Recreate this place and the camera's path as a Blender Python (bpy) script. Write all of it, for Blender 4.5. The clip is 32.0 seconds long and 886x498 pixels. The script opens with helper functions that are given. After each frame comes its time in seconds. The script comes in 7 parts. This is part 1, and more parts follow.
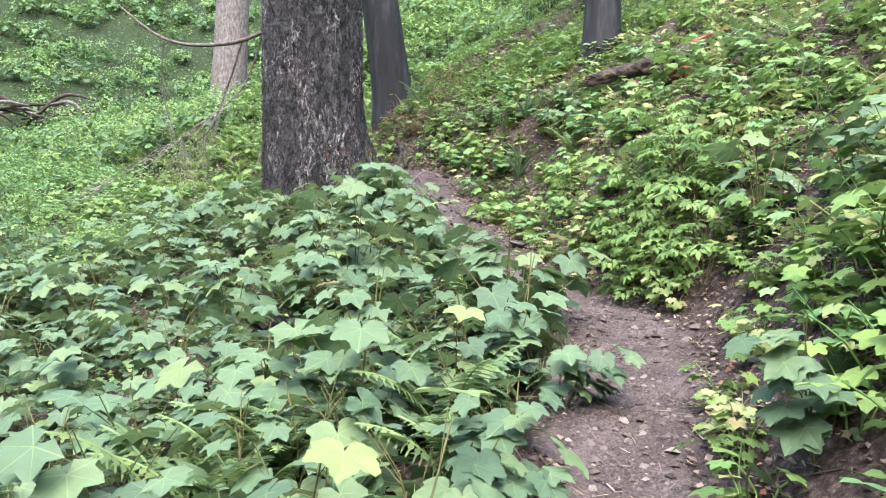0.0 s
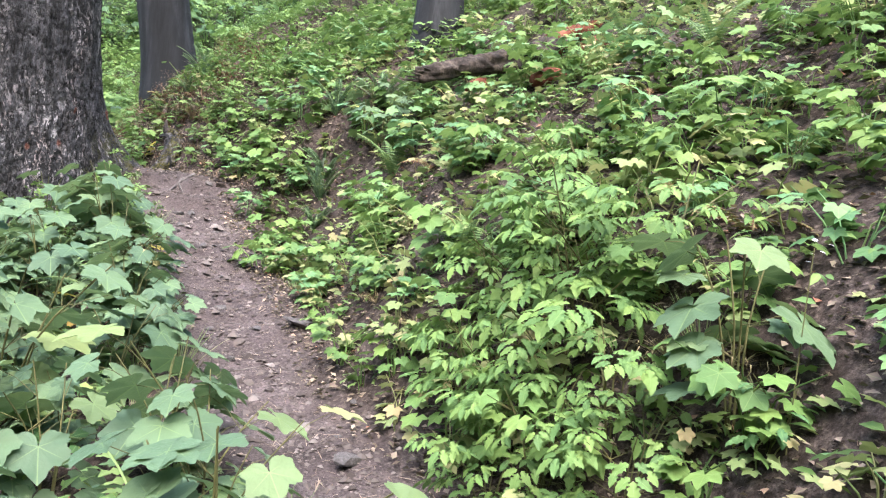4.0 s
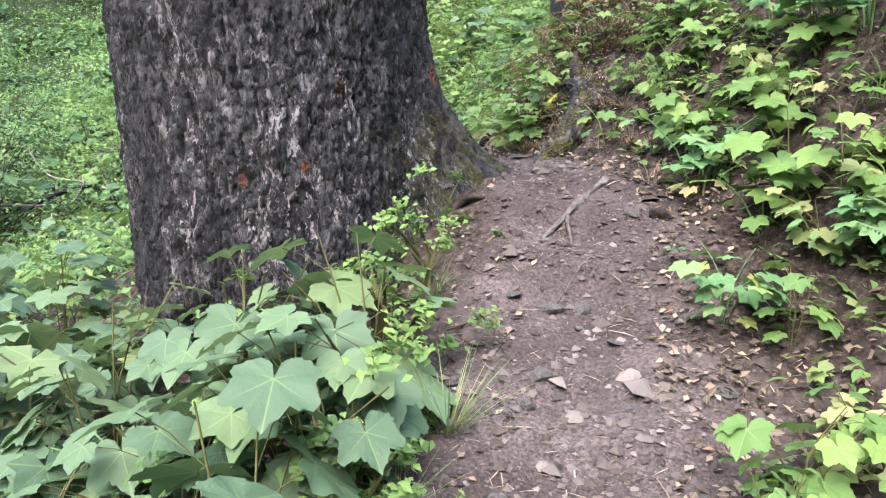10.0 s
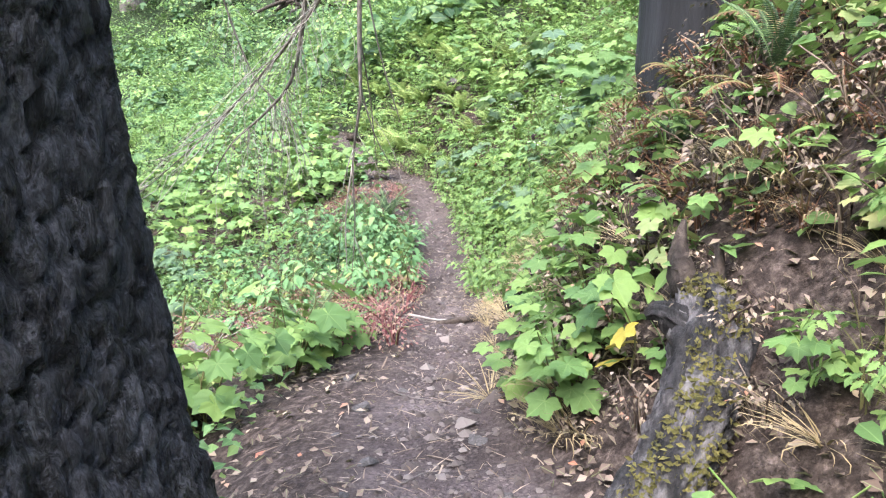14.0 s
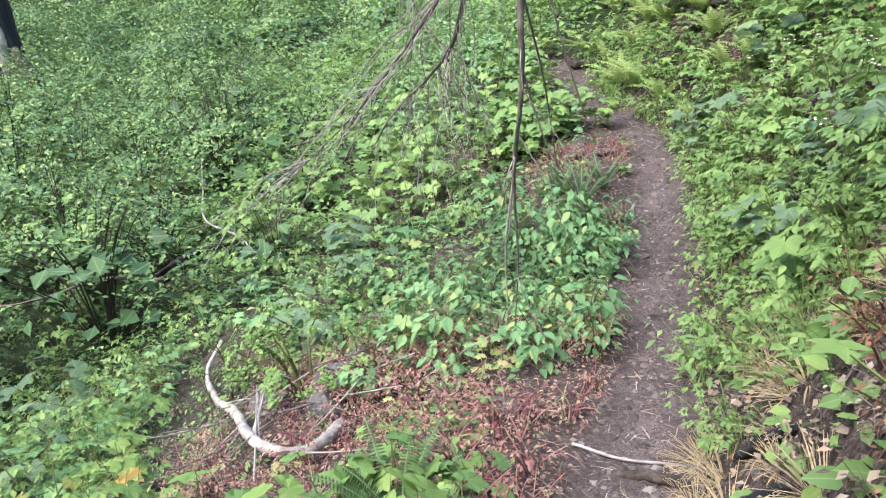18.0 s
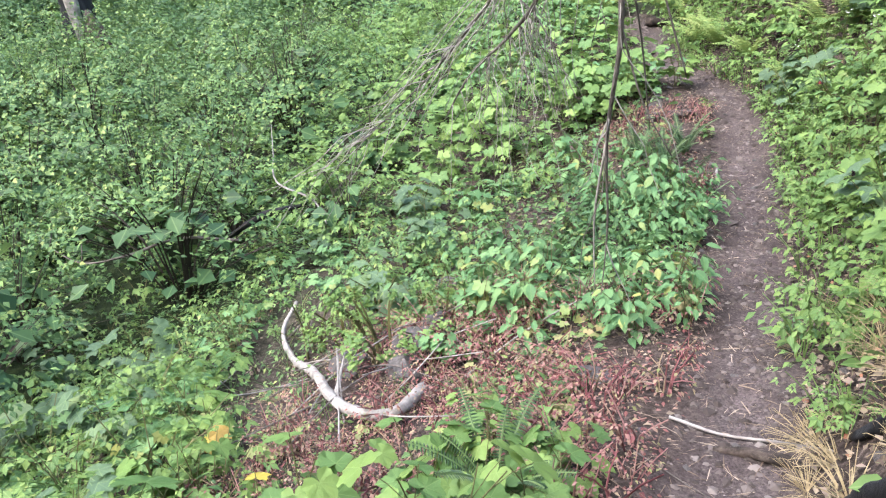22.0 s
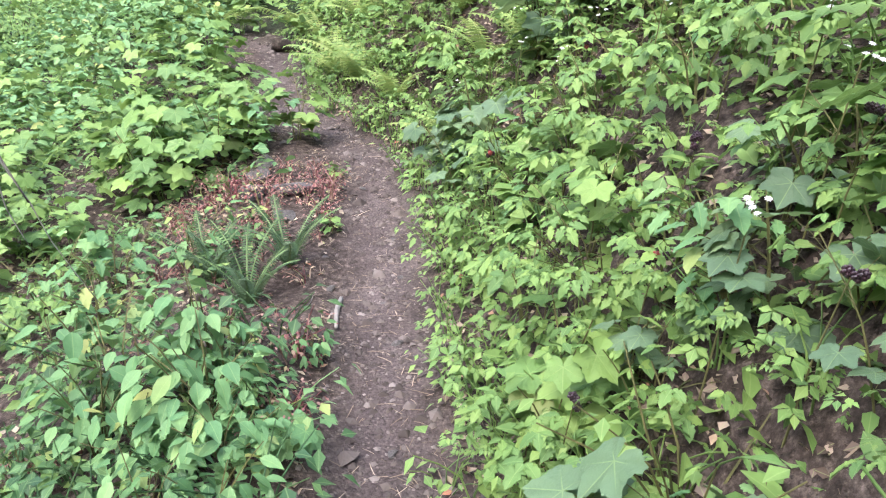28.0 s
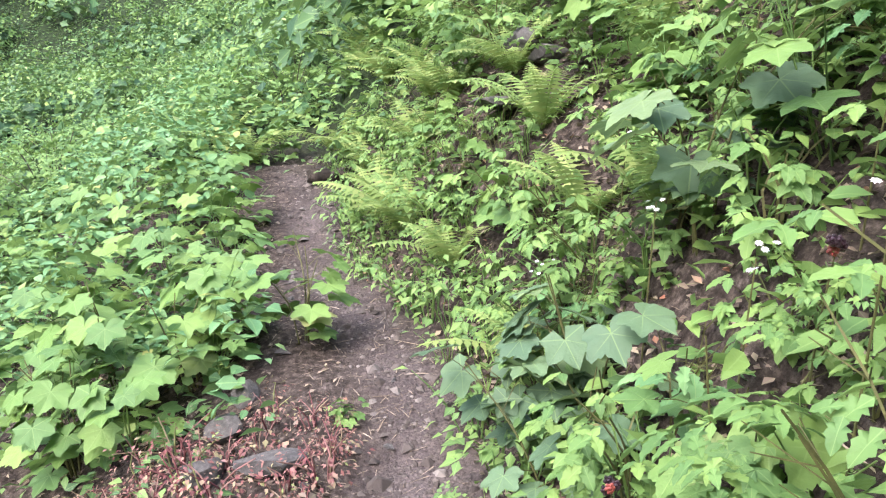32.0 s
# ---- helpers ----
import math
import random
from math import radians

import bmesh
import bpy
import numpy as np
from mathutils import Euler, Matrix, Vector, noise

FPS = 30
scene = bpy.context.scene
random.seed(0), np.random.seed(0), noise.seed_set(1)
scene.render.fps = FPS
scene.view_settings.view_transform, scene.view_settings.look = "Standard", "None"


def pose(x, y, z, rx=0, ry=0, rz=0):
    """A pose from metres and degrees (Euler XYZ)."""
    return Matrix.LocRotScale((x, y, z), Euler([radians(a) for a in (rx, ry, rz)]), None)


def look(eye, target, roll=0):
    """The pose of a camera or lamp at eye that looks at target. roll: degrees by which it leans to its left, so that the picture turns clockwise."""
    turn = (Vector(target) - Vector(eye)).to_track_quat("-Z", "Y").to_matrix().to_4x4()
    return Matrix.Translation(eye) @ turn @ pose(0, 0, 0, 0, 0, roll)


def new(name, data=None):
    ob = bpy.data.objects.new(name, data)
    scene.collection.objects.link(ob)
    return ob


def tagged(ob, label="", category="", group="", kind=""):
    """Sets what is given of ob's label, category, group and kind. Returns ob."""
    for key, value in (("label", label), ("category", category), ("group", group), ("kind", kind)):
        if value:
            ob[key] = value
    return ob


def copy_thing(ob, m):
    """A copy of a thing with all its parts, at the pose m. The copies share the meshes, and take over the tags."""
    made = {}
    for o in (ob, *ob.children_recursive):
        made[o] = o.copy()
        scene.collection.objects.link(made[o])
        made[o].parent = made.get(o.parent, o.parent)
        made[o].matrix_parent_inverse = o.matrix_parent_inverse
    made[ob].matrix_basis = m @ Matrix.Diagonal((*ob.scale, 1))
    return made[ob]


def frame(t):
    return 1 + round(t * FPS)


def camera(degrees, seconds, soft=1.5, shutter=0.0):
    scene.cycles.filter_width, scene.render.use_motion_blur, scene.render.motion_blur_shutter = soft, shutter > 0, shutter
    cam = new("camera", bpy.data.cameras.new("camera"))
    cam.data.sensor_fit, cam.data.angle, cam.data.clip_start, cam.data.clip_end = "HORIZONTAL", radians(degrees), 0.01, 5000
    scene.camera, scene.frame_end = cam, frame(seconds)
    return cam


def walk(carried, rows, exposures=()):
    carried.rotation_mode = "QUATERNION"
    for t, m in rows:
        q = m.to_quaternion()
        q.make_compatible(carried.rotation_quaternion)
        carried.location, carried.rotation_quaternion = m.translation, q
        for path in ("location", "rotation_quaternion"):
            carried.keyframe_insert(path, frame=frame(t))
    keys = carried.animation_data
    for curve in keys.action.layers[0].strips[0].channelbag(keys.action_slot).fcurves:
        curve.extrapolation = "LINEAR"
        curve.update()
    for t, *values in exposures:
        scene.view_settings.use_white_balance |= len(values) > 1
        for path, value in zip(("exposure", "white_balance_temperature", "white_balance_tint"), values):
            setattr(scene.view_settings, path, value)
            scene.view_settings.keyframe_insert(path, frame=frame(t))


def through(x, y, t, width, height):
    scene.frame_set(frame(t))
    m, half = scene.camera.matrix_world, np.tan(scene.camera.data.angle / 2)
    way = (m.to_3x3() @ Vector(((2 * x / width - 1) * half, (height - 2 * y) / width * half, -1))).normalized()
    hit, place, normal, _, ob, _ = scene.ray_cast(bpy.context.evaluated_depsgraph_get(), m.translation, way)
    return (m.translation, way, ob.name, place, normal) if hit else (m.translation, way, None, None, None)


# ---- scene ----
# ---- camera and path ----
cam = camera(62.9, 32.0, soft=1.2)

# seconds, eye x y z, heading, pitch and roll in degrees
PATH = [
    (0, 0.000, 0.000, 1.500, 0.15, -1.29, 2.12),
    (0.5, 0.046, 0.316, 1.590, -3.18, -3.02, 2.47),
    (1, 0.183, 0.761, 1.599, -6.37, -3.19, 3.22),
    (1.5, 0.262, 1.174, 1.715, -8.73, -3.00, 3.35),
    (2, 0.313, 1.651, 1.825, -11.15, -2.59, 3.65),
    (2.5, 0.472, 2.079, 1.955, -13.07, -2.27, 4.00),
    (4.5, 0.520, 2.996, 2.188, -13.44, -2.10, 5.35),
    (5, 0.563, 3.383, 2.204, -10.77, -2.46, 5.41),
    (5.5, 0.686, 3.742, 2.279, -7.85, -3.91, 5.19),
    (6, 0.788, 4.143, 2.358, -3.43, -5.01, 4.75),
    (6.5, 0.761, 4.553, 2.461, 1.48, -6.03, 4.17),
    (7, 0.756, 4.885, 2.631, 5.78, -7.77, 3.65),
    (7.5, 0.742, 5.251, 2.634, 9.37, -8.51, 3.53),
    (8, 0.649, 5.726, 2.713, 13.09, -9.55, 2.81),
    (8.5, 0.604, 6.150, 2.843, 16.30, -11.00, 2.11),
    (9, 0.588, 6.599, 2.835, 18.38, -11.69, 2.25),
    (9.5, 0.441, 7.045, 2.878, 20.07, -12.39, 1.79),
    (10, 0.284, 7.519, 2.960, 21.72, -12.88, 1.37),
    (10.5, 0.201, 8.012, 3.001, 22.73, -12.82, 1.59),
    (11, 0.085, 8.466, 3.105, 23.70, -12.96, 0.71),
    (11.5, -0.096, 8.911, 3.164, 23.90, -12.65, 1.39),
    (12, -0.160, 9.295, 3.303, 24.62, -12.47, 1.23),
    (12.5, -0.213, 9.650, 3.429, 25.75, -12.69, 0.79),
    (13, -0.369, 10.026, 3.466, 26.76, -12.56, 0.87),
    (13.5, -0.454, 10.363, 3.596, 27.83, -13.19, 0.37),
    (14, -0.471, 10.820, 3.667, 29.50, -13.39, -0.03),
    (14.5, -0.572, 11.226, 3.758, 31.38, -13.82, -0.34),
    (15, -0.726, 11.536, 3.837, 34.18, -14.38, -0.82),
    (15.5, -0.903, 11.794, 3.906, 37.63, -14.83, -1.46),
    (17.5, -1.332, 12.848, 4.074, 48.90, -19.22, -4.08),
    (18, -1.321, 12.845, 4.080, 50.33, -20.91, -4.33),
    (18.5, -1.322, 12.795, 4.087, 51.29, -22.20, -4.56),
    (19, -1.310, 12.777, 4.091, 51.96, -23.07, -4.79),
    (19.5, -1.306, 12.773, 4.084, 52.49, -23.55, -4.99),
    (20, -1.319, 12.765, 4.085, 52.97, -23.86, -5.15),
    (20.5, -1.337, 12.773, 4.081, 53.51, -24.00, -5.32),
    (21, -1.355, 12.767, 4.073, 54.04, -24.01, -5.37),
    (21.5, -1.397, 12.761, 4.076, 54.77, -23.95, -5.52),
    (22, -1.500, 12.758, 4.077, 55.27, -23.51, -5.50),
    (22.5, -1.657, 12.894, 4.021, 55.53, -22.38, -5.54),
    (23, -1.779, 13.065, 4.038, 55.14, -20.89, -5.42),
    (23.5, -1.897, 13.179, 4.010, 53.74, -19.02, -5.11),
    (24, -1.989, 13.362, 3.972, 51.31, -17.15, -4.63),
    (24.5, -2.045, 13.705, 3.903, 48.15, -15.35, -4.28),
    (25, -2.166, 13.989, 3.789, 43.96, -14.62, -3.63),
    (25.5, -2.311, 14.360, 3.665, 39.96, -15.55, -2.97),
    (26, -2.258, 14.742, 3.726, 38.40, -18.15, -1.36),
    (26.5, -2.593, 15.004, 3.651, 34.62, -19.68, -0.06),
    (28.5, -3.115, 16.151, 3.568, 29.84, -23.56, 0.88),
    (29, -3.201, 16.417, 3.563, 29.65, -24.59, 0.77),
    (29.5, -3.324, 16.573, 3.570, 29.76, -25.01, 0.32),
    (30, -3.496, 16.746, 3.608, 30.23, -25.47, -0.49),
    (30.5, -3.630, 16.942, 3.598, 31.03, -23.94, -1.07),
    (31, -3.762, 17.293, 3.583, 33.24, -21.12, -2.31),
    (31.5, -3.942, 17.594, 3.607, 35.94, -18.13, -3.83),
    (32, -4.114, 17.924, 3.618, 38.77, -16.19, -5.23),
]
walk(cam, [(t, pose(x, y, z, 90 + p, 0, h) @ pose(0, 0, 0, 0, 0, r)) for t, x, y, z, h, p, r in PATH],
     exposures=[(0.0, 2.8), (5.0, 2.78), (7.0, 2.65), (9.0, 2.65), (10.3, 2.72), (11.0, 2.95), (11.5, 3.05), (12.0, 3.2), (13.2, 3.2), (14.0, 3.0), (14.6, 2.75), (15.0, 2.65), (18.0, 2.5), (23.0, 2.6), (25.0, 2.7), (28.0, 2.66), (32.0, 2.7)])

# ---- world and sun: bright open shade under a high overcast ----
SUN_EL, SUN_AZ = radians(56), radians(188)
world = bpy.data.worlds.new("sky")
scene.world = world
world.use_nodes = True
wn = world.node_tree
sky = wn.nodes.new("ShaderNodeTexSky")
sky.sky_type = "NISHITA"
sky.sun_disc = False
sky.sun_elevation, sky.sun_rotation = SUN_EL, SUN_AZ
sky.air_density, sky.dust_density, sky.ozone_density = 1.0, 3.0, 1.0
wn.nodes["Background"].inputs["Strength"].default_value = 0.15
wn.links.new(sky.outputs[0], wn.nodes["Background"].inputs[0])
sun_data = bpy.data.lights.new("sun", "SUN")
sun_data.energy, sun_data.angle, sun_data.color = 1.35, radians(75), (1.0, 0.95, 0.95)
sun = new("sun", sun_data)
sun.matrix_world = look((0, 0, 30), (0 - 30 * math.sin(SUN_AZ) * math.cos(SUN_EL) / math.sin(SUN_EL),
                                     0 - 30 * math.cos(SUN_AZ) * math.cos(SUN_EL) / math.sin(SUN_EL), 0))


# ---- materials ----
def mat_new(name):
    m = bpy.data.materials.new(name)
    m.use_nodes = True
    return m, m.node_tree, m.node_tree.nodes["Principled BSDF"]


def nd(tree, kind, **values):
    n = tree.nodes.new(kind)
    for k, v in values.items():
        n.inputs[k.replace("_", " ")].default_value = v
    return n


def ramp(tree, fac, stops):
    r = tree.nodes.new("ShaderNodeValToRGB")
    el = r.color_ramp.elements
    while len(el) < len(stops):
        el.new(0.5)
    for e, (p, c) in zip(el, stops):
        e.position, e.color = p, (*c, 1)
    tree.links.new(fac, r.inputs[0])
    return r.outputs[0]


def mixc(tree, fac, a, b, blend="MIX"):
    m = tree.nodes.new("ShaderNodeMix")
    m.data_type, m.blend_type = "RGBA", blend
    for sock, val in ((m.inputs[0], fac), (m.inputs[6], a), (m.inputs[7], b)):
        if isinstance(val, bpy.types.NodeSocket):
            tree.links.new(val, sock)
        elif isinstance(val, tuple):
            sock.default_value = (*val, 1)
        else:
            sock.default_value = val
    return m.outputs[2]


def noise_tex(tree, scale, detail=4, rough=0.55, coords=None):
    n = nd(tree, "ShaderNodeTexNoise", Scale=scale, Detail=detail, Roughness=rough)
    if coords is not None:
        tree.links.new(coords, n.inputs["Vector"])
    return n.outputs["Fac"]


def bump(tree, bsdf, height, strength, distance):
    b = nd(tree, "ShaderNodeBump", Strength=strength, Distance=distance)
    tree.links.new(height, b.inputs["Height"])
    tree.links.new(b.outputs[0], bsdf.inputs["Normal"])


def leaf_material(name, stops, gloss=0.45, through=0.35, spots=0.0, spot_colour=(0.25, 0.16, 0.04)):
    """Leaves: colour by leaf, paler veins, blotches, light coming through."""
    m, t, b = mat_new(name)
    geo, info, uv = t.nodes.new("ShaderNodeNewGeometry"), t.nodes.new("ShaderNodeObjectInfo"), t.nodes.new("ShaderNodeUVMap")
    tc = t.nodes.new("ShaderNodeTexCoord")
    add = t.nodes.new("ShaderNodeMath")
    add.operation = "ADD"
    t.links.new(geo.outputs["Random Per Island"], add.inputs[0])
    t.links.new(info.outputs["Random"], add.inputs[1])
    fr = t.nodes.new("ShaderNodeMath")
    fr.operation = "FRACT"
    t.links.new(add.outputs[0], fr.inputs[0])
    col = ramp(t, fr.outputs[0], stops)
    blotch = noise_tex(t, 14, 3, 0.6, tc.outputs["Object"])
    col = mixc(t, 0.22, col, ramp(t, blotch, [(0.3, (0.35, 0.35, 0.35)), (0.7, (1.0, 1.0, 1.0))]), "MULTIPLY")
    sep = t.nodes.new("ShaderNodeSeparateXYZ")
    t.links.new(uv.outputs[0], sep.inputs[0])
    vein = ramp(t, sep.outputs[0], [(0.0, (1, 1, 1)), (0.05, (0.6, 0.6, 0.6)), (0.10, (0, 0, 0))])
    vv = t.nodes.new("ShaderNodeRGBToBW")
    t.links.new(vein, vv.inputs[0])
    vf = t.nodes.new("ShaderNodeMath")
    vf.operation = "MULTIPLY"
    vf.inputs[1].default_value = 0.35
    t.links.new(vv.outputs[0], vf.inputs[0])
    col = mixc(t, vf.outputs[0], col, (0.30, 0.42, 0.16))
    if spots:
        sp = ramp(t, noise_tex(t, 9, 4, 0.7, tc.outputs["Object"]), [(1 - spots, (0, 0, 0)), (1 - spots + 0.08, (1, 1, 1))])
        bw = t.nodes.new("ShaderNodeRGBToBW")
        t.links.new(sp, bw.inputs[0])
        col = mixc(t, bw.outputs[0], col, spot_colour)
    t.links.new(col, b.inputs["Base Color"])
    b.inputs["Roughness"].default_value = gloss
    b.inputs["Specular IOR Level"].default_value = 0.2
    tr = t.nodes.new("ShaderNodeBsdfTranslucent")
    warm = mixc(t, 0.4, col, (0.22, 0.32, 0.09))
    t.links.new(warm, tr.inputs[0])
    mx = t.nodes.new("ShaderNodeMixShader")
    mx.inputs[0].default_value = through
    t.links.new(b.outputs[0], mx.inputs[1])
    t.links.new(tr.outputs[0], mx.inputs[2])
    t.links.new(mx.outputs[0], t.nodes["Material Output"].inputs["Surface"])
    bump(t, b, noise_tex(t, 75, 3, 0.55, tc.outputs["Object"]), 0.5, 0.006)
    return m


def plain_material(name, stops, scale, rough=0.85, bump_scale=30, bump_dist=0.01, stretch=(1, 1, 1), spec=0.3):
    """Wood, bark, stone: noise at two scales through a ramp, with relief."""
    m, t, b = mat_new(name)
    tc, mp, info = t.nodes.new("ShaderNodeTexCoord"), t.nodes.new("ShaderNodeMapping"), t.nodes.new("ShaderNodeObjectInfo")
    mp.inputs["Scale"].default_value = stretch
    t.links.new(tc.outputs["Object"], mp.inputs[0])
    sh = t.nodes.new("ShaderNodeVectorMath")
    t.links.new(mp.outputs[0], sh.inputs[0])
    cx = t.nodes.new("ShaderNodeCombineXYZ")
    mul = t.nodes.new("ShaderNodeMath")
    mul.operation = "MULTIPLY"
    mul.inputs[1].default_value = 40
    t.links.new(info.outputs["Random"], mul.inputs[0])
    t.links.new(mul.outputs[0], cx.inputs[0])
    t.links.new(cx.outputs[0], sh.inputs[1])
    big = noise_tex(t, scale, 6, 0.65, sh.outputs[0])
    col = ramp(t, big, stops)
    fine = noise_tex(t, scale * 9, 3, 0.6, sh.outputs[0])
    col = mixc(t, 0.5, col, ramp(t, fine, [(0.3, (0.45, 0.45, 0.45)), (0.7, (1.0, 1.0, 1.0))]), "MULTIPLY")
    t.links.new(col, b.inputs["Base Color"])
    b.inputs["Roughness"].default_value = rough
    b.inputs["Specular IOR Level"].default_value = spec
    bump(t, b, noise_tex(t, bump_scale, 5, 0.65, sh.outputs[0]), 0.7, bump_dist)
    return m


def soil_material():
    """Dry brown-grey trail dirt, leaf litter off the trail with shade under plants put into its colour; 'worn' holds
    how trodden the ground is.
    """
    m, t, b = mat_new("soil")
    tc, at = t.nodes.new("ShaderNodeTexCoord"), t.nodes.new("ShaderNodeAttribute")
    at.attribute_name = "worn"
    P = tc.outputs["Object"]
    base = ramp(t, noise_tex(t, 2.2, 6, 0.65, P), [(0.3, (0.040, 0.032, 0.031)), (0.5, (0.072, 0.058, 0.058)), (0.72, (0.128, 0.107, 0.107))])
    grit = ramp(t, noise_tex(t, 70, 3, 0.7, P), [(0.34, (0.32, 0.32, 0.32)), (0.62, (1.45, 1.42, 1.40))])
    base = mixc(t, 0.75, base, grit, "MULTIPLY")
    vor = nd(t, "ShaderNodeTexVoronoi", Scale=55.0)
    t.links.new(P, vor.inputs["Vector"])
    chip = ramp(t, vor.outputs["Distance"], [(0.0, (1, 1, 1)), (0.32, (1, 1, 1)), (0.4, (0, 0, 0))])
    pick = ramp(t, noise_tex(t, 9, 3, 0.6, P), [(0.48, (0, 0, 0)), (0.6, (1, 1, 1))])
    bw1, bw2 = t.nodes.new("ShaderNodeRGBToBW"), t.nodes.new("ShaderNodeRGBToBW")
    t.links.new(chip, bw1.inputs[0]), t.links.new(pick, bw2.inputs[0])
    cm = t.nodes.new("ShaderNodeMath")
    cm.operation = "MULTIPLY"
    t.links.new(bw1.outputs[0], cm.inputs[0]), t.links.new(bw2.outputs[0], cm.inputs[1])
    cm2 = t.nodes.new("ShaderNodeMath")
    cm2.operation = "MULTIPLY"
    cm2.inputs[1].default_value = 0.6
    t.links.new(cm.outputs[0], cm2.inputs[0])
    chip_tone = t.nodes.new("ShaderNodeRGBToBW")
    t.links.new(vor.outputs["Color"], chip_tone.inputs[0])
    base = mixc(t, cm2.outputs[0], base, ramp(t, chip_tone.outputs[0], [(0.2, (0.045, 0.037, 0.034)), (0.8, (0.20, 0.17, 0.16))]))
    litter = ramp(t, noise_tex(t, 24, 5, 0.75, P), [(0.3, (0.014, 0.011, 0.010)), (0.48, (0.042, 0.032, 0.028)), (0.60, (0.095, 0.074, 0.066)), (0.72, (0.20, 0.162, 0.148))])
    # dark green ground colour standing in for shade in the gaps between bushes
    low = ramp(t, noise_tex(t, 6, 5, 0.7, P), [(0.3, (0.008, 0.012, 0.007)), (0.5, (0.018, 0.030, 0.013)), (0.72, (0.042, 0.062, 0.024))])
    gap_at = t.nodes.new("ShaderNodeAttribute")
    gap_at.attribute_name = "mossy_or_shaded"
    litter = mixc(t, gap_at.outputs["Fac"], litter, low)
    col = mixc(t, at.outputs["Fac"], litter, base)
    t.links.new(col, b.inputs["Base Color"])
    b.inputs["Roughness"].default_value = 0.95
    b.inputs["Specular IOR Level"].default_value = 0.15
    h = nd(t, "ShaderNodeMath")
    h.operation = "ADD"
    t.links.new(noise_tex(t, 45, 6, 0.7, P), h.inputs[0]), t.links.new(cm.outputs[0], h.inputs[1])
    bump(t, b, h.outputs[0], 0.8, 0.015)
    return m


def char_material():
    """Charred bark: black cracks between grey scales, furrow shade put into the colour, flaked to pale pinkish ash;
    moss and rust where the mesh says so.
    """
    m, t, b = mat_new("charred bark")
    tc = t.nodes.new("ShaderNodeTexCoord")
    mp = t.nodes.new("ShaderNodeMapping")
    mp.inputs["Scale"].default_value = (1, 1, 0.42)
    t.links.new(tc.outputs["Object"], mp.inputs[0])
    warp = nd(t, "ShaderNodeTexNoise", Scale=9.0, Detail=4.0, Roughness=0.6)
    t.links.new(mp.outputs[0], warp.inputs["Vector"])
    mad = t.nodes.new("ShaderNodeVectorMath")
    mad.operation = "MULTIPLY_ADD"
    mad.inputs[1].default_value = (0.24, 0.24, 0.24)
    t.links.new(warp.outputs["Color"], mad.inputs[0]), t.links.new(mp.outputs[0], mad.inputs[2])
    P = mad.outputs[0]

    def grey(colour):
        n = t.nodes.new("ShaderNodeRGBToBW")
        t.links.new(colour, n.inputs[0])
        return n.outputs[0]

    def times(a, c):
        n = t.nodes.new("ShaderNodeMath")
        n.operation = "MULTIPLY"
        for k, v in enumerate((a, c)):
            if isinstance(v, float):
                n.inputs[k].default_value = v
            else:
                t.links.new(v, n.inputs[k])
        return n.outputs[0]

    def attr(name):
        n = t.nodes.new("ShaderNodeAttribute")
        n.attribute_name = name
        return n.outputs["Fac"]

    crack = ramp(t, noise_tex(t, 17, 6, 0.7, P), [(0.38, (0.09, 0.09, 0.09)), (0.45, (0.55, 0.55, 0.55)), (0.52, (1, 1, 1))])
    scale2 = ramp(t, noise_tex(t, 38, 5, 0.7, P), [(0.40, (0.28, 0.28, 0.28)), (0.54, (1, 1, 1))])
    tone = ramp(t, noise_tex(t, 5, 5, 0.65, P), [(0.3, (0.043, 0.044, 0.052)), (0.5, (0.076, 0.076, 0.088)), (0.72, (0.135, 0.134, 0.150))])
    fine = ramp(t, noise_tex(t, 90, 4, 0.75, P), [(0.36, (0.30, 0.30, 0.30)), (0.60, (1.7, 1.7, 1.7))])
    col = mixc(t, 0.8, mixc(t, 1.0, mixc(t, 0.85, tone, scale2, "MULTIPLY"), crack, "MULTIPLY"), fine, "MULTIPLY")
    where = ramp(t, noise_tex(t, 2.3, 4, 0.6, P), [(0.48, (0.05, 0.05, 0.05)), (0.60, (1, 1, 1))])
    flake = times(times(grey(ramp(t, noise_tex(t, 24, 5, 0.65, P), [(0.54, (0, 0, 0)), (0.57, (1, 1, 1))])), grey(where)), times(grey(crack), 0.95))
    ash = ramp(t, noise_tex(t, 6, 3, 0.6, P), [(0.38, (0.52, 0.44, 0.44)), (0.58, (0.46, 0.44, 0.47))])
    col = mixc(t, flake, col, ash)
    # shade of the furrows put into the colour: dark between plates, full on top
    furrow_shade = ramp(t, attr("plate"), [(0.05, (0.25, 0.25, 0.25)), (0.45, (1, 1, 1))])
    col = mixc(t, 0.85, col, furrow_shade, "MULTIPLY")
    green = ramp(t, noise_tex(t, 30, 4, 0.7, tc.outputs["Object"]), [(0.3, (0.04, 0.045, 0.016)), (0.7, (0.17, 0.17, 0.055))])
    col = mixc(t, times(grey(ramp(t, noise_tex(t, 9, 4, 0.7, P), [(0.47, (0, 0, 0)), (0.56, (1, 1, 1))])), attr("moss")), col, green)
    rust = ramp(t, noise_tex(t, 60, 4, 0.7, tc.outputs["Object"]), [(0.35, (0.05, 0.018, 0.014)), (0.5, (0.20, 0.065, 0.045)), (0.68, (0.46, 0.30, 0.25))])
    col = mixc(t, attr("scar"), col, rust)
    t.links.new(col, b.inputs["Base Color"])
    b.inputs["Roughness"].default_value = 0.8
    b.inputs["Specular IOR Level"].default_value = 0.3
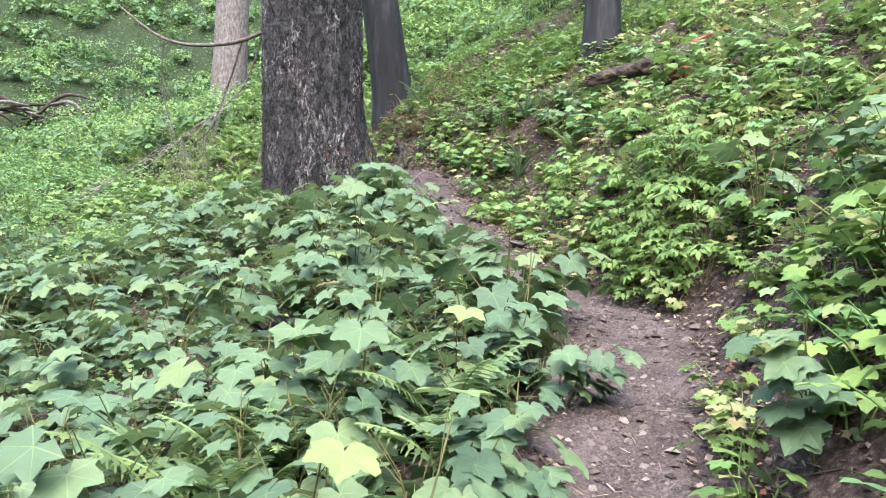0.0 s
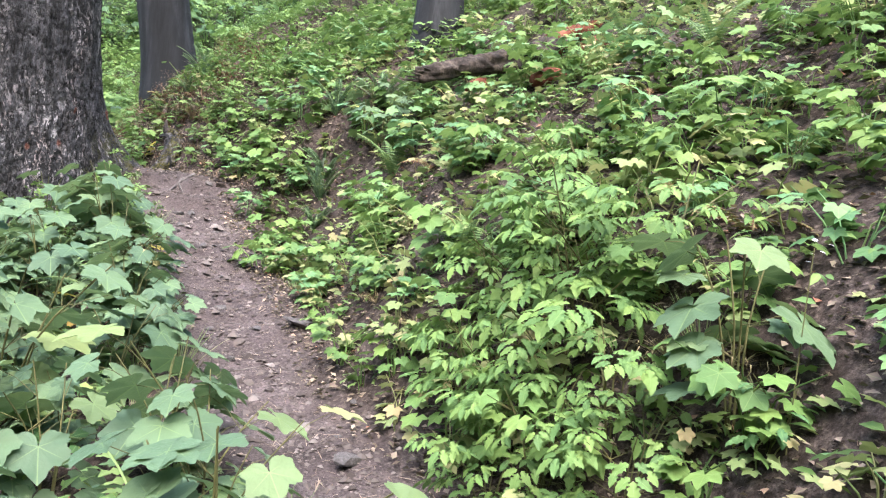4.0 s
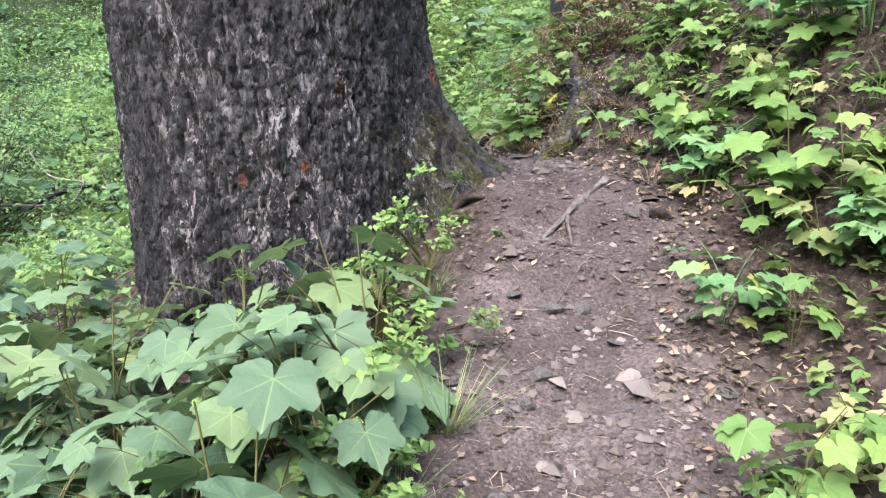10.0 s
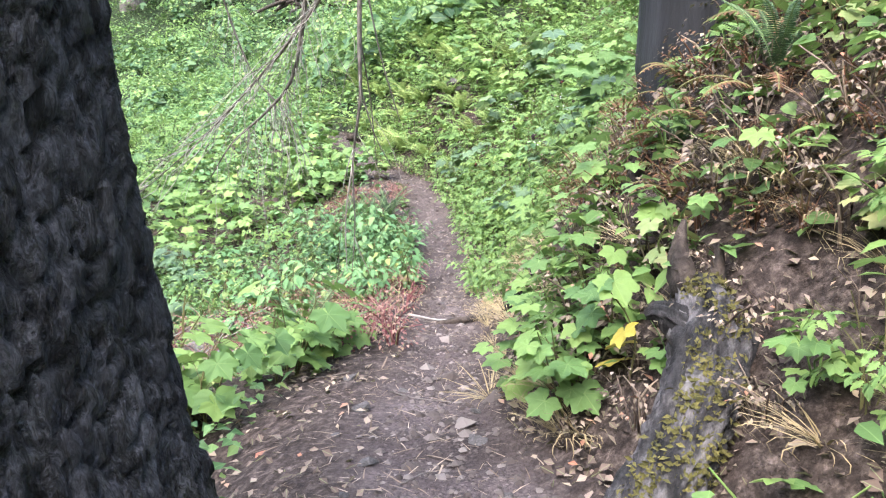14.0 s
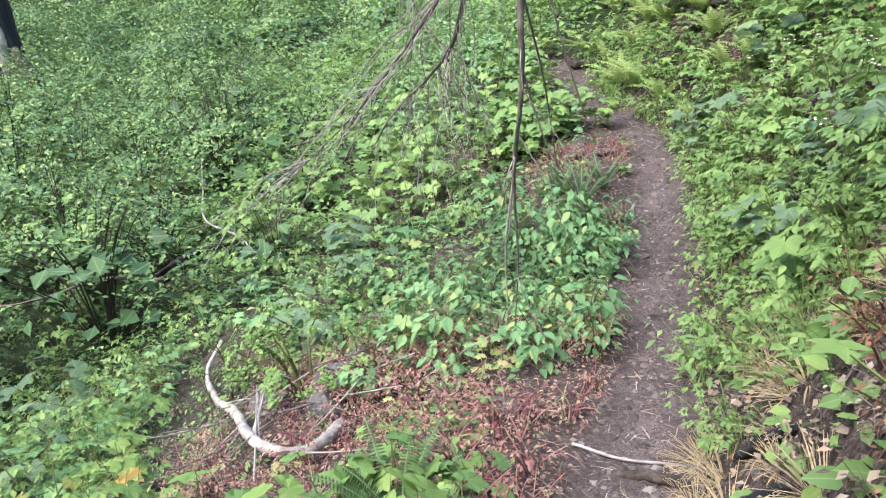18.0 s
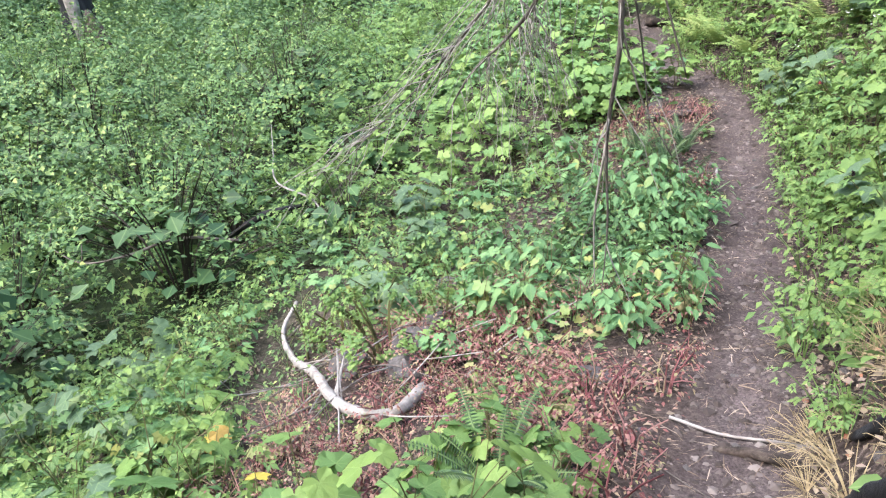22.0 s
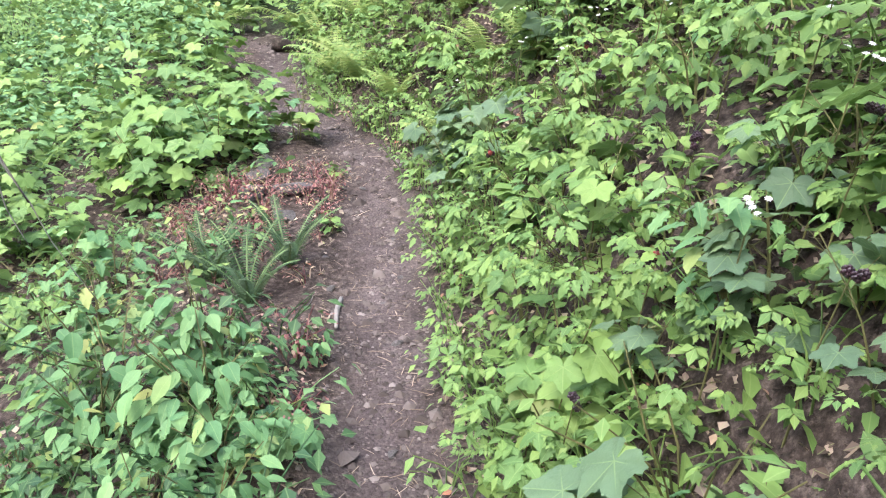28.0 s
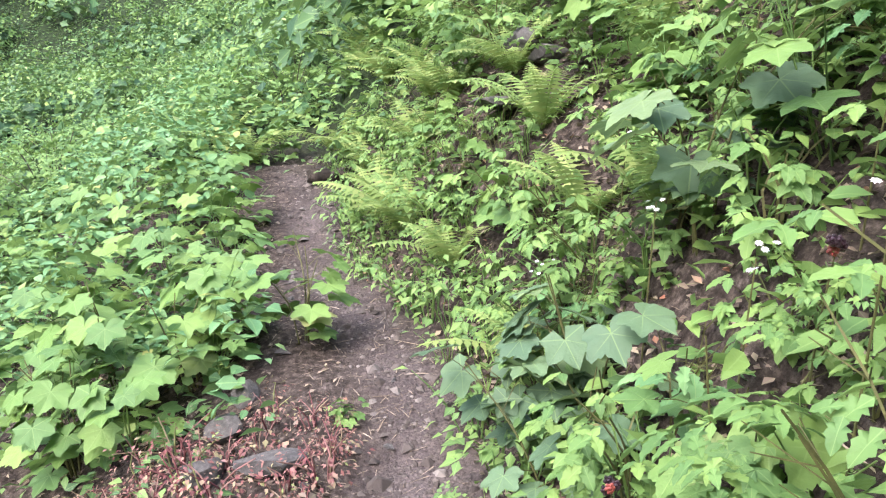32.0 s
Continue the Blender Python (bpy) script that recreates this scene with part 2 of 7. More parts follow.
    h = t.nodes.new("ShaderNodeMath")
    h.operation = "ADD"
    t.links.new(grey(crack), h.inputs[0])
    t.links.new(times(noise_tex(t, 60, 6, 0.75, P), 0.8), h.inputs[1])
    bump(t, b, h.outputs[0], 1.0, 0.045)
    return m


SOIL = soil_material()
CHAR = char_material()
SMOOTH_CHAR = plain_material("smooth charred wood", [(0.3, (0.008, 0.0085, 0.010)), (0.52, (0.018, 0.019, 0.023)), (0.78, (0.060, 0.063, 0.073))], 2.2, 0.75, 26, 0.008, (3, 3, 0.35), 0.25)
GREY_WOOD = plain_material("weathered grey wood", [(0.3, (0.045, 0.038, 0.035)), (0.5, (0.13, 0.115, 0.11)), (0.75, (0.27, 0.25, 0.245))], 7, 0.85, 40, 0.012, (2, 2, 0.8))
CHAR_GREY = plain_material("weathered charred wood", [(0.36, (0.009, 0.009, 0.010)), (0.5, (0.036, 0.034, 0.037)), (0.66, (0.17, 0.16, 0.165))], 8, 0.8, 40, 0.02, (2.2, 1.0, 0.9))
PALE_WOOD = plain_material("bleached driftwood", [(0.3, (0.14, 0.125, 0.115)), (0.5, (0.29, 0.27, 0.255)), (0.7, (0.46, 0.44, 0.42))], 5, 0.8, 40, 0.006, (1, 1, 1))
LOG_WOOD = plain_material("rotting log", [(0.3, (0.010, 0.008, 0.007)), (0.5, (0.036, 0.028, 0.024)), (0.72, (0.13, 0.102, 0.086))], 13, 0.9, 40, 0.02, (1, 1, 1))
TWIG = plain_material("dead branch bark", [(0.3, (0.055, 0.048, 0.044)), (0.55, (0.14, 0.125, 0.115)), (0.75, (0.25, 0.23, 0.21))], 9, 0.85, 60, 0.004)
DEAD_TWIG = plain_material("pale dead twig", [(0.3, (0.16, 0.15, 0.14)), (0.55, (0.30, 0.285, 0.27)), (0.75, (0.42, 0.40, 0.385))], 9, 0.85, 60, 0.004)
STEM = plain_material("green brown stem", [(0.3, (0.06, 0.07, 0.025)), (0.7, (0.14, 0.13, 0.05))], 9, 0.7, 60, 0.002)
DARK_STEM = plain_material("dark shrub stem", [(0.3, (0.02, 0.018, 0.014)), (0.7, (0.075, 0.06, 0.045))], 9, 0.8, 60, 0.002)
ROCK = plain_material("grey trail stone", [(0.3, (0.055, 0.050, 0.050)), (0.55, (0.105, 0.098, 0.097)), (0.75, (0.175, 0.164, 0.162))], 6, 0.9, 45, 0.006)
MOSS = plain_material("dry moss", [(0.3, (0.045, 0.045, 0.016)), (0.55, (0.12, 0.11, 0.035)), (0.75, (0.21, 0.18, 0.065))], 18, 0.95, 80, 0.01)
RUST = plain_material("rust red rotten wood", [(0.3, (0.05, 0.016, 0.010)), (0.55, (0.17, 0.055, 0.032)), (0.75, (0.33, 0.14, 0.09))], 14, 0.9, 60, 0.01)
STRAW = plain_material("dry straw", [(0.3, (0.20, 0.15, 0.08)), (0.7, (0.45, 0.37, 0.22))], 6, 0.85, 50, 0.001)

L_THIMBLE = leaf_material("thimbleberry leaf", [(0, (0.080, 0.136, 0.082)), (0.5, (0.106, 0.174, 0.102)), (0.85, (0.132, 0.204, 0.110)), (1, (0.166, 0.232, 0.104))], 0.5, 0.26, 0.2, (0.22, 0.20, 0.05))
L_LIGHT = leaf_material("bright young leaf", [(0.0, (0.100, 0.190, 0.066)), (0.5, (0.145, 0.250, 0.076)), (1.0, (0.205, 0.312, 0.092))], 0.5, 0.30, 0.16, (0.30, 0.25, 0.05))
L_PALE = leaf_material("pale blue-green leaf", [(0.0, (0.085, 0.190, 0.082)), (0.5, (0.130, 0.260, 0.112)), (0.9, (0.180, 0.315, 0.130)), (1.0, (0.31, 0.32, 0.10))], 0.5, 0.26, 0.12, (0.26, 0.22, 0.08))
L_YELLOW = leaf_material("yellowing leaf", [(0, (0.201, 0.275, 0.112)), (0.5, (0.266, 0.323, 0.136)), (0.85, (0.345, 0.344, 0.166)), (1, (0.380, 0.302, 0.162))], 0.6, 0.3, 0.2, (0.30, 0.19, 0.08))
L_GOLD = leaf_material("withering yellow leaf", [(0, (0.42, 0.36, 0.07)), (0.6, (0.52, 0.42, 0.10)), (1, (0.50, 0.33, 0.11))], 0.6, 0.3, 0.25, (0.30, 0.16, 0.05))
L_SHRUB = leaf_material("shrub leaf", [(0.0, (0.042, 0.100, 0.042)), (0.5, (0.095, 0.185, 0.068)), (0.85, (0.170, 0.280, 0.092)), (1.0, (0.27, 0.34, 0.11))], 0.45, 0.24)
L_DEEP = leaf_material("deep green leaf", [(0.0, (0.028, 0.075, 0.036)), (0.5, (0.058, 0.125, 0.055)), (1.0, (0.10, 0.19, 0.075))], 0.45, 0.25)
L_FERN = leaf_material("fern frond", [(0, (0.076, 0.141, 0.074)), (0.5, (0.134, 0.223, 0.096)), (1, (0.202, 0.284, 0.110))], 0.55, 0.33)
L_YFERN = leaf_material("yellow green fern frond", [(0, (0.165, 0.264, 0.086)), (0.5, (0.242, 0.330, 0.107)), (1, (0.323, 0.369, 0.135))], 0.55, 0.4)
L_SWORD = leaf_material("dark sword fern frond", [(0, (0.037, 0.077, 0.046)), (1, (0.080, 0.141, 0.071))], 0.4, 0.25)
L_RED = leaf_material("dry red ground cover", [(0.0, (0.12, 0.034, 0.048)), (0.35, (0.22, 0.075, 0.088)), (0.65, (0.33, 0.18, 0.175)), (0.88, (0.32, 0.24, 0.165)), (1.0, (0.20, 0.24, 0.09))], 0.75, 0.2)
L_LITTER = leaf_material("dead leaf litter", [(0.0, (0.050, 0.034, 0.029)), (0.45, (0.135, 0.098, 0.083)), (0.8, (0.29, 0.225, 0.19)), (0.93, (0.36, 0.29, 0.22)), (1.0, (0.32, 0.13, 0.09))], 0.8, 0.12)
L_GRASS = leaf_material("grass blade", [(0, (0.113, 0.191, 0.076)), (0.6, (0.191, 0.266, 0.108)), (1, (0.350, 0.318, 0.191))], 0.5, 0.35)
L_BROWNFERN = leaf_material("dead brown fern", [(0.0, (0.085, 0.035, 0.024)), (1.0, (0.20, 0.095, 0.06))], 0.8, 0.2)
PETAL = plain_material("white petal", [(0.3, (0.62, 0.60, 0.66)), (0.7, (0.85, 0.85, 0.88))], 20, 0.6, 60, 0.001)
BERRY = plain_material("dark ripe berry", [(0.3, (0.012, 0.008, 0.014)), (0.7, (0.04, 0.012, 0.022))], 30, 0.35, 120, 0.002, (1, 1, 1), 0.5)
BERRY_RED = plain_material("unripe red berry", [(0.3, (0.16, 0.02, 0.025)), (0.7, (0.30, 0.07, 0.05))], 30, 0.4, 120, 0.002, (1, 1, 1), 0.5)

# ---- terrain: a foot trail cut across a steep slope, uphill to its right ----
TRAIL = np.array([
    (0.2, -4.0, -0.45), (0.35, 0.0, 0.0), (0.70, 2.8, 0.50), (1.2, 4.4, 0.90), (0.95, 5.6, 1.04), (0.55, 6.5, 1.13), (0.35, 7.7, 1.36),
    (0.0, 9.1, 1.74), (-0.25, 10.4, 2.05), (-0.4, 11.2, 2.42), (-0.95, 12.0, 2.50), (-1.45, 12.6, 2.42), (-1.9, 13.2, 2.30), (-2.45, 14.3, 2.10),
    (-3.0, 15.3, 1.98), (-3.6, 16.35, 1.83), (-4.45, 17.7, 1.82), (-5.1, 18.7, 1.84), (-5.9, 19.75, 1.97), (-6.45, 20.3, 2.10),
    (-7.9, 21.1, 2.15), (-8.65, 21.9, 2.40), (-10.2, 23.0, 2.6), (-14.0, 26.0, 3.0), (-22, 31, 3.6), (-45, 40, 5.0)])


def resample(p, step):
    """A smooth line through the points, sampled evenly."""
    a = np.vstack([2 * p[0] - p[1], p, 2 * p[-1] - p[-2]])
    out = []
    for i in range(1, len(a) - 2):
        n = max(2, int(np.linalg.norm(a[i + 1] - a[i]) / step))
        t = np.linspace(0, 1, n, endpoint=False)[:, None]
        out.append(0.5 * (2 * a[i] + (a[i + 1] - a[i - 1]) * t + (2 * a[i - 1] - 5 * a[i] + 4 * a[i + 1] - a[i + 2]) * t**2
                          + (3 * a[i] - a[i - 1] - 3 * a[i + 1] + a[i + 2]) * t**3))
    return np.vstack(out + [p[-1:]])


TR = resample(TRAIL, 0.3)
TDIR = np.gradient(TR[:, :2], axis=0)
TDIR /= np.linalg.norm(TDIR, axis=1)[:, None]
TNOR = np.stack([TDIR[:, 1], -TDIR[:, 0]], 1)

NOISE = np.random.RandomState(5).rand(64, 64, 64).astype(np.float32)


def vnoise(x, y, z=0.0):
    """Smooth value noise from 0 to 1, on arrays."""
    x, y, z = np.broadcast_arrays(np.asarray(x, float), np.asarray(y, float), np.asarray(z, float))
    i, j, k = (np.floor(v).astype(int) for v in (x, y, z))
    f, g, h = x - i, y - j, z - k
    f, g, h = f * f * (3 - 2 * f), g * g * (3 - 2 * g), h * h * (3 - 2 * h)
    out = 0
    for a in (0, 1):
        for b in (0, 1):
            for c in (0, 1):
                w = (f if a else 1 - f) * (g if b else 1 - g) * (h if c else 1 - h)
                out = out + w * NOISE[(i + a) % 64, (j + b) % 64, (k + c) % 64]
    return out


def fbm(x, y, z=0.0, octaves=4):
    out, amp, tot = 0, 1.0, 0
    for o in range(octaves):
        out, tot = out + amp * vnoise(x * 2**o + 7 * o, y * 2**o + 3 * o, z * 2**o), tot + amp
        amp *= 0.5
    return out / tot


def lateral(x, y):
    """Signed distance from the trail's middle (right of the walker is plus), the trail's height there, and the way along it."""
    x, y = np.atleast_1d(np.asarray(x, float)), np.atleast_1d(np.asarray(y, float))
    u, s, zz = np.empty(len(x)), np.empty(len(x)), np.empty(len(x))
    for a in range(0, len(x), 20000):
        b = slice(a, a + 20000)
        dx, dy = x[b, None] - TR[:, 0], y[b, None] - TR[:, 1]
        d2 = dx * dx + dy * dy
        i = d2.argmin(1)
        side = (np.take_along_axis(dx, i[:, None], 1)[:, 0] * TNOR[i, 0] + np.take_along_axis(dy, i[:, None], 1)[:, 0] * TNOR[i, 1])
        d = np.sqrt(np.take_along_axis(d2, i[:, None], 1)[:, 0])
        u[b] = np.where(d < 1.5, side, np.sign(side) * d)
        s[b] = TR[i, 1]
        w = 1.0 / (d2 + 0.05) ** 3
        zz[b] = (w * TR[:, 2]).sum(1) / w.sum(1)
    return u, zz, s


def profile(u, s):
    start = 0.36 + 0.55 * np.exp(-((s - 9.3) / 1.6) ** 2)
    r = np.interp(u - start, [0, 0.15, 0.5, 0.9, 1.9, 3.2, 7, 19, 60], [0, 0.08, 0.55, 1.12, 1.95, 2.9, 5.6, 12, 34])
    r = r + 0.5 * np.clip((u - 0.25) / 0.5, 0, 1) * np.exp(-((s - 14.2) / 1.1) ** 2) * (u < 6)
    l = np.interp(-u - 0.42, [0, 0.25, 1.0, 2.5, 5.5, 9.5, 13.5, 19.5, 34, 60], [0, -0.07, -0.36, -0.95, -1.75, -1.95, -1.6, -0.2, 8.5, 30])
    r = r * (1 - 0.58 * np.clip((s - 22.5) / 4.5, 0, 1))
    return np.where(u > 0, r, l)


def ground_z(x, y):
    x, y = np.atleast_1d(np.asarray(x, float)), np.atleast_1d(np.asarray(y, float))
    u, z, s = lateral(x, y)
    off = np.clip((np.abs(u) - 0.3) / 0.8, 0, 1)
    lumps = (fbm(x * 0.9 + 11, y * 0.9, 0, 3) - 0.5) * (0.05 + 0.35 * off) + (fbm(x * 5, y * 5, 3, 3) - 0.5) * 0.07
    big = (fbm(x * 0.16, y * 0.16, 9, 3) - 0.5) * 3.0 * np.clip((np.abs(u) - 4) / 12, 0, 1)
    return z + profile(u, s) - 0.035 * np.exp(-(u / 0.25) ** 2) + lumps + big + 14.0 * np.clip((np.hypot(x + 3, y - 14) - 34) / 30, 0, 1.5)


def gz(x, y):
    return float(ground_z([x], [y])[0])


# ---- mesh tools ----
def mesh_of(name, V, F, mats, uv=None, index=None, smooth=False, attrs=None):
    me = bpy.data.meshes.new(name)
    V, F = np.asarray(V, np.float32), np.asarray(F, np.int32)
    k = F.shape[1]
    me.vertices.add(len(V))
    me.vertices.foreach_set("co", V.ravel())
    me.loops.add(F.size)
    me.loops.foreach_set("vertex_index", F.ravel())
    me.polygons.add(len(F))
    me.polygons.foreach_set("loop_start", np.arange(0, F.size, k, dtype=np.int32))
    me.polygons.foreach_set("use_smooth", np.full(len(F), smooth))
    for m in mats if isinstance(mats, (list, tuple)) else [mats]:
        me.materials.append(m)
    if index is not None:
        me.polygons.foreach_set("material_index", np.asarray(index, np.int32))
    if uv is not None:
        lay = me.uv_layers.new(name="UVMap")
        lay.data.foreach_set("uv", np.asarray(uv, np.float32)[F.ravel()].ravel())
    for key, val in (attrs or {}).items():
        me.attributes.new(key, "FLOAT", "POINT").data.foreach_set("value", np.asarray(val, np.float32))
    me.update(calc_edges=True)
    return me


def part(name, mesh, parent=None, label="", m=None):
    ob = new(name, mesh)
    if parent is not None:
        ob.parent = parent
    if m is not None:
        ob.matrix_basis = m
    if label:
        ob["label"] = label
    return ob


def thing(name, mesh, label, category, group="", kind="", m=None):
    ob = new(name, mesh)
    if m is not None:
        ob.matrix_basis = m
    return tagged(ob, label, category, group, kind)


class Soup:
    """Triangles of many small pieces, gathered into one mesh."""

    def __init__(self):
        self.v, self.f, self.u, self.n = [], [], [], 0

    def add(self, V, F, U):
        self.v.append(V), self.f.append(F + self.n), self.u.append(U)
        self.n += len(V)
        return self

    def spread(self, tpl, M):
        """tpl: verts, tris, uv; M: n 3x4 matrices."""
        V, F, U = tpl
        n = len(M)
        W = np.einsum("nij,vj->nvi", M[:, :, :3], V) + M[:, None, :, 3]
        self.add(W.reshape(-1, 3), (F[None] + (np.arange(n) * len(V))[:, None, None]).reshape(-1, 3), np.tile(U, (n, 1)))
        return self

    def mesh(self, name, mat):
        return mesh_of(name, np.concatenate(self.v), np.concatenate(self.f), mat, np.concatenate(self.u), smooth=True)


def frames(pos, normal, spin, size, droop=0.0):
    """3x4 matrices that lay a leaf (tip along +y, face up) at pos, facing normal, turned by spin."""
    n = normal / np.linalg.norm(normal, axis=1)[:, None]
    a = np.stack([np.cos(spin), np.sin(spin), np.zeros(len(spin))], 1)
    y = a - (a * n).sum(1)[:, None] * n
    y /= np.linalg.norm(y, axis=1)[:, None]
    x = np.cross(y, n)
    size = np.asarray(size) * np.ones(len(pos))
    return np.concatenate([np.stack([x, y, n], 2) * size[:, None, None], pos[:, :, None]], 2)


# leaf shapes: verts, tris, uv (u is 0 on a vein, 1 between)
def maple_leaf(coarse=False, seed=0):
    """A broad leaf with five shallow pointed lobes; toothed when fine."""
    rs = np.random.RandomState(seed)
    half = [(0, 1.08), (9, 0.93), (19, 0.82), (30, 0.70), (42, 0.83), (50, 0.91), (57, 1.0), (66, 0.87), (77, 0.77), (88, 0.67), (100, 0.76), (112, 0.84), (128, 0.66), (148, 0.58), (166, 0.30)]
    if coarse:
        half = [(0, 1.06), (12, 0.88), (30, 0.70), (45, 0.86), (57, 0.98), (70, 0.82), (88, 0.67), (112, 0.82), (155, 0.45)]
        angles = np.array([-a for a, _ in half[:0:-1]] + [a for a, _ in half], float)
    else:
        angles = np.linspace(-166, 166, 53)
    r = np.interp(np.abs(angles), [a for a, _ in half], [q for _, q in half]) * rs.uniform(0.95, 1.05, len(angles))
    if not coarse:
        r = r * np.where(np.arange(len(angles)) % 2, 0.965, 1.025)
    vein = np.min(np.abs(np.abs(angles)[:, None] - np.array([0, 56, 112])[None]), 1) / 15.0
    th = np.radians(angles + 90)
    z = -0.13 * r * r + 0.07 * np.clip(vein, 0, 1) + rs.uniform(-0.012, 0.012, len(r)) + rs.uniform(-0.08, 0.08) * np.cos(th)
    V = np.concatenate([[(0, 0, 0)], np.stack([r * np.cos(th), r * np.sin(th), z], 1)])
    U = np.concatenate([[(0, 0)], np.stack([np.clip(vein, 0, 1), np.ones(len(r))], 1)])
    return V, np.array([(0, i, i + 1) for i in range(1, len(r))]), U


def ovate_leaf(coarse=False, wide=0.27, teeth=0.0, seed=0):
    rs = np.random.RandomState(seed)
    if coarse:
        V = [(0, 0, 0), (wide, 0.42, 0.07), (0, 1, -0.12), (-wide, 0.42, 0.07), (0, 0.45, 0)]
        return np.array(V, float), np.array([(4, 0, 1), (4, 1, 2), (4, 2, 3), (4, 3, 0)]), np.array([(0, 0), (1, 0), (0, 1), (1, 0), (0, 0)], float)
    prof = [(0.14, 0.6), (0.32, 1.0), (0.55, 0.92), (0.78, 0.55)]
    side = []
    for i, (y, w) in enumerate(prof):
        side.append((wide * w, y, 0.06 - 0.2 * y * y))
        if teeth:
            side.append((wide * w * (1 - teeth), y + 0.09, 0.05 - 0.2 * y * y))
    V = [(0, 0.45, -0.03), (0, 0, 0)] + side + [(0, 1, -0.22)] + [(-x, y, z) for x, y, z in side[::-1]]
    V = np.array(V, float)
    V[2:, 2] += rs.uniform(-0.02, 0.02, len(V) - 2)
    n = len(V) - 1
    F = [(0, i, i + 1) for i in range(1, n)] + [(0, n, 1)]
    U = np.ones((len(V), 2))
    U[[0, 1, 2 + len(side)], 0] = 0
    return V, np.array(F), U


def rounded_leaf(wide=0.28):
    V = [(0, 0.45, -0.02), (0, 0, 0), (wide * 0.9, 0.26, 0.06), (wide * 0.85, 0.62, 0.03), (0, 1, -0.16), (-wide * 0.85, 0.62, 0.03), (-wide * 0.9, 0.26, 0.06)]
    return np.array(V, float), np.array([(0, i, i % 6 + 1) for i in range(1, 7)]), np.array([(0, 0), (0, 0), (1, 0), (1, 0), (0, 0), (1, 0), (1, 0)], float)


def join(tpls):
    V, F, U, n = [], [], [], 0
    for v, f, u in tpls:
        V.append(v), F.append(f + n), U.append(u)
        n += len(v)
    return np.concatenate(V), np.concatenate(F), np.concatenate(U)


def moved(tpl, x, y, turn, size, tilt=0.0, z=0.0):
    v, f, u = tpl
    c, s = math.cos(radians(turn)), math.sin(radians(turn))
    ct, st = math.cos(radians(tilt)), math.sin(radians(tilt))
    w = v * size
    w = np.stack([w[:, 0], w[:, 1] * ct - w[:, 2] * st, w[:, 1] * st + w[:, 2] * ct], 1)
    return np.stack([c * w[:, 0] - s * w[:, 1] + x, s * w[:, 0] + c * w[:, 1] + y, w[:, 2] + z], 1), f, u


def trifoliate(coarse=False, teeth=0.25, seed=0):
    o = ovate_leaf(True, 0.31) if coarse else ovate_leaf(coarse, 0.33, teeth, seed)
    return join([moved(o, 0, 0.25, 0, 0.75, -8), moved(o, -0.03, 0.2, 70, 0.6, -10), moved(o, 0.03, 0.2, -70, 0.6, -10)])


def pinnate(seed=0, coarse=False):
    """A large divided leaf of toothed leaflets."""
    o = ovate_leaf(coarse, 0.30, 0.32, seed)
    bits = [moved(o, 0, 0.62, 0, 0.42, -14)]
    for y, L, t in ((0.55, 0.36, 52), (0.28, 0.36, 66)):
        for sgn in (1, -1):
            bits.append(moved(o, -sgn * 0.04, y, sgn * t, L, -10))
            if y < 0.5:
                bits.append(moved(o, -sgn * 0.26, y + 0.14, sgn * 30, 0.30, -14))
                bits.append(moved(o, -sgn * 0.24, y + 0.05, sgn * 105, 0.26, -14))
    return join(bits)


